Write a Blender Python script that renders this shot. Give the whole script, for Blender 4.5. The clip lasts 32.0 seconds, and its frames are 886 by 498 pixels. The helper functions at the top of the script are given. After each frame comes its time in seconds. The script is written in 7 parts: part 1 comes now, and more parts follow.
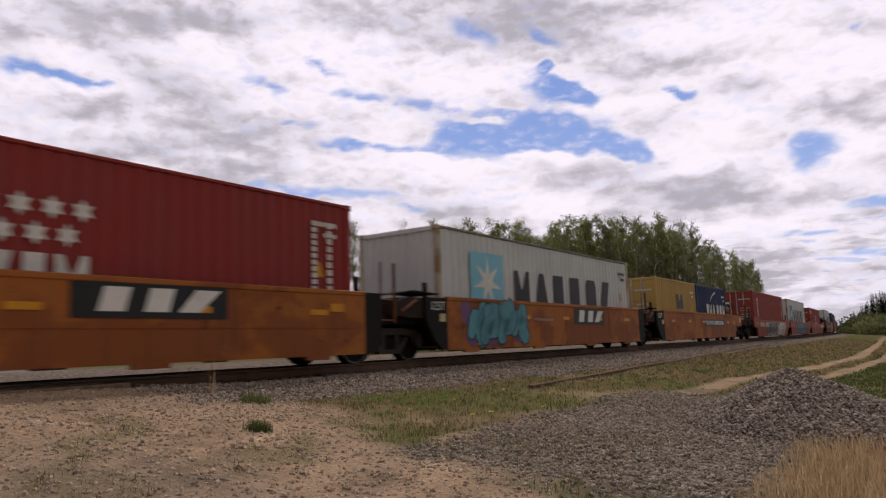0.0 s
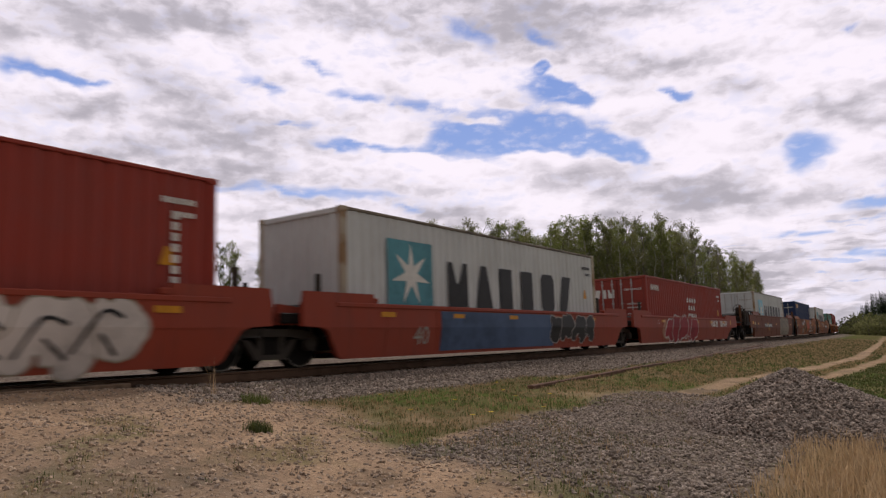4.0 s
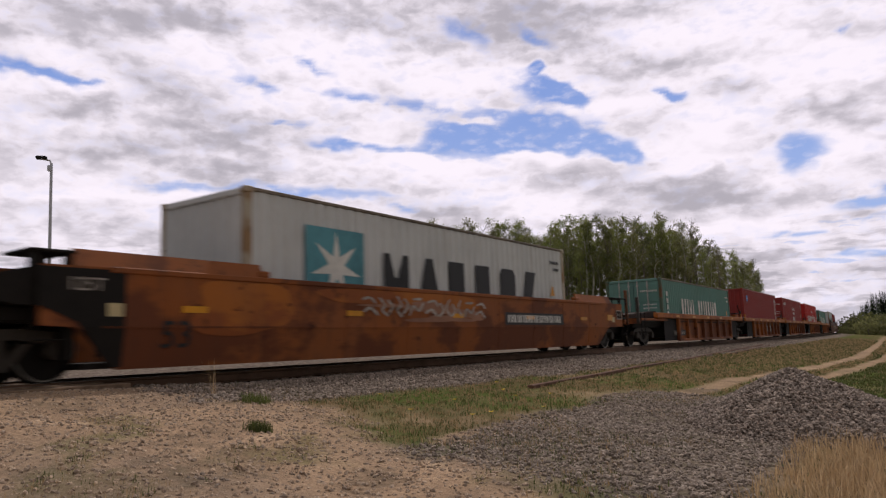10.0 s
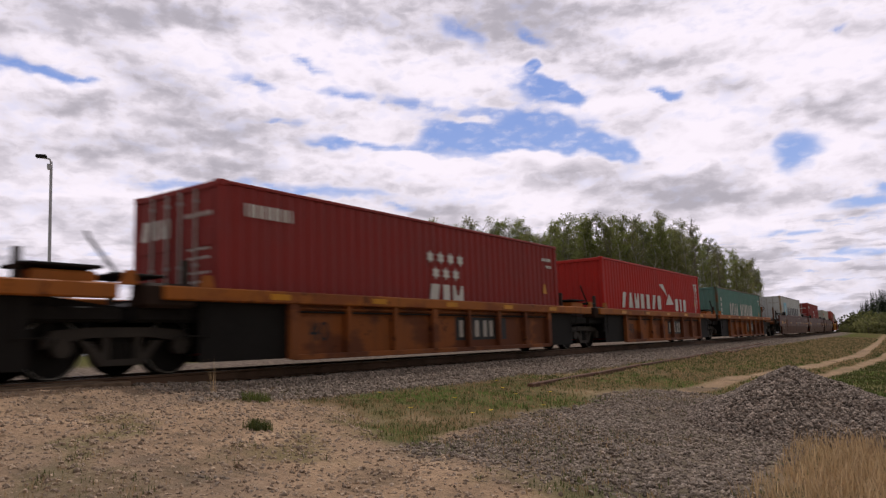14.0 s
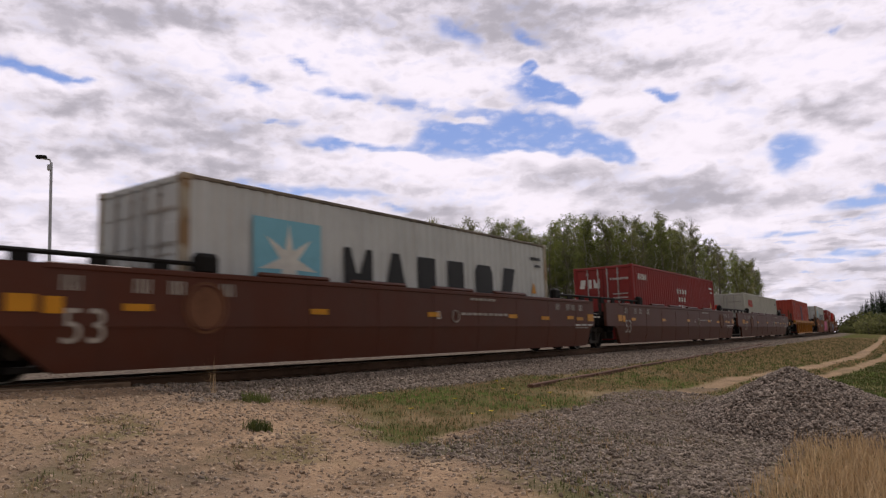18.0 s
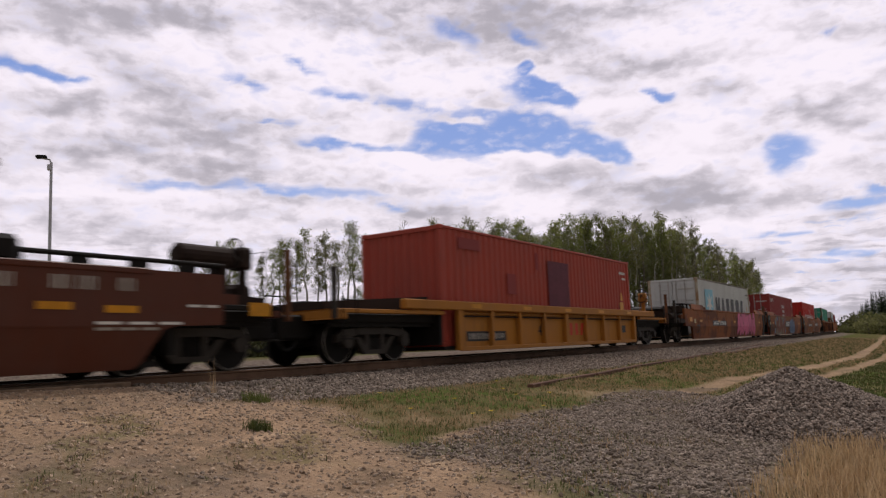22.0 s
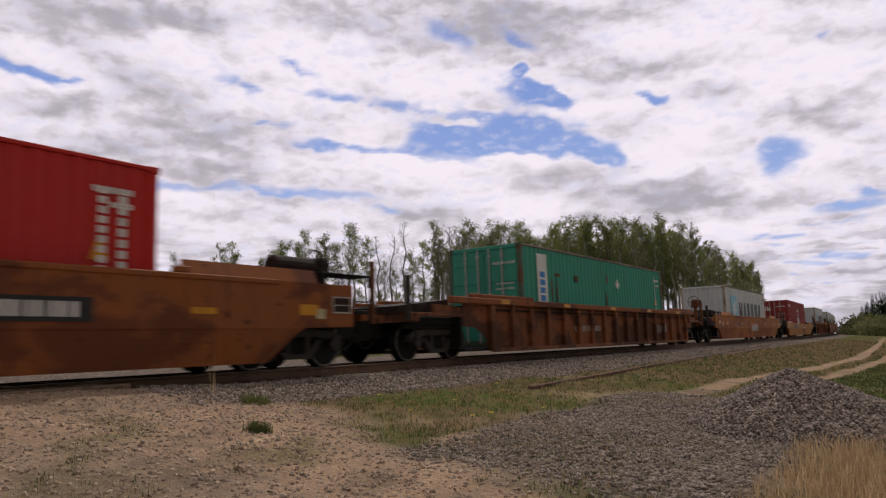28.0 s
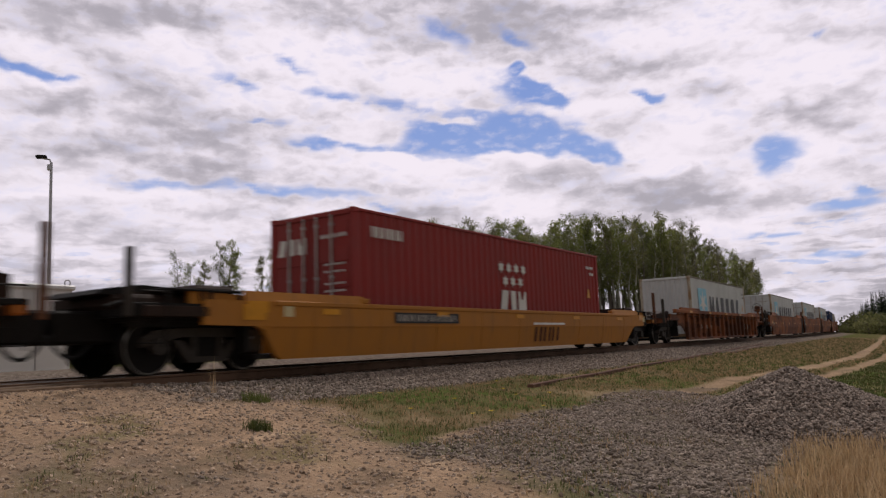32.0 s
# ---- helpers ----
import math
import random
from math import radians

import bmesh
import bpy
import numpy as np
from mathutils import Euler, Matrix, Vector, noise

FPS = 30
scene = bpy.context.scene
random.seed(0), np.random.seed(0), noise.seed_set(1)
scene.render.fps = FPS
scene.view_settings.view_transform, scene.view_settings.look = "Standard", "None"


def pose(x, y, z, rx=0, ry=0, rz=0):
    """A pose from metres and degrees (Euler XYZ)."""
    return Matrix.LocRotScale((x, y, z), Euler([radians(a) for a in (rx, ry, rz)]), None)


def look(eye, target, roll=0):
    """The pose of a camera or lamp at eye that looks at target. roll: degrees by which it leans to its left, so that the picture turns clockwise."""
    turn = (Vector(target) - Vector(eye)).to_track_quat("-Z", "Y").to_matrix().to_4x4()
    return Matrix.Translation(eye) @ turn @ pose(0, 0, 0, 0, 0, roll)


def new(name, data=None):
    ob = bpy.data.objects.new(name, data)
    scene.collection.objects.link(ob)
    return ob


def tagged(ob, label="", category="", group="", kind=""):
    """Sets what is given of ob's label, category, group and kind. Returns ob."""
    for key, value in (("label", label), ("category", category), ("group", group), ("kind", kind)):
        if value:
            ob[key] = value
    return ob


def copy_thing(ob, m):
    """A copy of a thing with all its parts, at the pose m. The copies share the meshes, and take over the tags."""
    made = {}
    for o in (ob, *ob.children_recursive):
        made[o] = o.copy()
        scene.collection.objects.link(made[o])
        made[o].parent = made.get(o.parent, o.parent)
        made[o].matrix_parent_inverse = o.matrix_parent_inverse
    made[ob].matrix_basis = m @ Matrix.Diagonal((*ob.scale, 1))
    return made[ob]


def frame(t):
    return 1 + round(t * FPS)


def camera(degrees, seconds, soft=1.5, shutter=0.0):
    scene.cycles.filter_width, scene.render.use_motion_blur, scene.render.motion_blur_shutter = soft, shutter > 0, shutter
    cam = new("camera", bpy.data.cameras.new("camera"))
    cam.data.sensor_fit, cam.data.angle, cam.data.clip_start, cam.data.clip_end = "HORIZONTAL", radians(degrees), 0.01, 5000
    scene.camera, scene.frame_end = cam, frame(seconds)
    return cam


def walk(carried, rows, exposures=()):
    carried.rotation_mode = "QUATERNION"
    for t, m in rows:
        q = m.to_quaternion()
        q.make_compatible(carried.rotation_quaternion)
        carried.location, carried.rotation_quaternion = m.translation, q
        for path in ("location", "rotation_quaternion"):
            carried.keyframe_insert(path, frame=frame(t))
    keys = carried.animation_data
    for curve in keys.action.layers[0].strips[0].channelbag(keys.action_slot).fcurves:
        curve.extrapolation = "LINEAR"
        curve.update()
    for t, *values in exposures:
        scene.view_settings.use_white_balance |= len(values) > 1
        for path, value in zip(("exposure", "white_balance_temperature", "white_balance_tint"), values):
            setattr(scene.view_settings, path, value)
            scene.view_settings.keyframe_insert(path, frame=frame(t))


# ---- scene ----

# ---- camera and its walk ----
cam = camera(64.35, 32.0, soft=1.3, shutter=0.3)
EYE = (0.0, 0.0, 0.334)
YAW, PITCH, ROLL = 55.126, 7.682, -1.98


def view(lift):
    """The camera's pose, tipped up by so many hundredths of a degree (a light hand on the tripod)."""
    a, b = radians(YAW), radians(PITCH + lift * 0.01)
    way = Vector((math.sin(a) * math.cos(b), math.cos(a) * math.cos(b), math.sin(b)))
    return look(EYE, Vector(EYE) + way, ROLL)


SWAY = [(0, 2), (0.5, 9), (1, 9), (1.5, 16), (2.5, 16), (3, 9), (4.2, 5), (5.5, 2), (6, -5), (6.5, -12), (7.5, -12),
        (8, -5), (8.5, 2), (10, 2), (10.5, 9), (12, 9), (12.5, 2), (13, -5), (14, -10), (14.5, -5), (16.5, 2), (17.5, -4),
        (19.5, -4), (20.2, 1), (21, -5), (24.5, -5), (25, 1), (27.5, 9), (29, 9), (29.5, 14), (30, 9), (31, 2), (32, -5)]
walk(cam, [(t, view(a)) for t, a in SWAY], exposures=[(0, 0.0, 6500, 15), (17, 0.0, 6500, 15), (24, -0.06, 6500, 15), (32, -0.12, 6500, 15)])

# ---- world, sun ----
world = bpy.data.worlds.new("sky_light")
scene.world = world
world.use_nodes = True
wn, wl = world.node_tree.nodes, world.node_tree.links
wn.clear()
sky = wn.new("ShaderNodeTexSky")
sky.sky_type, sky.sun_disc = "NISHITA", False
sky.sun_elevation, sky.sun_rotation = radians(56), radians(66)
wmix = wn.new("ShaderNodeMixRGB")
wmix.inputs[0].default_value = 0.85
wmix.inputs[2].default_value = (8.8, 8.45, 8.2, 1)
wbg = wn.new("ShaderNodeBackground")
wbg.inputs[1].default_value = 0.046
wout = wn.new("ShaderNodeOutputWorld")
wl.new(sky.outputs[0], wmix.inputs[1])
wl.new(wmix.outputs[0], wbg.inputs[0])
wl.new(wbg.outputs[0], wout.inputs[0])
sun_data = bpy.data.lights.new("sun", "SUN")
sun_data.energy, sun_data.angle, sun_data.color = 1.65, radians(2), (1.0, 0.95, 0.88)
sun = new("sun", sun_data)
SUN_AZ, SUN_EL = radians(66), radians(56)
SUN_DIR = Vector((math.sin(SUN_AZ) * math.cos(SUN_EL), math.cos(SUN_AZ) * math.cos(SUN_EL), math.sin(SUN_EL)))
sun.matrix_world = look(SUN_DIR * 100, (0, 0, 0))


# ---- materials ----
def nodes_of(name):
    m = bpy.data.materials.new(name)
    m.use_nodes = True
    t = m.node_tree
    return m, t.nodes, t.links, t.nodes["Principled BSDF"]


def noise_node(n, l, scale, detail=5.0, rough=0.6, vec=None, stretch=None):
    tex = n.new("ShaderNodeTexNoise")
    tex.inputs["Scale"].default_value = scale
    tex.inputs["Detail"].default_value = detail
    tex.inputs["Roughness"].default_value = rough
    if vec is not None:
        if stretch:
            mp = n.new("ShaderNodeMapping")
            mp.inputs["Scale"].default_value = stretch
            l.new(vec, mp.inputs["Vector"])
            vec = mp.outputs[0]
        l.new(vec, tex.inputs["Vector"])
    return tex


def ramp_node(n, l, src, lo, hi):
    r = n.new("ShaderNodeMapRange")
    r.interpolation_type = "SMOOTHSTEP"
    r.inputs[1].default_value, r.inputs[2].default_value = lo, hi
    l.new(src, r.inputs[0])
    return r.outputs[0]


def mix_node(n, l, fac, a, b):
    m = n.new("ShaderNodeMixRGB")
    for sock, v in ((m.inputs[0], fac), (m.inputs[1], a), (m.inputs[2], b)):
        if isinstance(v, (int, float)):
            sock.default_value = v
        elif isinstance(v, tuple):
            sock.default_value = (*v, 1)
        else:
            l.new(v, sock)
    return m.outputs[0]


def bump_node(n, l, src, strength, dist, bsdf):
    b = n.new("ShaderNodeBump")
    b.inputs["Strength"].default_value, b.inputs["Distance"].default_value = strength, dist
    l.new(src, b.inputs["Height"])
    l.new(b.outputs[0], bsdf.inputs["Normal"])


def paint(name, col, dirt=(0.05, 0.04, 0.035), amount=0.5, rust=0.3, rough=0.55, streak=0.5, patch=None):
    """Weathered paint on steel: blotches, streaks running down, a little rust."""
    m, n, l, p = nodes_of(name)
    co = n.new("ShaderNodeTexCoord").outputs["Object"]
    big = noise_node(n, l, 0.9, 6, 0.65, co)
    run = noise_node(n, l, 1.0, 5, 0.6, co, (7.0, 7.0, 0.45))
    fine = noise_node(n, l, 14, 6, 0.7, co)
    faded = tuple(min(1, c * 0.86 + 0.012) for c in col)
    c = mix_node(n, l, ramp_node(n, l, big.outputs[0], 0.35, 0.7), col, faded)
    if patch:
        worn = noise_node(n, l, 0.55, 7, 0.6, co, (1.0, 1.0, 1.6))
        c = mix_node(n, l, ramp_node(n, l, worn.outputs[0], 0.47, 0.56), c, patch)
        chips = noise_node(n, l, 3.5, 6, 0.7, co)
        c = mix_node(n, l, ramp_node(n, l, chips.outputs[0], 0.60, 0.66), c, tuple(q * 0.5 for q in patch))
    f = n.new("ShaderNodeMath")
    f.operation = "MULTIPLY"
    l.new(ramp_node(n, l, run.outputs[0], 0.5, 0.78), f.inputs[0])
    f.inputs[1].default_value = streak * amount
    c = mix_node(n, l, f.outputs[0], c, dirt)
    g = n.new("ShaderNodeMath")
    g.operation = "MULTIPLY"
    l.new(ramp_node(n, l, fine.outputs[0], 0.62, 0.75), g.inputs[0])
    g.inputs[1].default_value = rust
    c = mix_node(n, l, g.outputs[0], c, (0.12, 0.05, 0.025))
    l.new(c, p.inputs["Base Color"])
    p.inputs["Roughness"].default_value = rough
    p.inputs["Specular IOR Level"].default_value = 0.25
    bump_node(n, l, fine.outputs[0], 0.12, 0.01, p)
    return m


def plain(name, col, rough=0.7, metal=0.0, var=0.35, scale=9.0):
    m, n, l, p = nodes_of(name)
    co = n.new("ShaderNodeTexCoord").outputs["Object"]
    a = noise_node(n, l, scale, 6, 0.65, co)
    b = noise_node(n, l, scale * 0.12, 4, 0.6, co)
    dark = tuple(c * (1 - var) for c in col)
    c = mix_node(n, l, ramp_node(n, l, a.outputs[0], 0.35, 0.7), col, dark)
    c = mix_node(n, l, ramp_node(n, l, b.outputs[0], 0.4, 0.7), c, tuple(min(1, x * (1 + 0.4 * var)) for x in col))
    l.new(c, p.inputs["Base Color"])
    p.inputs["Roughness"].default_value, p.inputs["Metallic"].default_value = rough, metal
    p.inputs["Specular IOR Level"].default_value = 0.25
    bump_node(n, l, a.outputs[0], 0.2, 0.01, p)
    return m


BOX_RED = paint("maroon_container_paint", (0.285, 0.03, 0.026), amount=0.35, rust=0.12)
BOX_BRICK = paint("brick_red_container_paint", (0.30, 0.042, 0.027), amount=0.45, rust=0.15)
BOX_FADED = paint("faded_rust_red_container_paint", (0.42, 0.066, 0.042), amount=0.6, rust=0.2)
BOX_SCARLET = paint("scarlet_container_paint", (0.5, 0.022, 0.015), amount=0.3, rust=0.08)
BOX_WHITE = paint("pale_grey_container_paint", (0.63, 0.64, 0.64), dirt=(0.28, 0.22, 0.16), amount=0.5, rust=0.1)
BOX_CREAM = paint("warm_white_container_paint", (0.52, 0.5, 0.44), dirt=(0.25, 0.21, 0.15), amount=0.5, rust=0.1)
RUSTY_TRIM = paint("rust_stained_pale_trim", (0.46, 0.40, 0.31), dirt=(0.22, 0.10, 0.04), amount=1.2, rust=0.7, patch=(0.30, 0.19, 0.10))
RUSTY_GREEN = paint("rust_stained_green_trim", (0.075, 0.125, 0.085), dirt=(0.12, 0.06, 0.03), amount=1.2, rust=0.8, patch=(0.13, 0.07, 0.03))
BOX_BLUE = paint("navy_blue_container_paint", (0.012, 0.03, 0.10), amount=0.3, rust=0.1)
BOX_YELLOW = paint("ochre_yellow_container_paint", (0.50, 0.31, 0.09), dirt=(0.18, 0.11, 0.05), amount=0.6, rust=0.2)
BOX_TEAL = paint("grey_teal_container_paint", (0.125, 0.265, 0.23), dirt=(0.10, 0.10, 0.08), amount=0.5, rust=0.12)
BOX_GREEN = paint("sea_green_container_paint", (0.042, 0.31, 0.215), dirt=(0.10, 0.07, 0.035), amount=0.7, rust=0.3)
CAR_ORANGE = paint("orange_brown_car_paint", (0.40, 0.125, 0.018), dirt=(0.10, 0.05, 0.025), amount=0.9, rust=0.35, rough=0.65, patch=(0.26, 0.075, 0.02))
CAR_BROWN = paint("dull_rust_orange_car_paint", (0.275, 0.082, 0.018), dirt=(0.07, 0.035, 0.022), amount=1.0, rust=0.5, rough=0.7, patch=(0.14, 0.042, 0.016))
CAR_UMBER = paint("red_brown_car_paint", (0.165, 0.043, 0.017), dirt=(0.05, 0.028, 0.02), amount=0.8, rust=0.4, rough=0.65, patch=(0.15, 0.042, 0.018))
CAR_RUST = paint("rusty_brown_car_paint", (0.235, 0.075, 0.026), dirt=(0.05, 0.028, 0.02), amount=1.0, rust=0.7, rough=0.75, patch=(0.09, 0.032, 0.015))
CAR_YELLOW = paint("yellow_ochre_car_paint", (0.43, 0.17, 0.02), dirt=(0.11, 0.06, 0.03), amount=0.8, rust=0.3, rough=0.6)
CAR_RED = paint("red_car_paint", (0.30, 0.05, 0.025), dirt=(0.06, 0.03, 0.02), amount=0.7, rust=0.35, rough=0.6)
CAR_MAROON = paint("dark_brown_car_paint", (0.10, 0.027, 0.013), dirt=(0.05, 0.022, 0.014), amount=0.7, rust=0.3, rough=0.5)
STEEL_DARK = plain("grimy_dark_steel", (0.013, 0.011, 0.010), 0.75, 0.2)
GRIME = plain("brown_grimy_steel", (0.032, 0.018, 0.013), 0.8, 0.1)
FADED_BROWN = plain("faded_brown_emblem_paint", (0.17, 0.075, 0.04), 0.7, 0, 0.5, 7)
STEEL_GREY = plain("greasy_grey_steel", (0.045, 0.037, 0.031), 0.65, 0.1)
WHEEL_RIM = plain("worn_bright_steel", (0.28, 0.26, 0.24), 0.35, 0.9)
RUBBER = plain("black_rubber_hose", (0.018, 0.018, 0.018), 0.6)
RUST = plain("rusted_steel", (0.14, 0.06, 0.03), 0.8, 0.1, 0.5)
RAIL_SIDE = plain("brown_rail_steel", (0.17, 0.10, 0.065), 0.7, 0.2, 0.4, 4)
ROD = plain("galvanised_rod", (0.46, 0.43, 0.41), 0.5, 0.15)
WHITE_INK = plain("white_marking_paint", (0.72, 0.70, 0.66), 0.6, 0, 0.25, 5)
GREY_INK = plain("faded_grey_marking_paint", (0.42, 0.38, 0.34), 0.7, 0, 0.45, 6)
BLACK_INK = plain("black_marking_paint", (0.022, 0.022, 0.024), 0.5, 0, 0.3, 5)
CREAM_INK = plain("cream_placard_paint", (0.55, 0.46, 0.26), 0.6, 0, 0.2, 5)
TAG_BEIGE = plain("dusty_beige_spray_paint", (0.27, 0.235, 0.185), 0.7, 0, 0.35, 2)
TAG_ROSE = plain("faded_rose_spray_paint", (0.24, 0.085, 0.06), 0.7, 0, 0.35, 2)
TAG_SKY = plain("pale_blue_spray_paint", (0.16, 0.27, 0.42), 0.6, 0, 0.35, 3)
# rust and the thin shadow along a container's top edge, put into one dark tone
TOP_RAIL = plain("shadowed_rusty_rail_paint", (0.20, 0.165, 0.13), 0.7, 0, 0.5, 3)
YELLOW_INK = plain("amber_reflector_sheet", (0.62, 0.27, 0.015), 0.4, 0, 0.25, 5)
RED_INK = plain("red_marking_paint", (0.55, 0.05, 0.03), 0.6, 0, 0.35, 5)
SKY_INK = plain("light_blue_decal", (0.22, 0.52, 0.66), 0.5, 0, 0.15, 4)
BLUE_INK = plain("blue_decal", (0.03, 0.22, 0.55), 0.5, 0, 0.15, 4)
PURPLE_INK = plain("faded_purple_patch_paint", (0.14, 0.025, 0.045), 0.6, 0, 0.3, 5)
TAG_AQUA = plain("aqua_spray_paint", (0.10, 0.30, 0.36), 0.6, 0, 0.4, 3)
TAG_PINK = plain("pink_spray_paint", (0.60, 0.13, 0.25), 0.6, 0, 0.35, 3)
TAG_WHITE = plain("white_spray_paint", (0.55, 0.50, 0.47), 0.6, 0, 0.35, 3)
TAG_RED = plain("crimson_spray_paint", (0.30, 0.02, 0.03), 0.6, 0, 0.35, 3)
TAG_BLUE = plain("slate_blue_spray_paint", (0.07, 0.11, 0.20), 0.6, 0, 0.4, 3)
YELLOW_OLD = plain("ochre_patch_paint", (0.34, 0.15, 0.03), 0.7, 0, 0.4, 4)
TAG_TAN = plain("dusty_tan_spray_paint", (0.34, 0.17, 0.11), 0.7, 0, 0.4, 3)
TAG_VIOLET = plain("violet_spray_paint", (0.16, 0.08, 0.18), 0.6, 0, 0.4, 3)
WOOD = plain("weathered_timber", (0.20, 0.135, 0.09), 0.9, 0, 0.5, 6)
OLD_WOOD = plain("reddish_old_plank", (0.15, 0.08, 0.055), 0.9, 0, 0.5, 6)
TIE_WOOD = plain("creosoted_timber", (0.05, 0.038, 0.03), 0.9, 0, 0.45, 6)
SHED_WHITE = plain("white_sheet_metal", (0.68, 0.68, 0.67), 0.5, 0.1, 0.15, 2)
GALV = plain("galvanised_pole_steel", (0.42, 0.42, 0.43), 0.4, 0.6, 0.2, 3)
BARK = plain("pale_aspen_bark", (0.40, 0.385, 0.33), 0.9, 0, 0.5, 2.5)
BARK_GREY = plain("grey_bare_bark", (0.19, 0.165, 0.14), 0.9, 0, 0.4, 2.5)
BARK_DARK = plain("dark_spruce_bark", (0.07, 0.05, 0.04), 0.9, 0, 0.4, 3)


def foliage(name, a, b, trans=0.35):
    m, n, l, p = nodes_of(name)
    g = n.new("ShaderNodeNewGeometry").outputs["Random Per Island"]
    o = n.new("ShaderNodeObjectInfo").outputs["Random"]
    c = mix_node(n, l, g, a, b)
    h = n.new("ShaderNodeHueSaturation")
    mr = n.new("ShaderNodeMapRange")
    mr.inputs[3].default_value, mr.inputs[4].default_value = 0.6, 1.35
    l.new(o, mr.inputs[0])
    l.new(mr.outputs[0], h.inputs["Value"])
    l.new(c, h.inputs["Color"])
    l.new(h.outputs[0], p.inputs["Base Color"])
    p.inputs["Roughness"].default_value = 0.7
    tr = n.new("ShaderNodeBsdfTranslucent")
    l.new(h.outputs[0], tr.inputs[0])
    mx = n.new("ShaderNodeMixShader")
    mx.inputs[0].default_value = trans
    l.new(p.outputs[0], mx.inputs[1])
    l.new(tr.outputs[0], mx.inputs[2])
    l.new(mx.outputs[0], n["Material Output"].inputs[0])
    return m


LEAF = foliage("young_aspen_leaves", (0.13, 0.165, 0.04), (0.27, 0.285, 0.095), 0.5)
LEAF_OLIVE = foliage("olive_spring_leaves", (0.15, 0.16, 0.055), (0.27, 0.26, 0.115), 0.5)
TWIGS = foliage("bare_grey_twigs", (0.17, 0.14, 0.11), (0.26, 0.22, 0.17), 0.1)
NEEDLES = foliage("dark_spruce_needles", (0.025, 0.042, 0.02), (0.055, 0.078, 0.03), 0.2)
SHRUB = foliage("shrub_leaves", (0.075, 0.09, 0.03), (0.16, 0.155, 0.06), 0.4)
GRASS = foliage("green_grass_blades", (0.065, 0.09, 0.02), (0.14, 0.15, 0.045))
DRY_GRASS = foliage("dry_straw_grass_blades", (0.36, 0.25, 0.13), (0.62, 0.43, 0.24), 0.45)
STRAW = foliage("bleached_straw", (0.55, 0.37, 0.19), (0.86, 0.62, 0.37), 0.5)
BLOOM = foliage("yellow_dandelion_petals", (0.75, 0.5, 0.02), (0.85, 0.6, 0.04))


def stone_mat(name, a, b):
    m, n, l, p = nodes_of(name)
    g = n.new("ShaderNodeNewGeometry").outputs["Random Per Island"]
    co = n.new("ShaderNodeTexCoord").outputs["Object"]
    f = noise_node(n, l, 30, 4, 0.6, co)
    c = mix_node(n, l, g, a, b)
    c = mix_node(n, l, ramp_node(n, l, f.outputs[0], 0.4, 0.75), c, tuple(x * 0.6 for x in a))
    l.new(c, p.inputs["Base Color"])
    p.inputs["Roughness"].default_value = 0.85
    bump_node(n, l, f.outputs[0], 0.4, 0.01, p)
    return m


STONE = stone_mat("crushed_grey_rock", (0.148, 0.112, 0.088), (0.44, 0.35, 0.28))
STONE_DARK = stone_mat("dark_crushed_rock", (0.115, 0.087, 0.07), (0.50, 0.40, 0.33))
STONE_SAND = stone_mat("sandy_pebbles", (0.26, 0.19, 0.14), (0.58, 0.42, 0.29))


def ground_mat():
    """Splat of sand, grass and gravel by the sheet's own zone attribute, each with grain at two scales."""
    m, n, l, p = nodes_of("ground_soil")
    at = n.new("ShaderNodeAttribute")
    at.attribute_name = "zone"
    sep = n.new("ShaderNodeSeparateColor")
    l.new(at.outputs["Color"], sep.inputs[0])
    co = n.new("ShaderNodeTexCoord").outputs["Object"]
    fine = noise_node(n, l, 22, 8, 0.75, co)
    mid = noise_node(n, l, 3.0, 6, 0.65, co)
    big = noise_node(n, l, 0.35, 5, 0.6, co)
    sand = mix_node(n, l, ramp_node(n, l, fine.outputs[0], 0.35, 0.65), (0.52, 0.36, 0.235), (0.33, 0.225, 0.15))
    sand = mix_node(n, l, ramp_node(n, l, mid.outputs[0], 0.4, 0.7), sand, (0.35, 0.24, 0.16))
    worn = noise_node(n, l, 0.9, 7, 0.7, co)
    sand = mix_node(n, l, ramp_node(n, l, worn.outputs[0], 0.5, 0.66), sand, (0.22, 0.16, 0.11))
    sand = mix_node(n, l, ramp_node(n, l, worn.outputs[0], 0.44, 0.34), sand, (0.60, 0.43, 0.29))
    grass = mix_node(n, l, ramp_node(n, l, mid.outputs[0], 0.35, 0.65), (0.10, 0.09, 0.04), (0.18, 0.135, 0.075))
    grass = mix_node(n, l, ramp_node(n, l, big.outputs[0], 0.42, 0.62), grass, (0.095, 0.12, 0.035))
    vor = n.new("ShaderNodeTexVoronoi")
    vor.inputs["Scale"].default_value = 17
    l.new(co, vor.inputs["Vector"])
    bw = n.new("ShaderNodeRGBToBW")
    l.new(vor.outputs["Color"], bw.inputs[0])
    grav = mix_node(n, l, bw.outputs[0], (0.10, 0.08, 0.066), (0.285, 0.235, 0.195))
    c = mix_node(n, l, sep.outputs[1], sand, grass)
    c = mix_node(n, l, sep.outputs[2], c, grav)
    l.new(c, p.inputs["Base Color"])
    p.inputs["Roughness"].default_value = 0.95
    p.inputs["Specular IOR Level"].default_value = 0.0
    ad = n.new("ShaderNodeMath")
    ad.operation = "ADD"
    l.new(fine.outputs[0], ad.inputs[0])
    l.new(vor.outputs["Distance"], ad.inputs[1])
    bump_node(n, l, ad.outputs[0], 0.6, 0.03, p)
    return m


GROUND = ground_mat()


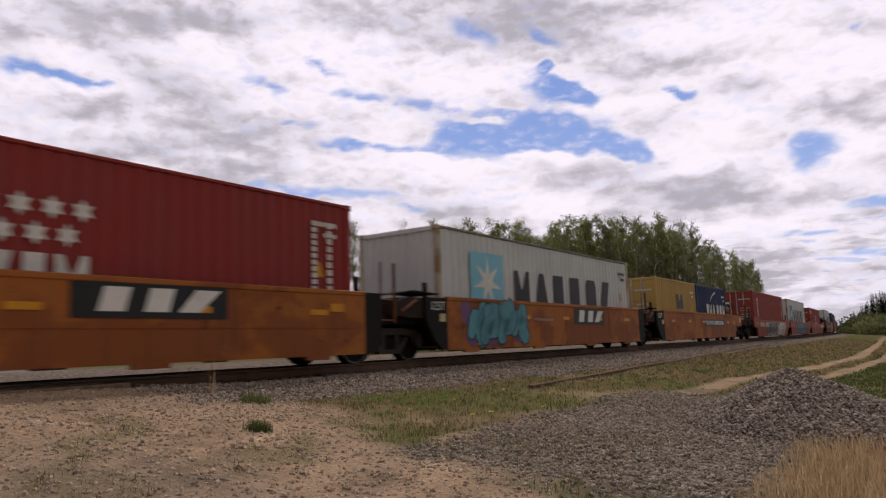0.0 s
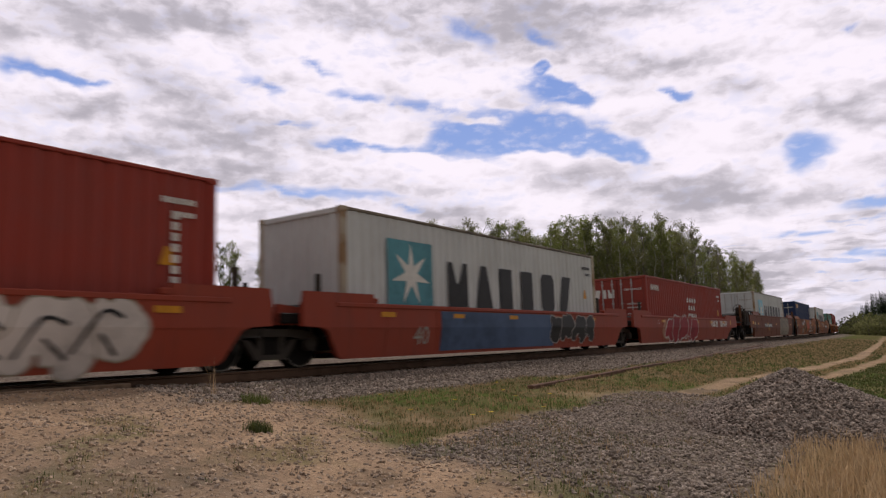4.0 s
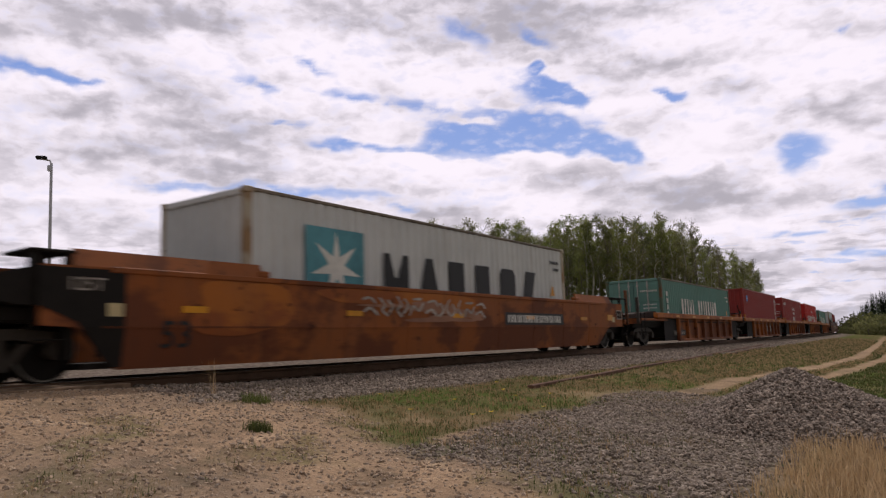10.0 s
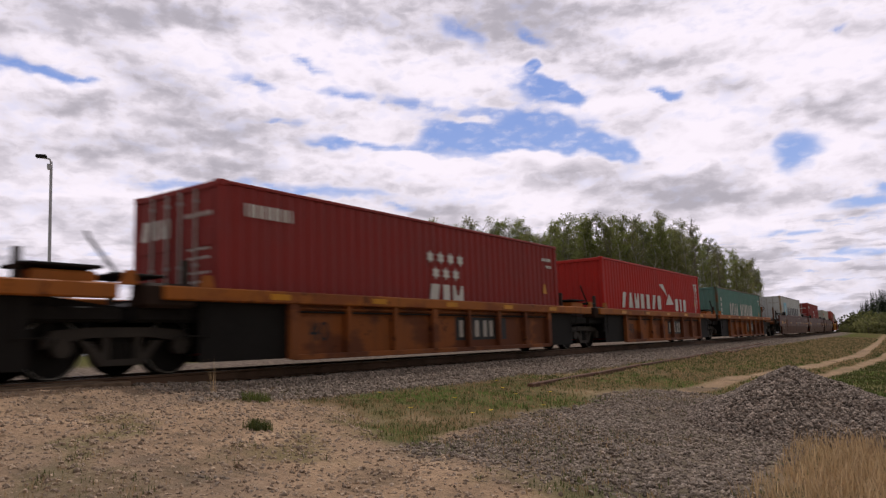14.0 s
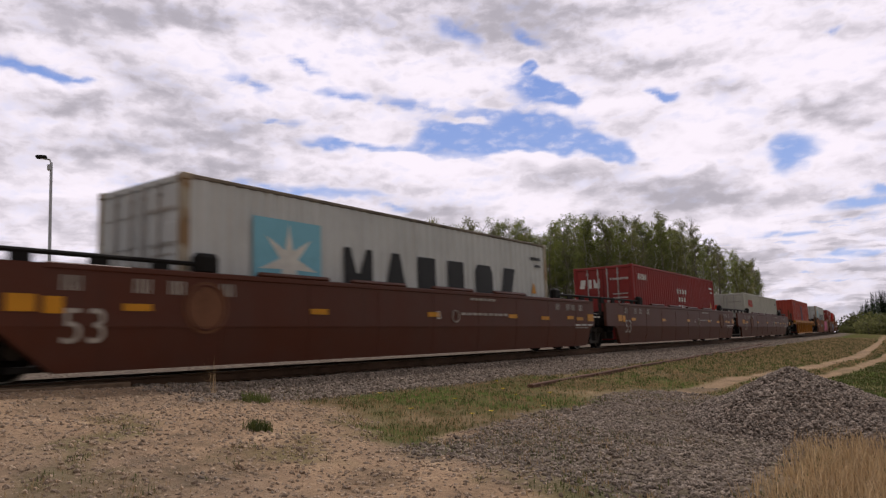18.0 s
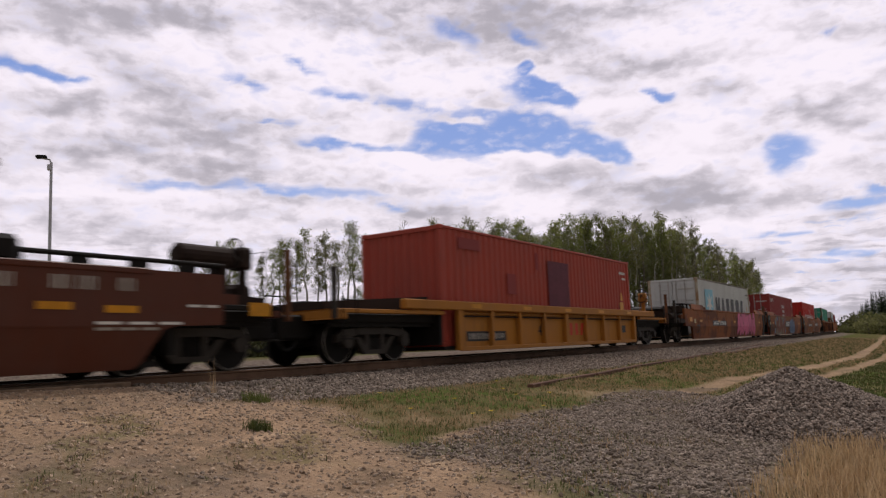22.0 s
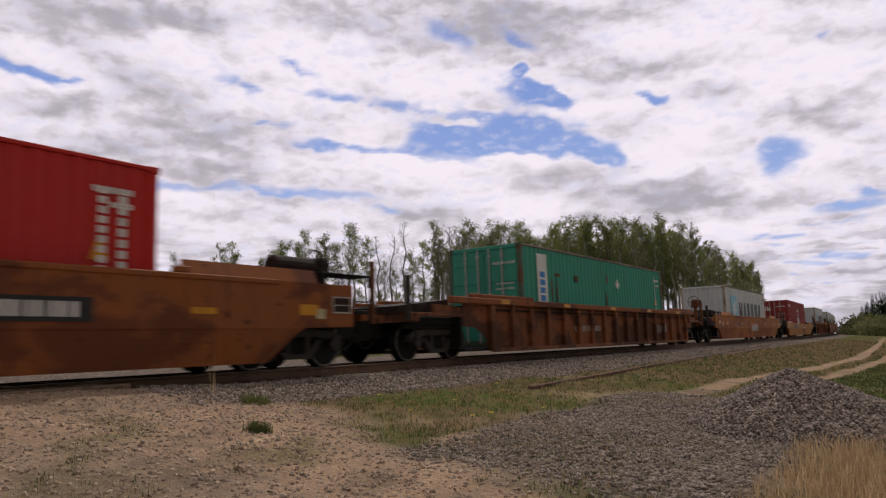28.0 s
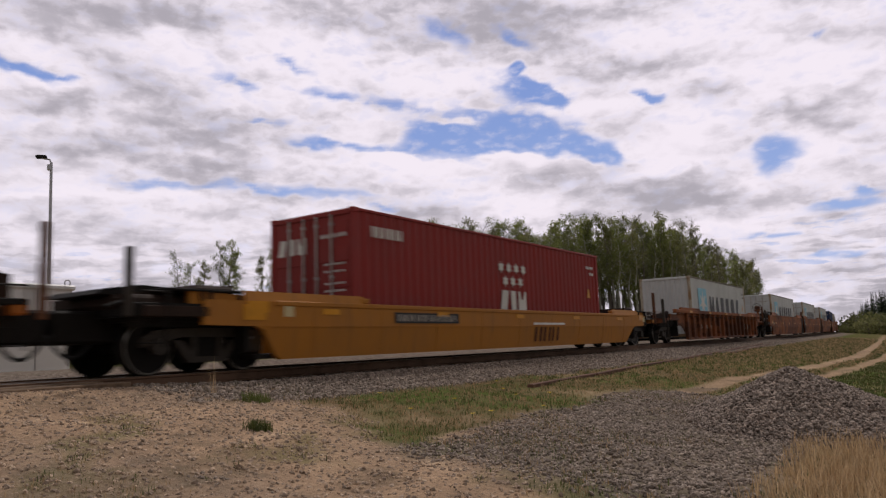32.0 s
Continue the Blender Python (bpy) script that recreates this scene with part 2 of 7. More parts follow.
# ---- mesh helpers ----
class Shape:
    """Vertices and faces that grow piece by piece."""

    def __init__(self):
        self.v, self.f = [], []

    def poly(self, pts):
        k = len(self.v)
        self.v += [tuple(q) for q in pts]
        self.f.append(tuple(range(k, k + len(pts))))

    def hexa(self, lo, hi):
        k = len(self.v)
        self.v += [tuple(q) for q in (*lo, *hi)]
        self.f += [(k + 3, k + 2, k + 1, k), (k + 4, k + 5, k + 6, k + 7)]
        self.f += [(k + i, k + (i + 1) % 4, k + 4 + (i + 1) % 4, k + 4 + i) for i in range(4)]

    def box(self, x0, x1, y0, y1, z0, z1, c=0.0):
        if c <= 0:
            self.hexa([(x0, y0, z0), (x1, y0, z0), (x1, y1, z0), (x0, y1, z0)], [(x0, y0, z1), (x1, y0, z1), (x1, y1, z1), (x0, y1, z1)])
            return self
        k, ring = len(self.v), []
        for z, e in ((z0, c), (z0 + c, 0), (z1 - c, 0), (z1, c)):
            a, b, s, t = x0 + e, x1 - e, y0 + e, y1 - e
            d = c if e == 0 else 0.0
            ring.append([(a + d, s, z), (b - d, s, z), (b, s + d, z), (b, t - d, z), (b - d, t, z), (a + d, t, z), (a, t - d, z), (a, s + d, z)])
        for r in ring:
            self.v += r
        self.f.append(tuple(k + i for i in range(7, -1, -1)))
        self.f.append(tuple(k + 24 + i for i in range(8)))
        for j in range(3):
            for i in range(8):
                i2 = (i + 1) % 8
                self.f.append((k + 8 * j + i, k + 8 * j + i2, k + 8 * j + 8 + i2, k + 8 * j + 8 + i))
        return self

    def slab(self, pts, y0, y1):
        """An outline in x and z, thick from y0 to y1."""
        k, n = len(self.v), len(pts)
        self.v += [(x, y0, z) for x, z in pts] + [(x, y1, z) for x, z in pts]
        self.f += [tuple(range(k, k + n)), tuple(range(k + 2 * n - 1, k + n - 1, -1))]
        self.f += [(k + i, k + n + i, k + n + (i + 1) % n, k + (i + 1) % n) for i in range(n)]
        return self

    def tube(self, a, b, r, n=10, r2=None, caps=True):
        a, b = Vector(a), Vector(b)
        w = (b - a).normalized()
        u = w.orthogonal().normalized()
        s = w.cross(u)
        k = len(self.v)
        r2 = r if r2 is None else r2
        for q, rr in ((a, r), (b, r2)):
            for i in range(n):
                g = 2 * math.pi * i / n
                self.v.append(tuple(q + u * (rr * math.cos(g)) + s * (rr * math.sin(g))))
        self.f += [(k + i, k + (i + 1) % n, k + n + (i + 1) % n, k + n + i) for i in range(n)]
        if caps:
            self.f += [tuple(k + i for i in range(n - 1, -1, -1)), tuple(k + n + i for i in range(n))]
        return self

    def path(self, pts, r, n=7):
        """One unbroken pipe through pts."""
        pts = [Vector(q) for q in pts]
        k, m = len(self.v), len(pts)
        u = (pts[1] - pts[0]).normalized().orthogonal().normalized()
        for i, q in enumerate(pts):
            w = (pts[min(m - 1, i + 1)] - pts[max(0, i - 1)]).normalized()
            u = (u - w * u.dot(w)).normalized()
            s = w.cross(u)
            for j in range(n):
                g = 2 * math.pi * j / n
                self.v.append(tuple(q + u * (r * math.cos(g)) + s * (r * math.sin(g))))
        for i in range(m - 1):
            self.f += [(k + n * i + j, k + n * i + (j + 1) % n, k + n * i + n + (j + 1) % n, k + n * i + n + j) for j in range(n)]
        self.f += [tuple(k + j for j in range(n - 1, -1, -1)), tuple(k + n * (m - 1) + j for j in range(n))]
        return self

    def ring(self, c, axis_y, r, w, n=20):
        """A round ring about the y axis (axis_y) or the x axis, one closed band."""
        k, m = len(self.v), 6
        for i in range(n):
            g = 2 * math.pi * i / n
            for j in range(m):
                q = 2 * math.pi * j / m
                d, o = r + w * math.cos(q), w * math.sin(q)
                p = (d * math.cos(g), d * math.sin(g))
                self.v.append((c[0] + p[0], c[1] + o, c[2] + p[1]) if axis_y else (c[0] + o, c[1] + p[0], c[2] + p[1]))
        for i in range(n):
            for j in range(m):
                a, b, j2 = k + m * i, k + m * ((i + 1) % n), (j + 1) % m
                self.f.append((a + j, a + j2, b + j2, b + j))
        return self

    def mesh(self, name):
        me = bpy.data.meshes.new(name)
        me.from_pydata(self.v, [], self.f)
        me.update()
        return me


def part(name, shape, material, parent, label="", smooth=False, at=None):
    me = shape if isinstance(shape, bpy.types.Mesh) else shape.mesh(name)
    if not me.materials:
        me.materials.append(material)
    if smooth:
        me.polygons.foreach_set("use_smooth", [True] * len(me.polygons))
    ob = new(name, me)
    if parent is not None:
        ob.parent = parent
    if at is not None:
        ob.matrix_basis = at
    return tagged(ob, label)


# ---- the track's line ----
MID_Y, BEND_X, BEND = 10.644, 15.0, 0.000724
SPEED = 13.73


def line_y(x):
    return MID_Y + 0.5 * BEND * max(0.0, x - BEND_X) ** 2


def bogie_pose(xa, xb):
    """The pose of a rigid unit that stands on the track with its ends at xa and xb."""
    a, b = Vector((xa, line_y(xa), 0)), Vector((xb, line_y(xb), 0))
    m = (a + b) / 2
    return pose(m.x, m.y, 0, 0, 0, math.degrees(math.atan2(b.y - a.y, b.x - a.x)))


def ground_z(x, y):
    """Height of the ground: shoulder by the rails, falling gently to the foreground, a sandy rise by the crossing."""
    off = line_y(x) - y
    d = abs(off)
    if off > 0:
        z = -0.2 if d < 1.75 else -0.2 - 0.20 * min(d - 1.75, 0.9) - 0.085 * max(0.0, d - 2.65)
        z = max(z, -1.12 - 0.004 * max(0.0, d - 14))
    else:
        # a low gravel bank beyond the far rail
        z = -0.2 + 0.25 * min(1.0, max(0.0, (d - 1.7) / 1.3)) - 0.07 * min(7.8, max(0.0, d - 5.0))
    near = max(0.0, 1 - abs(x - 2.0) / 40) * max(0.0, 1 - abs(y - 4) / 25)
    n = noise.noise(Vector((x * 0.35, y * 0.35, 0))) * 0.09 + noise.noise(Vector((x * 1.1, y * 1.1, 3))) * 0.035 + noise.noise(Vector((x * 3.1, y * 3.1, 7))) * 0.022 + noise.noise(Vector((x * 7.3, y * 7.3, 2))) * 0.014
    z += n * near * min(1.0, max(0.0, d - 1.6))
    # sandy rise beside the crossing
    if off > 1.0:
        rise = max(0.0, 1 - ((x - 1.5) / 6.0) ** 2) * max(0.0, 1 - (d - 1.2) / 5.2)
        z += 0.17 * rise
    # the stone heap's foot
    if x > 60:
        z += 0.4 * noise.noise(Vector((x * 0.03, y * 0.03, 1))) * min(1.0, max(0.0, d - 5) / 20)
    return z


# ---- ground ----
def spread(lo, hi, step, far, grow=1.16):
    """Grid lines: even steps between lo and hi, then growing out to far on both sides."""
    mid = list(np.arange(lo, hi + step / 2, step))
    a, d = [lo], step
    while a[-1] > -far:
        d *= grow
        a.append(a[-1] - d)
    b, d = [hi], step
    while b[-1] < far:
        d *= grow
        b.append(b[-1] + d)
    return sorted(set(a[1:])) + mid + b[1:]


def soft(v, lo, hi):
    q = min(1.0, max(0.0, (v - lo) / (hi - lo)))
    return q * q * (3 - 2 * q)


def rut(x, y, pts, half):
    """How far (x, y) lies on a wheel track through pts."""
    best = 9.0
    for (ax, ay), (bx, by) in zip(pts, pts[1:]):
        t = min(1.0, max(0.0, ((x - ax) * (bx - ax) + (y - ay) * (by - ay)) / ((bx - ax) ** 2 + (by - ay) ** 2)))
        best = min(best, math.hypot(x - ax - t * (bx - ax), y - ay - t * (by - ay)))
    return 1 - soft(best, half * 0.6, half * 1.3)


RUT_A = [(6.5, 4.5), (10.5, 4.1), (14.9, 4.0), (17.7, 4.05), (23.6, 3.4), (34.5, 3.0), (50, 3.5), (65, 4.1), (100, 5.8), (155, 8.5)]
RUT_B = [(15, 3.0), (19.2, 2.65), (24.3, 2.4), (34.4, 2.0), (50, 2.3), (65, 3.0), (100, 4.8), (155, 7.6)]
HEAP = (11.0, 1.8)


def zone(x, y):
    """Sand, grass and gravel shares at a place."""
    off = line_y(x) - y
    w = noise.noise(Vector((x * 0.5, y * 0.5, 11))) * 0.9 + noise.noise(Vector((x * 2.0, y * 2.0, 5))) * 0.35
    ballast = 1 - soft(abs(off) + 0.35 * w, 2.6 + 0.5 * soft(x, 4, 12), 3.2 + 0.5 * soft(x, 4, 12))
    if off > 0:
        ballast *= soft(x + 1.6 * w, 4.0, 8.0) if abs(off) > 1.2 else 1.0
    sandy = 1 - soft(x - 0.42 * (y - 4.3) + 1.1 * w, 5.0, 6.3)
    sandy = max(sandy, 0.9 * rut(x, y, RUT_A, 0.27 + 0.14 * w), 0.85 * rut(x, y, RUT_B, 0.24 + 0.14 * w))
    dark = soft(x + 0.5 * w, 4.6, 6.2) * (1 - soft(y + 0.5 * w, 4.2, 5.0)) * (1 - soft(x + w, 11.5, 15.0))
    dark *= soft(y + 0.3 * w, 1.0, 1.6)
    if off < -2:
        sandy = 0.3 * (1 - soft(x, 26, 40)) * (1 - soft(y, 34, 48))
    grass = (1 - sandy) * soft(w, -0.9, 0.2) if off > 0 else (1 - sandy)
    if off > 0 and x < 9:
        grass = max(grass, 0.55 * soft(noise.noise(Vector((x * 0.9, y * 0.9, 21))) + 0.4 * noise.noise(Vector((x * 3.5, y * 3.5, 22))), 0.05, 0.4))
    if off > 0:
        grass = max(grass, (1 - sandy) * soft(x, 12, 20))
    gravel = max(ballast, 0.8 * dark, 0.35 * (1 - soft(abs(off), 34, 50)) * (1 - soft(x, 45, 75)) if off < -1.5 else 0.0, 0.35 * soft(w, -0.1, 0.7) * sandy)
    if off < 0:
        gravel = max(gravel, 0.95 * (1 - soft(-off, 6, 10)) * soft(x, 2, 6), 0.7 * (1 - soft(-off, 4, 7)))
    return sandy, grass, gravel


def build_ground():
    xs, ys = spread(-4.0, 30.0, 0.16, 4200), spread(-0.5, 12.0, 0.14, 4200)
    co, cols = [], []
    for y in ys:
        for x in xs:
            co.append((x, y, ground_z(x, y)))
            cols += [*zone(x, y), 1.0]
    nx, ny = len(xs), len(ys)
    f = [(j * nx + i, j * nx + i + 1, j * nx + nx + i + 1, j * nx + nx + i) for j in range(ny - 1) for i in range(nx - 1)]
    me = bpy.data.meshes.new("ground")
    me.from_pydata(co, [], f)
    a = me.color_attributes.new("zone", "FLOAT_COLOR", "POINT")
    a.data.foreach_set("color", cols)
    me.polygons.foreach_set("use_smooth", [True] * len(me.polygons))
    me.materials.append(GROUND)
    tagged(new("ground", me), "sandy and grassy ground falling gently away from the railway", "ground", kind="structure")


build_ground()


# ---- railway track ----
def sweep(section, xs, off, z, name):
    """A rail: a section in (across, up) carried along the track's line."""
    s = Shape()
    n = len(section)
    for x in xs:
        y = line_y(x) + off
        s.v += [(x, y + a, z + b) for a, b in section]
    for i in range(len(xs) - 1):
        for j in range(n):
            j2 = (j + 1) % n
            s.f.append((i * n + j, i * n + n + j, i * n + n + j2, i * n + j2))
    return s


track = tagged(new("railway_track"), "single railway track on crushed grey ballast", "track", kind="structure")
RAIL = [(-0.07, -0.172), (-0.07, -0.16), (-0.012, -0.14), (-0.01, -0.045), (-0.036, -0.032), (-0.036, -0.006), (-0.028, 0.0),
        (0.028, 0.0), (0.036, -0.006), (0.036, -0.032), (0.01, -0.045), (0.012, -0.14), (0.07, -0.16), (0.07, -0.172)]
rail_xs = [-60, -40] + list(np.arange(-30, 60, 3.0)) + list(np.arange(60, 420, 8.0))
for off in (-0.755, 0.755):
    part("rail", sweep(RAIL, rail_xs, off, 0, "rail"), RAIL_SIDE, track, "brown steel rail")
    top = sweep([(-0.027, 0.0005), (-0.027, 0.003), (0.027, 0.003), (0.027, 0.0005)], rail_xs, off, 0, "rail_head")
    part("running_surface", top, WHEEL_RIM, track, "bright worn running surface of a rail")
tie_shape = Shape().box(-0.115, 0.115, -1.3, 1.3, -0.36, -0.176, 0.012).mesh("tie")
rng = random.Random(4)
for i in range(130):
    x = -9 + i * 0.56
    part("tie", tie_shape, TIE_WOOD, track, at=pose(x, line_y(x) + rng.uniform(-0.03, 0.03), rng.uniform(-0.008, 0.002), 0, 0, rng.uniform(-1, 1)))
far_ties = Shape()
for i in range(400):
    x = -9 + (i + 130) * 0.56
    y = line_y(x)
    far_ties.box(x - 0.115, x + 0.115, y - 1.3, y + 1.3, -0.36, -0.178)
tagged(part("far_ties", far_ties, TIE_WOOD, track), kind="stuff")

# crossing planks beside and between the rails
crossing = tagged(new("crossing_deck"), "worn timber deck planks of a small track crossing", "crossing", kind="structure")
for y0, y1, x1, z in ((-1.5, -1.19, 5.55, -0.03), (-1.18, -0.87, 5.35, -0.015), (-0.62, -0.22, 6.4, -0.02), (-0.2, 0.2, 6.4, -0.012), (0.22, 0.62, 6.4, -0.02),
                      (0.87, 1.18, 6.3, -0.015), (1.19, 1.5, 6.3, -0.02)):
    for k in range(4):
        a, b = x1 - 2.6 * (k + 1) + 0.012, x1 - 2.6 * k
        part("plank", Shape().box(a, b, MID_Y + y0, MID_Y + y1, -0.2, z + rng.uniform(-0.012, 0.0), 0.014), WOOD, crossing)


# ---- containers ----
def star(s, x, z, r, y, points=6, inner=0.5, tilt=0.0):
    pts = []
    for i in range(points * 2):
        g = math.pi * i / points + math.pi / 2 + tilt
        q = r if i % 2 == 0 else r * inner
        pts.append((x + q * math.cos(g), z + q * math.sin(g)))
    c = len(s.v)
    s.v.append((x, y, z))
    s.v += [(a, y, b) for a, b in pts]
    n = len(pts)
    s.f += [(c, c + 1 + i, c + 1 + (i + 1) % n) for i in range(n)]


def bars(x0, x1, z0, z1, count, y, gap=0.28, split=True, lean=0.0):
    """Plain strokes standing in for a word, one shape a character. A list of shapes."""
    out = []
    w = (x1 - x0) / count
    for i in range(count):
        s = Shape()
        a = x0 + i * w
        b = a + w * (1 - gap)
        if split:
            c = a + (b - a) * (0.34 if i % 2 else 0.30)
            d = a + (b - a) * (0.72 if i % 3 else 0.66)
            s.poly([(a, y, z0), (c, y, z0), (c + lean, y, z1), (a + lean, y, z1)])
            s.poly([(d, y, z0), (b, y, z0), (b + lean, y, z1), (d + lean, y, z1)])
        else:
            s.poly([(a, y, z0), (b, y, z0), (b + lean, y, z1), (a + lean, y, z1)])
        out.append(s)
    return out


# plain block shapes: quads in a unit square
BLOCKS = {
    "v": [((0, 0), (1, 0), (1, 0.55), (0, 0.55)), ((0, 0.55), (0.42, 0.55), (0.22, 1), (0, 1)), ((0.58, 0.55), (1, 0.55), (1, 1), (0.78, 1))],
    "t": [((0, 0), (1, 0), (0.66, 1), (0.34, 1))],
    "f": [((0, 0), (0.8, 0), (0.8, 1), (0, 1))],
    "o": [((0.15, 0), (0.85, 0), (1, 0.15), (0, 0.15)), ((0, 0.15), (1, 0.15), (1, 0.85), (0, 0.85)), ((0, 0.85), (1, 0.85), (0.85, 1), (0.15, 1))],
    "k": [((0, 0), (0.55, 0), (1, 1), (0.3, 1))],
    "i": [((0.2, 0), (0.8, 0), (0.8, 1), (0.2, 1))],
    "z": [((0, 0), (0.75, 0), (1, 1), (0.25, 1))],
}


def blocks(x0, x1, z0, z1, pattern, y, gap=0.3, lean=0.0, on_end=False):
    """A word as plain block shapes of its size, one shape a character."""
    out = []
    w = (x1 - x0) / len(pattern)
    for i, key in enumerate(pattern):
        s = Shape()
        for quad in BLOCKS[key]:
            pts = []
            for u, t in quad:
                q = x0 + w * (i + u * (1 - gap)) + lean * t
                pts.append((y, -q, z0 + (z1 - z0) * t) if on_end else (q, y, z0 + (z1 - z0) * t))
            s.poly(pts)
        out.append(s)
    return out


def joined(shapes):
    s = Shape()
    for q in shapes:
        k = len(s.v)
        s.v += q.v
        s.f += [tuple(k + i for i in f) for f in q.f]
    return s


def word(parent, shapes, mat, label, small=False):
    """A word's strokes: one part a character, or one joined part where it is too small to pick apart."""
    if small:
        return tagged(part("stencil_line", joined(shapes), mat, parent, label), kind="stuff")
    for s in shapes:
        part("mark", s, mat, parent, label)


def end_bars(y0, y1, z0, z1, count, x, gap=0.25):
    """The same on an end wall, which faces along x."""
    out = []
    w = (y1 - y0) / count
    for i in range(count):
        a = y1 - i * w
        b = a - w * (1 - gap)
        s = Shape()
        s.poly([(x, a, z0), (x, b, z0), (x, b, z1), (x, a, z1)])
        out.append(s)
    return out


def corrugated(length, z0, z1, y, face, pitch=0.278, depth=0.036):
    """A wall of upright trapezoid folds in the plane y; face is -1 or 1, the way it looks."""
    s, pts = Shape(), []
    n = max(1, int(round(length / pitch)))
    w = length / n
    for i in range(n):
        a = -length / 2 + i * w
        for q, d in ((0.0, 0), (0.26, 0), (0.5, 1), (0.76, 1)):
            pts.append((a + q * w, y - face * depth * d))
    pts.append((length / 2, y))
    for x, yy in pts:
        s.v += [(x, yy, z0), (x, yy, z1)]
    for i in range(len(pts) - 1):
        k = 2 * i
        s.f.append((k, k + 2, k + 3, k + 1) if face < 0 else (k, k + 1, k + 3, k + 2))
    return s


def container(length, height, mat, end="doors", label="", trim=None):
    """A steel box container; origin under its middle, doors or the blind wall at its leading end."""
    box = tagged(new("shipping_container"), label, "container", "containers on the train")
    L, W, H = length / 2, 1.219, height
    trim = trim or mat
    for side in (-1, 1):
        part("side_wall", corrugated(length - 0.22, 0.13, H - 0.08, side * (W - 0.012), side), mat, box)
        y0, y1 = sorted((side * W, side * (W - 0.07)))
        part("top_rail", Shape().box(-L + 0.14, L - 0.14, y0, y1, H - 0.075, H - 0.012, 0.01), mat if trim is mat else TOP_RAIL, box)
        part("bottom_rail", Shape().box(-L + 0.14, L - 0.14, y0, y1, 0.012, 0.15, 0.01), trim, box)
        for e in (-1, 1):
            a, b = sorted((e * L, e * (L - 0.15)))
            part("corner_post", Shape().box(a + 0.004, b - 0.004, y0 if side < 0 else y0 - 0.05, y1 + 0.05 if side < 0 else y1, 0.118, H - 0.118, 0.012), trim, box)
            for z in (0.0, H - 0.118):
                c0, c1 = sorted((side * (W + 0.003), side * (W - 0.16)))
                part("corner_casting", Shape().box(a - 0.006, b + 0.03, c0, c1, z, z + 0.118, 0.014), trim, box)
    roof = corrugated(length - 0.2, -W + 0.06, W - 0.06, H - 0.03, 1, 0.3, 0.02)
    roof.v = [(x, z, y) for x, y, z in roof.v]
    part("roof", roof, mat, box)
    part("floor", Shape().box(-L + 0.1, L - 0.1, -W + 0.05, W - 0.05, 0.12, 0.16), STEEL_DARK, box)
    for e in (-1, 1):
        a, b = sorted((e * L, e * (L - 0.1)))
        part("header", Shape().box(a + 0.006, b, -W + 0.16, W - 0.16, H - 0.13, H - 0.015, 0.012), mat, box)
        part("end_sill", Shape().box(a + 0.006, b, -W + 0.16, W - 0.16, 0.01, 0.15, 0.012), trim, box)
    blind = [1] if end == "doors" else [-1, 1]
    for e in blind:
        s = corrugated(2 * W - 0.2, 0.14, H - 0.12, 0, 1, 0.26, 0.045)
        s.v = [(e * (L - 0.03 - abs(y)), x * e, z) for x, y, z in s.v]
        part("end_wall", s, mat, box)
    if end == "doors":
        for side in (-1, 1):
            y0, y1 = sorted((side * 0.012, side * (W - 0.1)))
            d = Shape().box(-L + 0.03, -L + 0.075, y0, y1, 0.155, H - 0.135, 0.008)
            door = part("door", d, mat, box)
            for k in range(5):
                z = 0.36 + k * (H - 0.75) / 4
                part("door_panel", Shape().box(-L + 0.012, -L + 0.031, y0 + 0.06, y1 - 0.06, z - 0.16, z + 0.16, 0.008), mat, door)
            for q in (0.19, 0.62):
                y = side * q
                rod = Shape().tube((-L - 0.016, y, 0.1), (-L - 0.016, y, H - 0.1), 0.024, 8)
                for z in (0.2, 0.75, 1.5, H - 0.3):
                    rod.box(-L - 0.035, -L + 0.02, y - 0.045, y + 0.045, z - 0.03, z + 0.03)
                part("lock_rod", rod, ROD, door, "galvanised lock rod")
            h = Shape().box(-L - 0.03, -L - 0.012, side * 0.25 if side > 0 else -0.62, 0.62 if side > 0 else -0.25, 0.95, 0.985)
            part("door_handle", h, ROD, door, "galvanised door handle")
    # small stencilled data at the trailing end of the near side
    ink = WHITE_INK if mat not in (BOX_WHITE, BOX_CREAM) else BLACK_INK
    word(box, bars(L - 1.0, L - 0.4, H - 0.52, H - 0.43, 8, -W - 0.003, 0.2, False) + bars(L - 0.75, L - 0.4, H - 0.72, H - 0.64, 4, -W - 0.003, 0.2, False), ink, "small stencilled data", True)
    part("warning_mark", Shape().slab([(L - 1.02, H - 1.48), (L - 0.76, H - 1.48), (L - 0.85, H - 1.2), (L - 0.93, H - 1.2)], -W - 0.004, -W - 0.001), YELLOW_INK, box, "small yellow warning mark")
    if end == "doors":
        rows = end_bars(-1.05, -0.3, H - 0.58, H - 0.5, 9, -L + 0.008, 0.45)
        for z in (H - 1.15, H - 1.3, H - 1.55, H - 1.7):
            rows += end_bars(-1.0, -0.4, z, z + 0.045, 8, -L + 0.008, 0.4)
        word(box, rows, WHITE_INK if mat not in (BOX_WHITE, BOX_CREAM) else GREY_INK, "small stencilled data", True)
    return box


HC, STD, FORTY = 2.896, 2.591, 12.42
SIDE_Y = -1.219 - 0.004


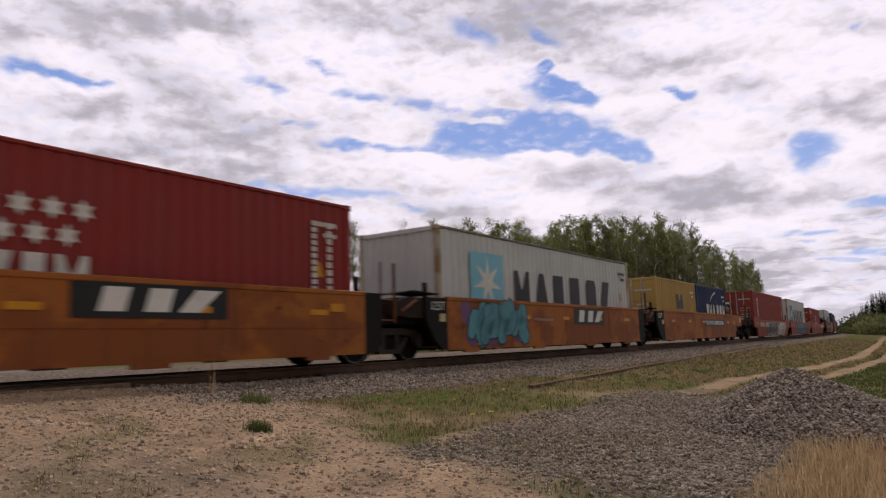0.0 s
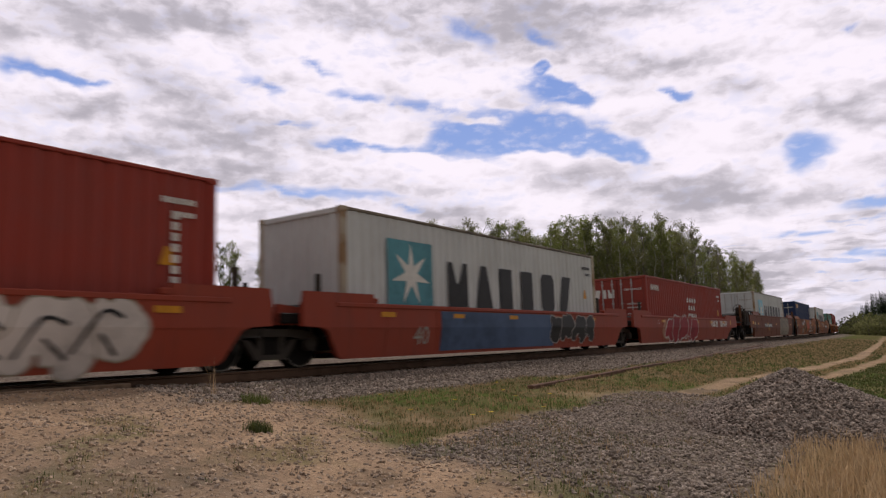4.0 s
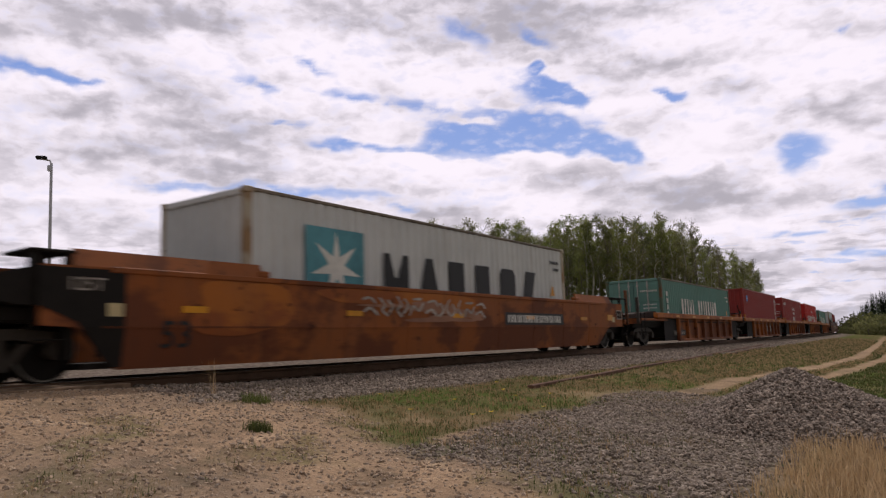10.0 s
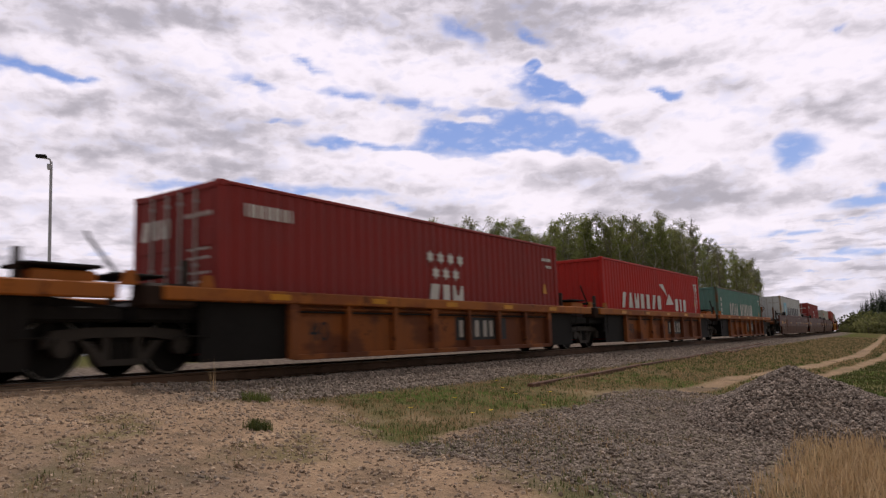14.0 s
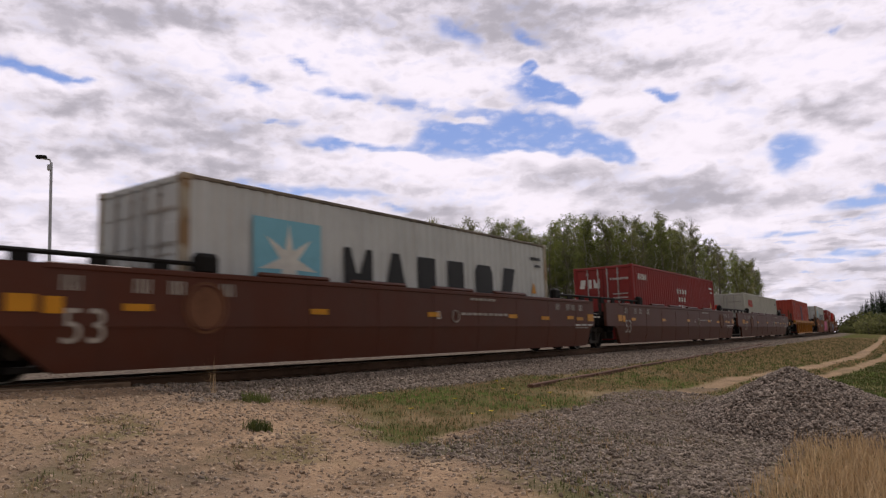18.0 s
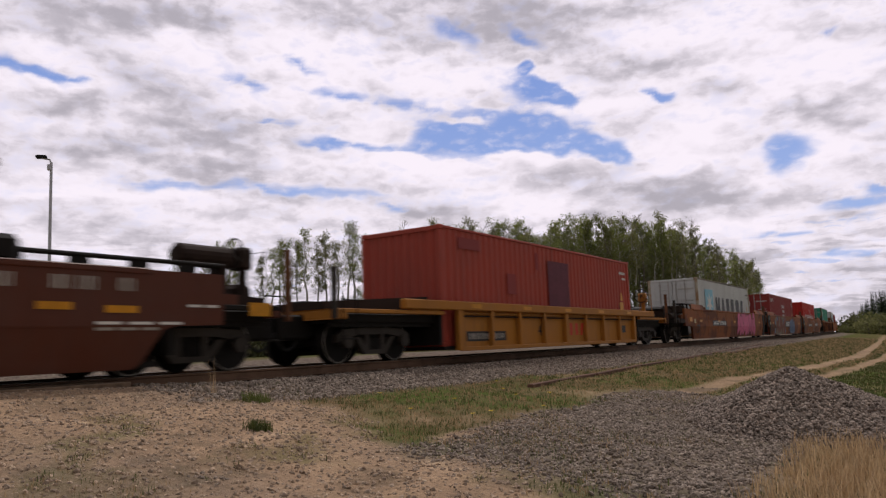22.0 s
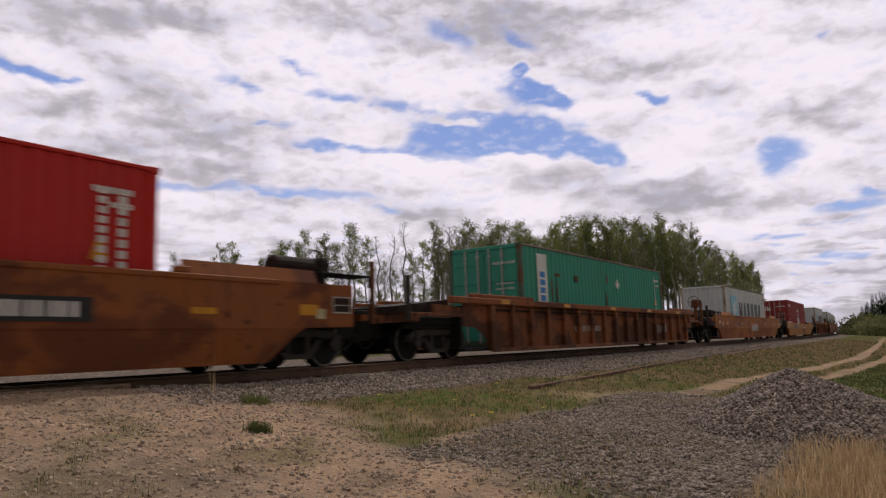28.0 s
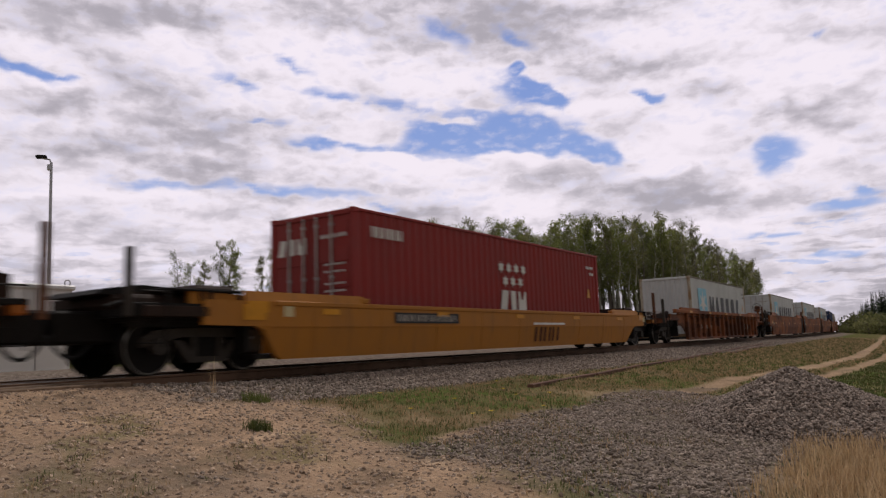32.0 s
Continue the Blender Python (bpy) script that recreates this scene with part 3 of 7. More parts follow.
def decor_star_square(box, H, square=SKY_INK, ink=BLACK_INK):
    """A pale box's emblem: a blue square with a white star, and a word of six black characters."""
    part("emblem", Shape().box(-4.83, -3.22, SIDE_Y - 0.004, SIDE_Y, H - 2.05, H - 0.52), square, box, "light blue square emblem")
    s = Shape()
    star(s, -4.02, H - 1.27, 0.7, SIDE_Y - 0.008, 7, 0.32)
    part("emblem_star", s, WHITE_INK, box, "white star on the emblem")
    word(box, blocks(-2.58, 4.6, H - 1.98, H - 0.86, "vtffok", SIDE_Y - 0.004), ink, "large black painted stroke")


def decor_seven_stars(box, H, x=0.23, big=True, word_end=True):
    for i in range(7):
        s = Shape()
        star(s, x - 0.62 + i * 0.41 if i < 4 else x - 0.41 + (i - 4) * 0.41, H - 0.84 if i < 4 else H - 1.2, 0.165, SIDE_Y - 0.004, 6, 0.55)
        part("emblem_star", s, WHITE_INK, box, "white star")
    if big:
        word(box, blocks(x - 0.72, x + 0.75, H - 1.98, H - 1.46, "ziv", SIDE_Y - 0.004, 0.08), WHITE_INK, "heavy white painted stroke")
    word(box, bars(-5.68, -4.6, H - 0.58, H - 0.35, 6, SIDE_Y - 0.004, 0.08), WHITE_INK, "white painted strokes", True)
    if word_end:
        word(box, blocks(-0.98, -0.1, H - 0.85, H - 0.5, "ziv", -FORTY / 2 + 0.004, 0.1, 0, True), WHITE_INK, "heavy white painted stroke")


def decor_word(box, x0, x1, z0, z1, pattern, ink):
    word(box, blocks(x0, x1, z0, z1, pattern, SIDE_Y - 0.004), ink, "large painted block shape")


def column(box, x, z0, z1, n, ink, w=0.12):
    s = Shape()
    h = (z1 - z0) / n
    for i in range(n):
        s.box(x - w / 2, x + w / 2, SIDE_Y - 0.006, SIDE_Y - 0.002, z0 + i * h, z0 + (i + 0.72) * h)
    tagged(part("stencil_column", s, ink, box, "upright column of stencilled characters"), kind="stuff")


# ---- well cars ----
def truck(parent, x, label="dark steel two-axle truck"):
    """Two axles with wheels, cast side frames, bolster and springs."""
    t = part("truck", Shape().box(x - 0.2, x + 0.2, -0.95, 0.95, 0.48, 0.72, 0.03), STEEL_DARK, parent, label)
    for side in (-1, 1):
        y = side * 0.98
        f = Shape()
        # top and bottom chords, columns and pedestal jaws leave open windows between them
        f.slab([(x + a, b) for a, b in ((-1.12, 0.42), (-1.12, 0.57), (-0.95, 0.67), (-0.45, 0.71), (0.45, 0.71), (0.95, 0.67), (1.12, 0.57), (1.12, 0.42), (0.9, 0.5), (0.45, 0.57), (-0.45, 0.57), (-0.9, 0.5))], y - 0.07, y + 0.07)
        f.slab([(x + a, b) for a, b in ((-0.62, 0.52), (-0.48, 0.52), (-0.22, 0.26), (0.22, 0.26), (0.48, 0.52), (0.62, 0.52), (0.34, 0.17), (-0.34, 0.17))], y - 0.07, y + 0.07)
        for q in (-0.24, 0.24):
            f.box(x + q - 0.05, x + q + 0.05, y - 0.06, y + 0.06, 0.24, 0.60)
        part("side_frame", f, STEEL_GREY, t)
        sp = Shape()
        for q in (-0.12, 0.0, 0.12):
            sp.tube((x + q, y, 0.26), (x + q, y, 0.5), 0.055, 8)
        part("spring", sp, STEEL_DARK, t)
        for a in (-0.89, 0.89):
            part("bearing", Shape().tube((x + a, y - 0.02, 0.43), (x + a, y + side * 0.16, 0.43), 0.13, 12), STEEL_GREY, t)
    for a in (-0.89, 0.89):
        for side in (-1, 1):
            w = Shape()
            y = side * 0.75
            w.tube((x + a, y - 0.07, 0.43), (x + a, y + 0.07, 0.43), 0.425, 24)
            w.tube((x + a, y - side * 0.10, 0.43), (x + a, y - side * 0.07, 0.43), 0.455, 24)
            wheel = part("wheel", w, STEEL_DARK, t)
            part("tread", Shape().ring((x + a, y + side * 0.072, 0.43), True, 0.405, 0.012, 24), WHEEL_RIM, wheel, "bright worn wheel rim")
        part("axle", Shape().tube((x + a, -0.7, 0.43), (x + a, 0.7, 0.43), 0.08, 10), STEEL_DARK, t)
    return t


def coupling(parent, x, way):
    """Coupler with a knuckle and a hanging air hose at a car's end; way is -1 or 1."""
    c = Shape().box(min(x, x - way * 0.85), max(x, x - way * 0.85), -0.09, 0.09, 0.74, 0.92, 0.02)
    c.box(min(x - way * 0.26, x + way * 0.06), max(x - way * 0.26, x + way * 0.06), -0.17, 0.14, 0.70, 0.98, 0.04)
    part("coupler", c, STEEL_DARK, parent, "dark cast coupler")
    pts = [(x - way * (0.75 - 0.82 * q), -0.42, 0.72 - 0.42 * math.sin(math.pi * min(1, q * 1.08) * 0.93)) for q in [i / 9 for i in range(10)]]
    part("air_hose", Shape().path(pts, 0.028, 7), RUBBER, parent, "black rubber air hose")


def ladder(parent, x, y, z0, z1, mat):
    s = Shape()
    for q in (-0.2, 0.2):
        s.tube((x + q, y, z0), (x + q, y, z1), 0.014, 6)
    k = max(2, int((z1 - z0) / 0.3))
    for i in range(k):
        z = z0 + 0.06 + (z1 - z0 - 0.12) * i / (k - 1)
        s.tube((x - 0.2, y, z), (x + 0.2, y, z), 0.012, 6)
    part("ladder", s, mat, parent)


def brake_stand(parent, x, y, mat, z=1.0):
    """A hand brake: gear box on a post, spoked wheel."""
    b = part("brake_stand", Shape().box(x - 0.05, x + 0.05, y - 0.07, y + 0.07, z - 0.5, z + 0.78, 0.01).box(x - 0.16, x + 0.12, y - 0.16, y + 0.16, z + 0.42, z + 0.82, 0.05), mat, parent)
    w = Shape().ring((x - 0.2, y, z + 0.7), False, 0.27, 0.016, 20)
    for i in range(5):
        g = 2 * math.pi * i / 5
        w.tube((x - 0.2, y, z + 0.7), (x - 0.2, y + 0.27 * math.cos(g), z + 0.7 + 0.27 * math.sin(g)), 0.012, 6)
    part("brake_wheel", w, STEEL_GREY, b, "spoked brake wheel")
    rail = Shape().path([(x + 0.28, y - 0.25, z - 0.4), (x + 0.28, y - 0.25, z + 0.75), (x + 0.28, y + 0.25, z + 0.75), (x + 0.28, y + 0.25, z - 0.4)], 0.014, 6)
    part("grab_iron", rail, mat, b)


def stakes(parent, x, z0, z1, mat, sides=(-1.05, 1.05)):
    """Upright guide posts that keep a second box in line."""
    for y in sides:
        part("guide_post", Shape().box(x - 0.045, x + 0.045, y - 0.05, y + 0.05, z0, z1, 0.01), mat, parent)


def writing(parent, body, x, y, z, size, mat, name="lettering"):
    cu = bpy.data.curves.new("writing", "FONT")
    cu.body, cu.size, cu.extrude = body, size, 0.001
    ob = bpy.data.objects.new("writing", cu)
    me = bpy.data.meshes.new_from_object(ob)
    bpy.data.objects.remove(ob)
    me.transform(Matrix.Translation((x, y, z)) @ Matrix.Rotation(math.pi / 2, 4, "X"))
    return part(name, me, mat, parent, "stencilled " + body)


# each style: kind, top, bottom, paint, top-rail paint, how the ends look
STYLE = {
    "tank40": dict(kind="plate", top=1.39, bot=0.20, paint=CAR_ORANGE, square=True, feet=True),
    "red40": dict(kind="plate", top=1.17, bot=0.13, paint=CAR_RED, square=False, l_end=(1.75, 2.7, 3.25), r_end=(2.1, 3.45, 4.3), l_art=(0.35, 0.9, 1.4), r_art=(0.35, 0.9, 1.4)),
    "brown53": dict(kind="plate", top=1.52, bot=0.14, paint=CAR_BROWN, square=False, l_end=(1.9, 3.05, 3.5), r_end=(1.2, 2.5, 3.25), l_art=(0.5, 1.0, 1.6)),
    "umber53": dict(kind="plate", top=1.52, bot=0.14, paint=CAR_UMBER, square=False, l_end=(1.9, 3.05, 3.5), r_end=(1.2, 2.5, 3.25), l_art=(0.5, 1.0, 1.6)),
    "orange53": dict(kind="plate", top=1.41, bot=0.16, paint=CAR_ORANGE, square=False, l_end=(1.9, 2.6, 3.55), r_end=(2.05, 3.1, 3.8)),
    "yellow53": dict(kind="plate", top=1.13, bot=0.16, paint=CAR_YELLOW, square=False, l_end=(1.8, 2.9, 3.4), r_end=(2.05, 3.1, 3.8)),
    "maroon53": dict(kind="plate", top=1.52, bot=0.12, paint=CAR_MAROON, square=False, humps=True),
    "rib40": dict(kind="rib", top=1.30, bot=0.14, rail=0.21, paint=CAR_BROWN, chord=CAR_ORANGE, dark=True, ribs=7),
    "ribyellow": dict(kind="rib", top=1.30, bot=0.16, rail=0.21, paint=CAR_YELLOW, chord=CAR_YELLOW, dark=False, ribs=8),
    "rib53": dict(kind="rib", top=1.46, bot=0.14, rail=0.16, paint=CAR_RUST, chord=CAR_BROWN, dark=False, ribs=16),
}
SIDE = 1.49
# raised guide rails over a plate side's ends: height, lean, then from and to inward from the car's end
RAISED = {
    "red40": (0.2, 0.0, {"l_end": (1.75, 3.9), "r_end": (2.1, 4.5), "l_art": (0.35, 2.3), "r_art": (0.35, 2.3)}),
    "brown53": (0.24, 0.1, {"l_end": (3.15, 5.6), "r_end": (2.1, 4.9), "l_art": (0.9, 4.1), "r_art": (0.65, 3.6)}),
    "umber53": (0.24, 0.1, {"l_end": (3.15, 5.6), "r_end": (2.1, 4.9), "l_art": (0.9, 4.1), "r_art": (0.65, 3.6)}),
    "orange53": (0.18, 0.1, {"l_end": (3.5, 6.1), "r_end": (3.3, 5.65), "l_art": (0.9, 4.1), "r_art": (0.65, 3.6)}),
    "yellow53": (0.17, 0.06, {"l_end": (2.6, 5.55), "r_end": (2.6, 5.0), "l_art": (0.9, 4.1), "r_art": (0.65, 3.6)}),
}
# where a plate side ends, its cut-out begins and its lower edge begins, inward from the car's end
PLATE_ENDS = {"l_end": (1.85, 2.65, 3.45), "r_end": (1.95, 2.9, 3.4), "l_art": (0.15, 0.98, 1.58), "r_art": (0.92, 1.15, 1.45)}


def well_unit(style, length, c0, c1, left, right, label, braked=False):
    """One platform of a well car. x runs from -length/2 to length/2; c0 and c1 are the ends of its load.
    left and right are 'art' (a shared truck) or 'end' (own truck and coupler)."""
    st = STYLE[style]
    car = tagged(new("well_car"), label, "well car", "cars of the freight train")
    h = length / 2
    long_well = style.endswith("53")
    top, bot, mat = st["top"], st["bot"], st["paint"]
    pad_l = 0.95 if left == "art" else 2.75
    pad_r = 0.95 if right == "art" else 2.75
    w0, w1 = -h + pad_l, h - pad_r
    if not long_well:
        w0, w1 = c0 - 0.25, c1 + 0.25
    if st.get("square"):
        w0, w1 = c0 - 0.08, c1 + 0.08
    for side in (-1, 1):
        y0, y1 = sorted((side * SIDE, side * (SIDE - 0.1)))
        if st["kind"] == "plate":
            if st.get("square"):
                pts = [(w0, bot), (w1, bot), (w1, top), (w0, top)]
                if right == "end":
                    pts = [(w0, bot), (c1 + 0.55, bot), (c1 + 0.95, 0.78), (h - 2.25, 0.78), (h - 2.25, top), (w0, top)]
            else:
                t0, s0, b0 = st.get("l_" + left, PLATE_ENDS["l_" + left])
                t1, s1, b1 = st.get("r_" + right, PLATE_ENDS["r_" + right])
                pts = [(-h + b0, bot), (h - b1, bot), (h - b1 + 0.12, bot + 0.08), (h - s1 - 0.08, 0.66), (h - s1 + 0.1, 0.72), (h - t1, 0.74), (h - t1, top),
                       (-h + t0, top), (-h + t0, 0.74), (-h + s0 - 0.1, 0.72), (-h + s0 + 0.08, 0.66), (-h + b0 - 0.12, bot + 0.08)]
            sd = part("side_plate", Shape().slab(pts, y0, y1), mat, car)
            # the fold along the side and the lip on top
            part("top_chord", Shape().box(pts[0][0] - 0.2 if not st.get("square") else w0, pts[1][0] + 0.2 if not st.get("square") else w1, y0 - 0.025, y1 + 0.025, top - 0.07, top + 0.02, 0.015), mat, sd)
            part("side_fold", Shape().slab([(w0 + 0.35, 0.70), (w1 - 0.35, 0.70), (w1 - 0.35, 0.73), (w0 + 0.35, 0.73)], y0 - 0.012 if side < 0 else y0, y1 if side < 0 else y1 + 0.012), mat, sd)
            for k in range(9 if long_well else 7):
                q = w0 + 0.4 + (w1 - w0 - 0.8) * (k + 0.5) / (9 if long_well else 7)
                part("side_weld", Shape().box(q - 0.012, q + 0.012, side * SIDE - 0.006, side * SIDE + 0.006, bot + 0.02, top - 0.1), mat, sd)
            if st.get("feet"):
                for q in (0.08, 0.36, 0.64, 0.9):
                    xx = w0 + (w1 - w0) * q
                    part("side_foot", Shape().box(xx - 0.3, xx + 0.3, y0, y1, bot - 0.07, bot + 0.01, 0.01), mat, sd)
            if st.get("humps"):
                for q in (0.27, 0.4, 0.55, 0.7):
                    xx = w0 + (w1 - w0) * q
                    part("side_cover", Shape().box(xx - 0.85, xx + 0.85, y0 - 0.02, y1 + 0.02, top, top + 0.1, 0.045), mat, sd)
            if not st.get("square"):
                # raised rail over each end of the side
                if st.get("humps"):
                    for e, a, b in ((-1, w0 - 0.9, w0 + 3.0), (1, w1 - 2.4, w1 + 0.9)):
                        yy = side * (SIDE - 0.16)
                        pipe = Shape().tube((a, yy, top + 0.16), (b, yy, top + 0.16), 0.035, 8)
                        for q in (0.04, 0.3, 0.56, 0.8):
                            pipe.box(a + (b - a) * q - 0.14, a + (b - a) * q + 0.14, yy - 0.02, yy + 0.02, top - 0.02, top + 0.15)
                        part("walk_rail", pipe, STEEL_DARK, sd, "dark raised rail")
                        k = b if e < 0 else a
                        part("guide_casting", Shape().box(k - 0.22, k + 0.22, yy - 0.1, yy + 0.1, top - 0.02, top + 0.34, 0.07), STEEL_DARK, sd, "black guide casting")
                    continue
                lift, lean, ranges = RAISED[style]
                for e, key in ((-1, "l_" + left), (1, "r_" + right)):
                    a, b = sorted((e * (h - ranges[key][0]), e * (h - ranges[key][1])))
                    o, q = side * (SIDE - 0.012), side * (SIDE - 0.012 - lean)
                    rail = Shape()
                    rail.hexa([(a, o - side * 0.05, top), (b, o - side * 0.05, top), (b, o, top), (a, o, top)],
                              [(a + 0.03, q - side * 0.05, top + lift), (b - 0.03, q - side * 0.05, top + lift), (b - 0.03, q, top + lift), (a + 0.03, q, top + lift)])
                    part("end_rail", rail, mat, sd)
                    inner = a if e > 0 else b
                    part("guide_block", Shape().box(inner - 0.12, inner + 0.12, min(o, o - side * 0.16), max(o, o - side * 0.16), top + 0.02, top + 0.13, 0.02), mat, sd)
                    if long_well and ranges[key][0] > 1.5:
                        # thin step plates on short legs beyond the rail
                        for u in (0.06, 0.78):
                            p0, p1 = sorted((e * (h - ranges[key][0] + u), e * (h - ranges[key][0] + u + 0.66)))
                            n0, n1 = sorted((side * (SIDE - 0.02), side * (SIDE - 0.5)))
                            plate = Shape().box(p0, p1, n0, n1, top + lift - 0.05, top + lift - 0.015, 0.008)
                            for f in (p0 + 0.05, p1 - 0.05):
                                plate.box(f - 0.025, f + 0.025, o - 0.03 if side > 0 else o, o if side > 0 else o + 0.03, top - 0.02, top + lift - 0.04)
                            part("step_plate", plate, STEEL_DARK, sd, "dark step plate")
        else:
            r = st["rail"]
            s0, s1 = w0 - 1.5 if not long_well else w0 - 0.6, w1 + 1.5 if not long_well else w1 + 0.6
            s0, s1 = max(s0, -h + 0.35), min(s1, h - 0.35)
            p0, p1 = (c0 + 0.4, c1 - 0.4) if not long_well else (-h + 4.05, h - 3.3)
            if style == "rib40":
                p0, p1 = c0 + 1.4, c1 - 1.2
            sd = part("top_chord", Shape().box(s0, s1, y0 - 0.03, y1 + 0.03, top - r, top, 0.02), st["chord"], car)
            inner = side * (SIDE - 0.13)
            b0, b1 = sorted((inner, inner - side * 0.02))
            panel = Shape().box(p0, p1, b0, b1, bot, top - r)
            if long_well:
                e0, e1 = -h + 2.8, h - 2.1
                panel = Shape().slab([(p0 - 0.05, bot), (p1, bot), (p1 + 0.1, bot + 0.25), (p1 + 0.3, 0.6), (p1 + 0.6, 0.74), (e1, 0.76), (e1, top - r),
                                      (e0, top - r), (e0, 0.76), (p0 - 0.75, 0.74), (p0 - 0.4, 0.6), (p0 - 0.15, bot + 0.25)], b0, b1)
                for u0, u1 in ((-h + 3.0, -h + 6.3), (h - 5.4, h - 2.3)):
                    part("end_rail", Shape().box(u0, u1, y0 + 0.01, y1 - 0.01, top, top + 0.1, 0.02), st["chord"], sd)
            part("side_panel", panel, mat, sd)
            for drop in (0.07, 0.13):
                yp = side * (SIDE - 0.07)
                part("side_pipe", Shape().tube((p0, yp, top - r - drop), (p1, yp, top - r - drop), 0.018, 8), STEEL_DARK if drop > 0.1 else mat, sd)
            n = st["ribs"]
            for k in range(n + 1):
                q = p0 + (p1 - p0) * k / n
                wd = 0.055 if k not in (0, n, n // 2) else 0.1
                part("rib", Shape().box(q - wd, q + wd, y0 + (0.0 if side < 0 else -0.03), y1 + (0.03 if side < 0 else 0.0), bot, top - r + 0.004, 0.012), mat, sd)
            part("bottom_chord", Shape().box(p0, p1, y0, y1, bot - 0.02, bot + 0.08, 0.012), mat, sd)
            if st["dark"]:
                # dark panels fill the outer bays and cover the lower ends of the load
                for a, b in ((p0 - 1.85, p0 - 0.06), (p1 + 0.06, p1 + 1.75)):
                    part("end_panel", Shape().box(a, b, b0, b1, bot + 0.02, top - r), STEEL_DARK, sd, "dark panel")
    part("well_floor", Shape().box(w0 + 0.2, w1 - 0.2, -1.3, 1.3, bot + 0.02, bot + 0.1), STEEL_DARK, car)
    for e, kind in ((-1, left), (1, right)):
        w = w0 if e < 0 else w1
        edge = e * h
        tx = edge if kind == "art" else edge - e * 2.2
        lo, hi = sorted((w, edge - e * 0.12 if kind == "art" else edge - e * 0.75))
        body = mat if style in ("red40",) else STEEL_DARK
        part("end_bulkhead", Shape().box(w - 0.05, w + 0.05, -1.35, 1.35, 0.3, min(top, 1.25)), STEEL_DARK, car)
        part("end_deck", Shape().box(lo, hi, -1.2, 1.2, 0.8, 0.99, 0.02), STEEL_DARK, car)
        rise, half = (1.22, 0.95) if kind == "art" else (1.42, 1.0)
        if style in ("brown53", "umber53"):
            rise = 1.56
        elif style == "orange53":
            rise = 1.6
        part("end_hood", Shape().slab([(lo, 0.99), (hi, 0.99), (hi, rise - 0.2 if e > 0 else rise), (lo, rise if e > 0 else rise - 0.2)], -half, half), GRIME if kind == "end" else STEEL_DARK, car)
        part("center_sill", Shape().box(lo, hi, -0.24, 0.24, 0.66, 0.8, 0.02), STEEL_DARK, car)
        if kind == "end":
            # side platform, walkway, brake gear, ladder, posts
            part("end_beam", Shape().box(edge - e * 0.9, edge - e * 0.7, -1.45, 1.45, 0.86, 1.06, 0.02), mat if e > 0 or st["kind"] == "rib" else STEEL_DARK, car)
            part("brake_cylinder", Shape().tube((edge - e * 2.9, -0.45, 1.12), (edge - e * 2.3, -0.45, 1.12), 0.16, 12), STEEL_DARK, car)
            part("brake_pipe", Shape().path([(edge - e * 0.8, -0.95, 1.1), (edge - e * 1.7, -0.95, 1.16), (w, -0.95, 1.2)], 0.03, 6), STEEL_DARK, car)
            for side in (-1, 1):
                y = side * 1.36
                a, b = sorted((w, edge - e * 0.75))
                part("walkway", Shape().box(a, b, y - 0.1, y + 0.1, 0.98, 1.06, 0.01), mat if st["kind"] == "rib" else STEEL_DARK, car)
                part("truck_skirt", Shape().slab([(a, 0.72), (b, 0.72), (b, 0.98), (a, 0.98)], side * 1.1 - 0.03, side * 1.1 + 0.03), STEEL_DARK, car)
                q0, q1 = sorted((w + e * 0.1, w + e * 1.15))
                part("end_bracket", Shape().slab([(q0, 1.06), (q1, 1.06), (q1, 1.22), (q0, 1.26)], y - 0.05, y + 0.05), mat, car)
            ladder(car, edge - e * 0.95, -1.49, 0.42, 1.28, STEEL_DARK)
            if e < 0:
                stakes(car, edge + 0.6, 0.86, 1.84, STEEL_GREY, (-1.42,))
            else:
                stakes(car, edge - 0.55, 0.8, 2.05, RUST, (-1.42, 1.42))
                part("chain_box", Shape().box(edge - 1.0, edge - 0.62, -0.6, -0.1, 1.0, 1.5, 0.08), GRIME, car, "rusty brown chain box")
            part("draft_gear", Shape().box(min(edge - e * 0.05, edge - e * 1.3), max(edge - e * 0.05, edge - e * 1.3), -0.5, 0.5, 0.5, 0.98, 0.04), STEEL_DARK, car)
            tank = Shape().tube((edge - e * 1.9, 0.25, 1.22), (edge - e * 0.95, 0.25, 1.22), 0.2, 14)
            part("air_tank" if e > 0 else "valve_box", tank if e > 0 else Shape().box(edge + 1.2, edge + 1.7, 0.0, 0.55, 0.98, 1.3, 0.03), STEEL_DARK, car)
            if e > 0:
                if style in ("tank40", "rib40", "ribyellow", "rib53", "maroon53") or braked:
                    brake_stand(car, edge - {"tank40": 1.8, "maroon53": 0.95, "rib53": 0.25}.get(style, 1.25), -1.1 if style == "rib53" else -0.7, mat if style.startswith("rib") else GRIME, 1.3)
            elif style in ("brown53", "umber53", "orange53", "yellow53"):
                low = 0.3 if style == "yellow53" else 0.0
                if style == "umber53":
                    brake_stand(car, edge + 1.0, -1.05, GRIME, 1.15)
                    part("valve_cabinet", Shape().box(edge + 1.1, edge + 1.88, -SIDE + 0.05, -0.9, 0.9, 1.7, 0.05), GRIME, car, "grimy brown valve cabinet")
                part("brake_housing", Shape().box(edge + 0.62, edge + 1.85, -0.98, 0.3, 0.99, 1.5 - low, 0.06), GRIME, car)
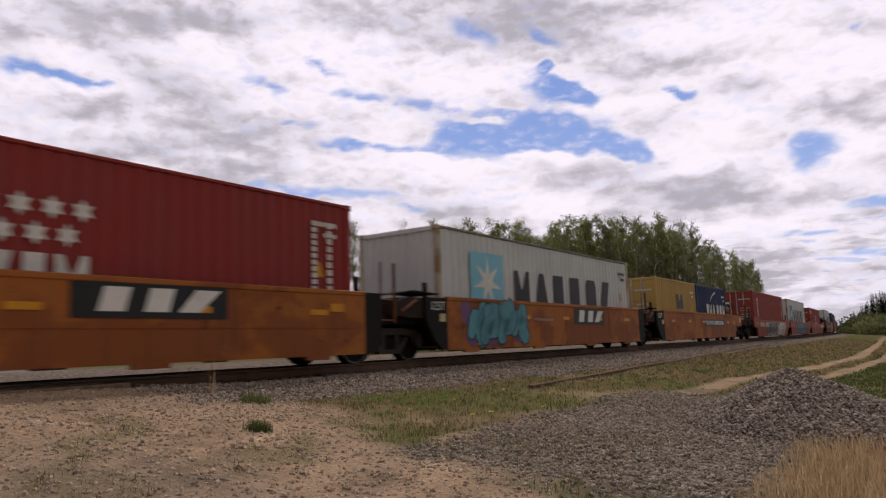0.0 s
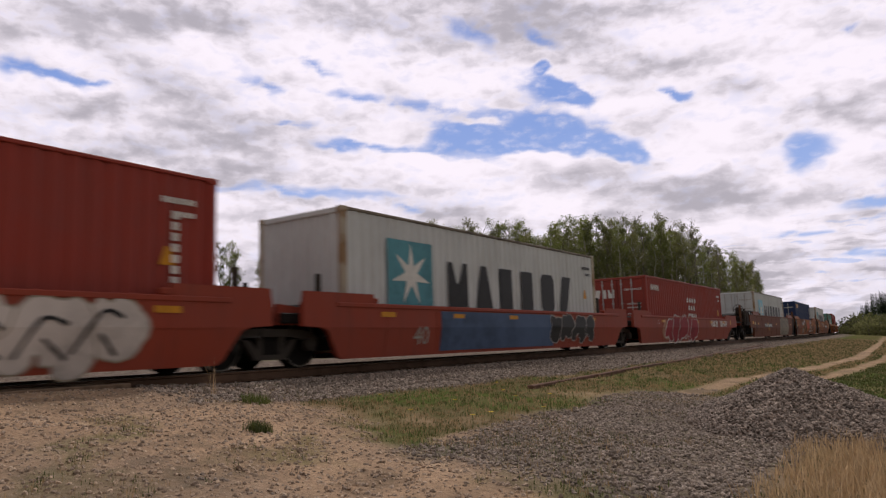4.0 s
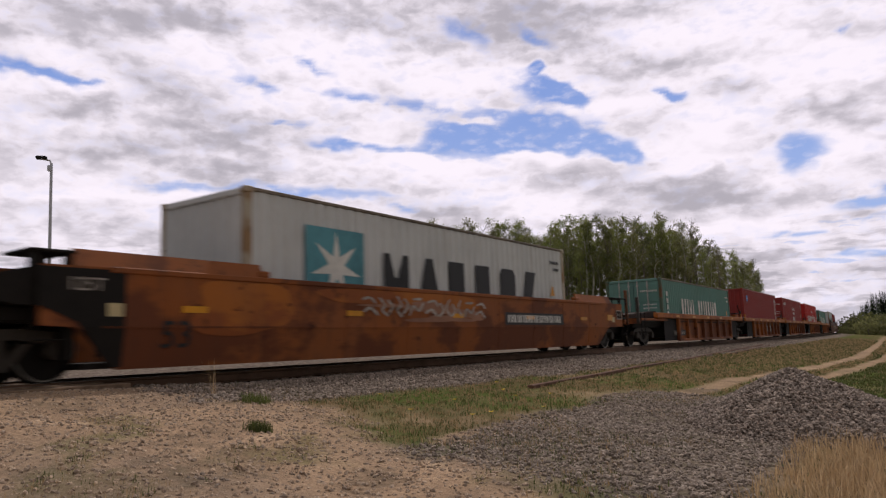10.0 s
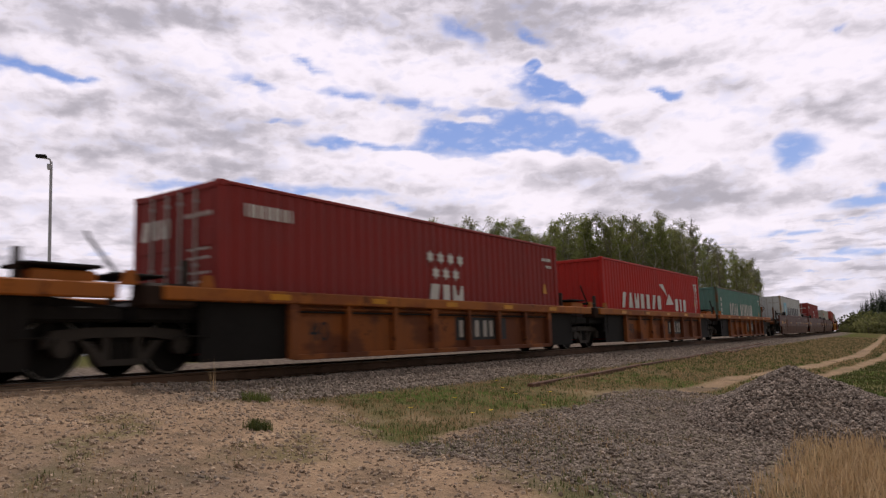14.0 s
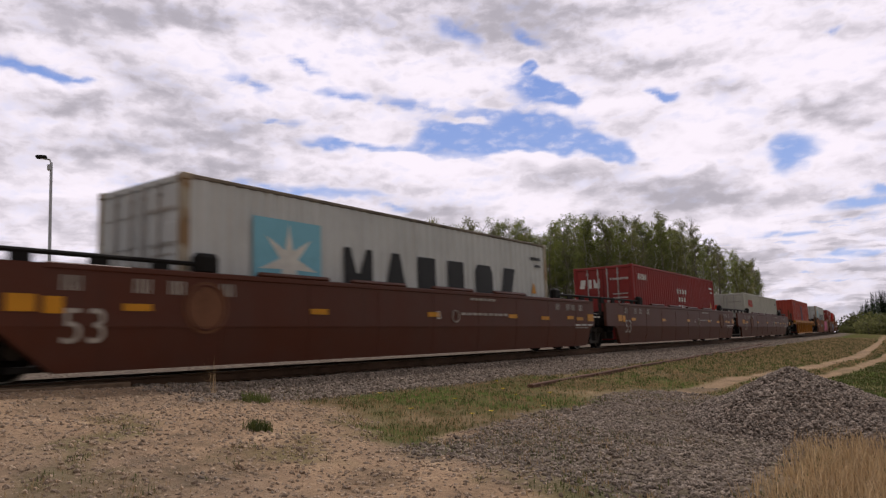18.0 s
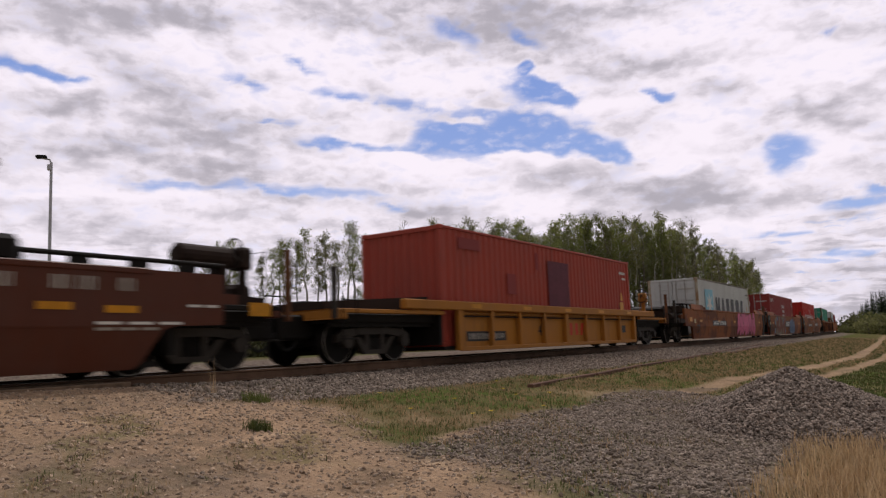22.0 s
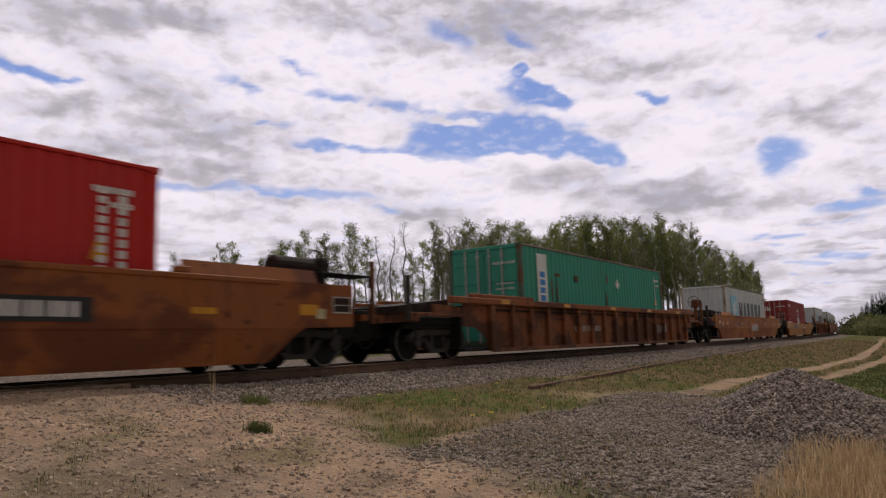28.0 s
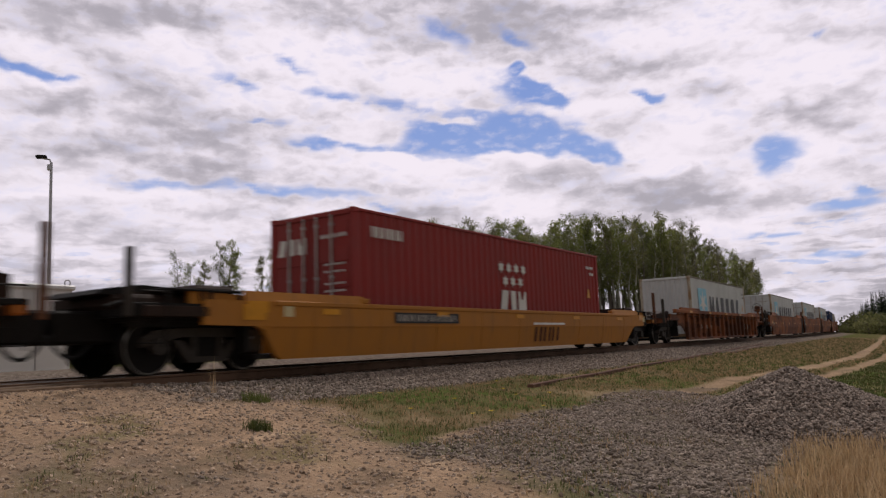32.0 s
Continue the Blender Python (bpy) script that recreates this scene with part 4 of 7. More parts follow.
                part("hood_cover", Shape().slab([(edge + 0.4, 1.5 - low), (edge + 1.9, 1.5 - low), (edge + 1.85, 1.62 - low), (edge + 1.1, 1.66 - low), (edge + 0.5, 1.58 - low)], -0.92, 0.5), STEEL_DARK, car)
                part("valve_gear", Shape().box(edge + 1.7, edge + 2.5, -1.36, -0.6, 1.3 - low, 1.66 - low, 0.05), GRIME, car, "grimy valve gear")
                hose = [(edge + 0.5 + 0.3 * q, -1.0 - 0.05 * (q % 2), 1.32 - low + 0.1 * math.sin(q * 1.7)) for q in range(6)]
                part("brake_hose", Shape().path(hose, 0.025, 6), RUBBER, car)
                part("reservoir", Shape().tube((edge + 0.75, -1.12, 1.16 - low * 0.3), (edge + 1.75, -1.12, 1.16 - low * 0.3), 0.13, 14), GRIME, car, "grimy air reservoir")
                part("side_step", Shape().box(edge + 0.8, edge + 1.9, -SIDE, -1.1, 0.86, 1.02, 0.01), GRIME, car)
            part("placard", Shape().box(min(w + e * 0.2, w + e * 0.55), max(w + e * 0.2, w + e * 0.55) - 0.13, -SIDE - 0.012, -SIDE - 0.006, 0.88, 1.1), YELLOW_INK, car, "small framed placard") if st["kind"] == "plate" and not long_well else None
            if long_well and st["kind"] == "plate" and not st.get("humps"):
                u = 2.62 if e < 0 else 2.14
                p0, p1 = sorted((edge - e * u, edge - e * (u + 0.44)))
                part("amber_plate", Shape().box(p0, p1, -SIDE - 0.014, -SIDE - 0.008, 0.94, 1.13), YELLOW_INK, car, "amber plate")
                u = 3.4 if e < 0 else 1.96
                p0, p1 = sorted((edge - e * u, edge - e * (u + 0.22)))
                part("placard", Shape().box(p0, p1, -SIDE - 0.014, -SIDE - 0.008, 0.88, 1.06), CREAM_INK, car, "small cream placard")
                if e > 0:
                    u0, u1, yf = edge - 1.75, edge - 1.3, -SIDE - 0.014
                    part("data_panel", Shape().box(u0, u1, yf, yf + 0.006, 1.01, 1.27), GRIME, car, "dark data panel")
                    for f0, f1, g0, g1 in ((u0 - 0.02, u1 + 0.02, 1.27, 1.295), (u0 - 0.02, u1 + 0.02, 0.985, 1.01), (u0 - 0.02, u0 + 0.005, 1.01, 1.27), (u1 - 0.005, u1 + 0.02, 1.01, 1.27), (u0, u1, 1.13, 1.145)):
                        part("panel_frame", Shape().box(f0, f1, yf - 0.006, yf, g0, g1), GREY_INK, car)
            truck(car, tx)
            coupling(car, edge, e)
        else:
            for side in (-1, 1):
                part("end_arm", Shape().slab([(lo, 0.78), (hi, 0.78), (hi, 1.0), (lo, 1.15)], side * 1.05 - 0.07, side * 1.05 + 0.07), body, car)
            part("articulation", Shape().tube((edge - e * 0.3, 0, 0.6), (edge - e * 0.3, 0, 1.02), 0.26, 14), STEEL_DARK, car)
            stakes(car, w + e * 0.25, 1.0, 1.75, STEEL_GREY)
            ladder(car, w + e * 0.3, -1.42, 0.5, 1.25, STEEL_DARK)
            if e < 0:
                truck(car, tx)
    if style == "tank40" and right == "end":
        part("amber_plate", Shape().box(h - 2.8, h - 2.4, -SIDE - 0.014, -SIDE - 0.008, 0.98, 1.26), YELLOW_INK, car, "amber plate")
    if right == "end" and (style in ("tank40", "maroon53") or braked):
        zt = {"tank40": 1.76, "maroon53": 1.9}.get(style, 1.9)
        ht = h - {"tank40": 0.75, "maroon53": -0.3}.get(style, 0.0)
        tank = Shape().tube((ht - 2.58, -0.75, zt), (ht - 1.62, -0.75, zt), 0.19, 16)
        tank.tube((ht - 2.64, -0.75, zt), (ht - 2.58, -0.75, zt), 0.13, 16, 0.19).tube((ht - 1.62, -0.75, zt), (ht - 1.56, -0.75, zt), 0.19, 16, 0.13)
        for q in (2.4, 1.8):
            tank.box(ht - q - 0.03, ht - q + 0.03, -0.95, -0.55, 1.0, zt - 0.1)
        part("air_tank", tank, CAR_BROWN if style == "tank40" else GRIME, car, "rusty air tank")
    if style == "tank40":
        # sooty end sections beside the shared trucks
        if left == "art":
            part("end_panel", Shape().slab([(-h + 1.3, 0.22), (w0 - 0.004, 0.22), (w0 - 0.004, top - 0.02), (-h + 0.72, top - 0.02), (-h + 0.72, 0.86), (-h + 1.05, 0.4)], -SIDE, -SIDE + 0.1), STEEL_DARK, car, "dark panel")
            writing(car, "125T", -h + 0.86, -SIDE - 0.006, 1.1, 0.27, WHITE_INK)
            part("placard", Shape().box(w0 - 0.3, w0 - 0.08, -SIDE - 0.008, -SIDE - 0.002, 0.84, 1.02), CREAM_INK, car, "small cream placard")
        if right == "art":
            part("end_panel", Shape().slab([(w1 + 0.004, 0.22), (h - 0.95, 0.22), (h - 0.8, 0.45), (h - 0.8, top), (w1 + 0.004, top)], -SIDE, -SIDE + 0.1), STEEL_DARK, car, "dark panel")
        walk_plate = Shape().slab([(-h - 0.25, 1.40), (-h + 0.5, 1.50), (-h + 1.45, 1.46), (-h + 1.45, 1.49), (-h + 0.5, 1.53), (-h - 0.25, 1.43)], -1.3, -0.5)
        if left == "art":
            part("walk_plate", walk_plate, STEEL_DARK, car, "dark bent walk plate")
            part("side_hood", Shape().slab([(-h - 0.3, 0.98), (-h + 0.3, 0.92), (-h + 0.72, 0.92), (-h + 0.72, 1.36), (-h + 0.1, 1.36), (-h - 0.3, 1.22)], -1.4, -0.8), GRIME, car, "grimy hood over the shared truck")
            part("brace", Shape().path([(-h - 0.1, -1.43, 1.05), (-h + 0.45, -1.43, 1.3)], 0.04, 6), RUST, car, "rusty brace")
            part("hand_rail", Shape().path([(-h - 0.72, -1.4, 0.8), (-h - 0.72, -1.4, 2.05)], 0.02, 6).path([(-h - 0.28, -1.4, 0.8), (-h - 0.28, -1.4, 2.05)], 0.035, 6)
                 .path([(-h - 0.72, -1.4, 0.86), (-h - 0.28, -1.4, 0.86)], 0.016, 6).path([(-h - 0.72, -1.4, 1.28), (-h - 0.28, -1.4, 1.28)], 0.016, 6), RUST, car, "rusty hand rail")
    if style == "rib40" and left == "art":
        part("walk_plate", Shape().box(-h - 0.3, -h + 0.5, -1.3, -0.4, 1.43, 1.47, 0.01), STEEL_DARK, car, "dark walk plate")
        part("side_box", Shape().box(-h + 0.1, -h + 0.95, -1.44, -1.0, 0.98, 1.34, 0.05), GRIME, car, "grimy brown box")
        for q in (-0.25, 1.05):
            part("end_bracket", Shape().slab([(-h + q, 1.3), (-h + q + 0.25, 1.3), (-h + q + 0.2, 1.5), (-h + q + 0.08, 1.5)], -1.4, -1.3), CAR_ORANGE, car)
    if style == "rib40" and right == "art":
        part("deck_box", Shape().box(h - 1.4, h - 0.55, -1.32, -0.7, 1.28, 1.46, 0.03), CAR_ORANGE, car, "orange deck box")
        part("walk_plate", Shape().box(h - 1.5, h - 0.5, -1.38, -0.6, 1.5, 1.54, 0.01), STEEL_DARK, car, "dark walk plate")
        part("lever", Shape().path([(h - 0.75, -1.35, 2.0), (h - 0.7, -1.35, 1.9), (h - 0.25, -1.35, 1.4)], 0.025, 6), STEEL_DARK, car, "dark bent lever")
    if style in ("brown53", "umber53") and right == "art":
        part("end_panel", Shape().box(h - 1.6, h - 0.93, -SIDE - 0.012, -SIDE + 0.002, bot, top - 0.04), STEEL_DARK, car, "dark panel")
        part("hand_rail", Shape().path([(h - 0.85, -1.45, 0.86), (h - 0.85, -1.45, 1.5), (h - 0.42, -1.45, 1.5), (h - 0.42, -1.45, 0.86), (h - 0.85, -1.45, 0.86)], 0.02, 6), RUST, car, "rusty hand rail")
    if style in ("brown53", "umber53") and left == "art":
        part("side_hood", Shape().slab([(-h - 0.4, 1.12), (-h + 0.25, 1.0), (-h + 1.0, 1.0), (-h + 1.0, 1.5), (-h + 0.45, 1.5), (-h - 0.4, 1.28)], -1.42, -0.85), STEEL_DARK, car, "sooty hood over the shared truck")
        for q in (-0.8, -0.36):
            part("guide_post", Shape().box(-h + q - 0.04, -h + q + 0.04, -1.46, -1.36, 0.85, 2.08, 0.01), RUST, car)
        for z in (0.88, 1.3):
            part("rung", Shape().tube((-h - 0.8, -1.41, z), (-h - 0.36, -1.41, z), 0.018, 6), RUST, car)
        part("cover_plate", Shape().box(-h + 0.35, -h + 0.95, -1.45, -0.7, 1.68, 1.72, 0.01).box(-h + 0.4, -h + 0.48, -1.42, -1.3, 1.48, 1.69).box(-h + 0.84, -h + 0.92, -1.42, -1.3, 1.48, 1.69), STEEL_DARK, car, "dark cover plate")
    if style == "brown53" and left == "art":
        part("end_panel", Shape().slab([(-h + 0.45, 1.0), (-h + 0.95, 0.78), (-h + 1.45, bot + 0.04), (-h + 1.62, bot + 0.04), (-h + 1.62, top - 0.03), (-h + 0.45, top - 0.03)], -SIDE - 0.012, -SIDE + 0.002), STEEL_DARK, car, "dark panel")
        writing(car, "125T", -h + 0.8, -SIDE - 0.016, 1.2, 0.25, GREY_INK)
        part("placard", Shape().box(-h + 1.36, -h + 1.58, -SIDE - 0.02, -SIDE - 0.014, 0.86, 1.04), CREAM_INK, car, "small cream placard")
    # amber reflectors along the near side
    zr = 0.98 if st["kind"] == "plate" else top - st["rail"] * 0.5
    for k in range(5):
        q = w0 + (w1 - w0) * (k + 0.5) / 5
        yy = -SIDE - (0.014 if st["kind"] == "plate" else 0.036)
        part("reflector", Shape().box(q - 0.22, q + 0.22, yy - 0.003, yy + 0.003, zr - 0.05, zr + 0.05), YELLOW_INK, car, "amber reflector strip")
    return car


def fold_side(car, knee=0.72, slope=0.16):
    """Bend the lower half of a car's plate sides, with all that is painted on them, inward."""
    for ob in car.children_recursive:
        me = ob.data
        co = np.empty(len(me.vertices) * 3)
        me.vertices.foreach_get("co", co)
        if np.abs(co[1::3]).max() < SIDE - 0.12 or co[2::3].min() >= knee:
            continue
        if co[2::3].max() > knee:
            bm = bmesh.new()
            bm.from_mesh(me)
            bmesh.ops.bisect_plane(bm, geom=bm.verts[:] + bm.edges[:] + bm.faces[:], plane_co=(0, 0, knee), plane_no=(0, 0, 1))
            bm.to_mesh(me)
            bm.free()
            co = np.empty(len(me.vertices) * 3)
            me.vertices.foreach_get("co", co)
        y, z = co[1::3], co[2::3]
        low = (np.abs(y) > SIDE - 0.12) & (z < knee)
        y[low] -= np.sign(y[low]) * (knee - z[low]) * slope
        me.vertices.foreach_set("co", co)
        me.update()


def near(car, x0, x1, z0, z1, mat, count=0, label="", y=-SIDE - 0.016, name="lettering", split=True):
    """A flat mark on the near side of a car: a plate, or strokes when count is given."""
    if count:
        word(car, bars(x0, x1, z0, z1, count, y, 0.2, split), mat, label, (x1 - x0) / count < 0.45)
    else:
        part(name, Shape().box(x0, x1, y, y + 0.004, z0, z1), mat, car, label)


def blob(cx, cz, rx, rz, seed, y, n=26, rough=0.3, square=2.0, skew=0.0):
    """A flat rounded shape: an oval to a soft square, with an uneven edge."""
    r = random.Random(seed)
    ph = [r.uniform(0, 6.28) for _ in range(3)]
    s = Shape()
    s.v.append((cx, y, cz))
    for i in range(n):
        g = 2 * math.pi * i / n
        c, d = math.cos(g), math.sin(g)
        k = (abs(c) ** square + abs(d) ** square) ** (-1 / square)
        q = k * (1 + rough * (math.sin(2 * g + ph[0]) * 0.4 + math.sin(3 * g + ph[1]) * 0.35 + math.sin(5 * g + ph[2]) * 0.25))
        s.v.append((cx + rx * q * c + skew * rz * q * d, y, cz + rz * q * d))
    s.f = [(0, 1 + i, 1 + (i + 1) % n) for i in range(n)]
    return s


def ribbon(pts, wide, y, grow=0.0):
    """A flat band with round ends through pts, with its own half width at each."""
    s, n = Shape(), len(pts)
    lft, rgt = [], []
    for i, (px, pz) in enumerate(pts):
        a, b = pts[max(0, i - 1)], pts[min(n - 1, i + 1)]
        d = Vector((b[0] - a[0], b[1] - a[1])).normalized()
        w = wide[i] + grow
        lft.append((px - d.y * w, pz + d.x * w))
        rgt.append((px + d.y * w, pz - d.x * w))
    s.v = [(p, y, q) for p, q in lft] + [(p, y, q) for p, q in rgt]
    s.f = [(i, i + 1, n + i + 1, n + i) for i in range(n - 1)]
    for tip, a, b in ((pts[-1], n - 1, 2 * n - 1), (pts[0], n, 0)):
        k = len(s.v)
        g0 = math.atan2(s.v[a][2] - tip[1], s.v[a][0] - tip[0])
        w = math.hypot(s.v[a][2] - tip[1], s.v[a][0] - tip[0])
        s.v.append((tip[0], y, tip[1]))
        ring = [a]
        for j in range(1, 7):
            g = g0 - math.pi * j / 7
            s.v.append((tip[0] + w * math.cos(g), y, tip[1] + w * math.sin(g)))
            ring.append(k + j)
        ring.append(b)
        s.f += [(k, p, q) for p, q in zip(ring, ring[1:])]
    return s


# fat sprayed strokes in a unit box, without meaning
STROKES = [
    [[(-0.3, 1.0), (-0.1, 0.6), (-0.34, 0.3), (-0.1, 0.0)], [(0.1, 0.9), (0.3, 0.55), (0.05, 0.2)]],
    [[(-0.36, 0.2), (-0.05, 0.75), (0.2, 0.4), (0.36, 0.95)], [(0.1, 0.1), (0.36, 0.0)]],
    [[(-0.3, 0.85), (0.05, 0.95), (0.3, 0.7)], [(-0.34, 0.2), (0.0, 0.4), (0.34, 0.05)]],
    [[(0.3, 1.0), (0.1, 0.5), (0.34, 0.1)], [(-0.3, 0.75), (-0.1, 0.35), (-0.35, 0.05)]],
    [[(-0.36, 0.05), (-0.2, 0.55), (0.15, 0.3), (0.36, 0.7)], [(-0.25, 0.95), (0.2, 0.98)]],
    [[(-0.3, 0.05), (-0.05, 0.95), (0.3, 0.85)], [(0.05, 0.45), (0.4, 0.0)]],
]


def smoothed(pts, n=10):
    """Points on a soft curve through pts."""
    out = []
    for i in range(n + 1):
        q = (len(pts) - 1) * i / n
        k = min(len(pts) - 2, int(q))
        t = q - k
        p = [pts[max(0, k - 1)], pts[k], pts[k + 1], pts[min(len(pts) - 1, k + 2)]]
        out.append(tuple(0.5 * (2 * p[1][c] + (p[2][c] - p[0][c]) * t + (2 * p[0][c] - 5 * p[1][c] + 4 * p[2][c] - p[3][c]) * t * t
                                + (3 * p[1][c] - p[0][c] - 3 * p[2][c] + p[3][c]) * t ** 3) for c in (0, 1)))
    return out


def graffiti(car, x0, x1, z0, z1, edge, fill, seed, y=-SIDE - 0.016, width=0.85, line=0.045, shine=None, fat=0.24):
    """Sprayed fat strokes without words that lean and overlap, with an outline round each cluster."""
    r = random.Random(seed)
    n = max(2, int(round((x1 - x0) / width)))
    w, hz = (x1 - x0) / n, z1 - z0
    kinds = [r.randrange(len(STROKES)) for _ in range(n)]
    for i in range(n):
        cx = x0 + (i + 0.5) * w + r.uniform(-0.08, 0.08) * w
        lean, grow = r.uniform(-0.25, 0.25) * w, r.uniform(0.86, 1.04)
        low = z0 + fat * w * 0.8 + r.uniform(0, 0.06) * hz
        tall = (z1 - fat * w * 0.8 - low) * grow
        yy = y - 0.002 - 0.003 * (i % 3)
        lines = []
        for u in STROKES[kinds[i]]:
            pts = [(cx + p * w * 1.15 + lean * (q - 0.5), low + q * tall) for p, q in smoothed(u)]
            wd = [w * fat * (0.75 + 0.35 * math.sin(k * 0.6 + i) ** 2 + 0.25 * (k / 10)) for k in range(11)]
            lines.append((pts, wd))
        for j, (pts, wd) in enumerate(lines):
            part("graffiti_outline", ribbon(pts, wd, yy - 0.0002 * j, line), edge, car, "sprayed graffiti outline")
        for j, (pts, wd) in enumerate(lines):
            part("graffiti_shape", ribbon(pts, wd, yy - 0.001 - 0.0002 * j), fill, car, "sprayed graffiti shape")
        if shine:
            p = lines[0][0]
            part("graffiti_stroke", ribbon(p[2:6], [0.012, 0.02, 0.02, 0.012], yy - 0.0018), shine, car, "sprayed graffiti stroke")


# ---- the train ----
# (style, left joint, right joint, left kind, right kind, loads); a load is (start, kind)
TRAIN = [
    ("tank40", -4.0, 11.70, "art", "art", [(-2.1, "maroon_stars")]),
    ("tank40", 11.70, 27.2, "art", "art", [(13.3, "pale_star_blind")]),
    ("tank40", 27.2, 45.8, "art", "end", [(28.95, "ochre20"), (35.25, "navy20")]),
    ("red40", 45.8, 63.1, "end", "art", [(49.4, "brick_column")]),
    ("red40", 63.1, 79.6, "art", "art", [(64.75, "pale_star_teal")]),
    ("red40", 79.6, 99.05, "art", "end", [(82.45, "maroon_low")]),
    ("umber53", 99.05, 120.8, "end", "art", [(104.55, "pale_star")]),
    ("brown53", 120.8, 141.1, "art", "art", [(125.0, "navy40")]),
    ("brown53", 141.1, 162.6, "art", "end", [(145.0, "pale_star_teal")]),
    ("rib40", 162.6, 181.6, "end", "art", [(167.0, "teal_low")]),
    ("rib40", 181.6, 197.85, "art", "art", [(183.45, "maroon_disc")]),
    ("rib40", 197.85, 213.9, "art", "art", [(199.35, "maroon_doors")]),
    ("rib40", 213.9, 230.05, "art", "art", [(215.4, "scarlet")]),
    ("rib40", 230.05, 248.2, "art", "end", [(231.6, "teal_low_blind")]),
    ("maroon53", 248.2, 269.6, "end", "art", [(253.6, "pale_star")]),
    ("maroon53", 269.6, 289.6, "art", "art", [(273.4, "maroon_doors")]),
    ("maroon53", 289.6, 311.2, "art", "end", [(293.6, "cream_low")]),
    ("ribyellow", 311.2, 332.2, "end", "end", [(315.6, "faded_patch")]),
    ("brown53", 332.2, 354.15, "end", "art", [(337.7, "pale_star")]),
    ("brown53", 354.15, 374.1, "art", "art", [(358.0, "maroon_doors")]),
    ("brown53", 374.1, 395.8, "art", "end", [(378.2, "scarlet")]),
    ("rib53", 395.8, 420.0, "end", "end", [(401.9, "green_column")]),
    ("orange53", 420.0, 444.3, "end", "end", [(425.9, "pale_star_blind")]),
    ("yellow53", 444.3, 467.8, "end", "end", [(449.8, "maroon_doors")]),
    ("rib53", 467.8, 490.9, "end", "end", [(473.6, "pale_star_blind")]),
    ("brown53", 490.9, 512.0, "end", "art", [(496.0, "pale_star")]),
    ("brown53", 512.0, 532.0, "art", "art", [(515.8, "pale_star")]),
    ("brown53", 532.0, 553.0, "art", "end", [(536.0, "pale_star")]),
    ("brown53", 553.0, 574.0, "end", "art", [(557.5, "navy40")]),
    ("brown53", 574.0, 594.0, "art", "art", [(578.0, "pale_star")]),
    ("brown53", 594.0, 615.0, "art", "end", [(598.0, "maroon_low")]),
    ("rib53", 615.0, 638.0, "end", "end", [(620.5, "brick_column")]),
    ("maroon53", 638.0, 659.0, "end", "art", [(642.5, "pale_star")]),
    ("maroon53", 659.0, 680.0, "art", "end", [(663.0, "navy40")]),
]
FLOOR_Z = 0.25


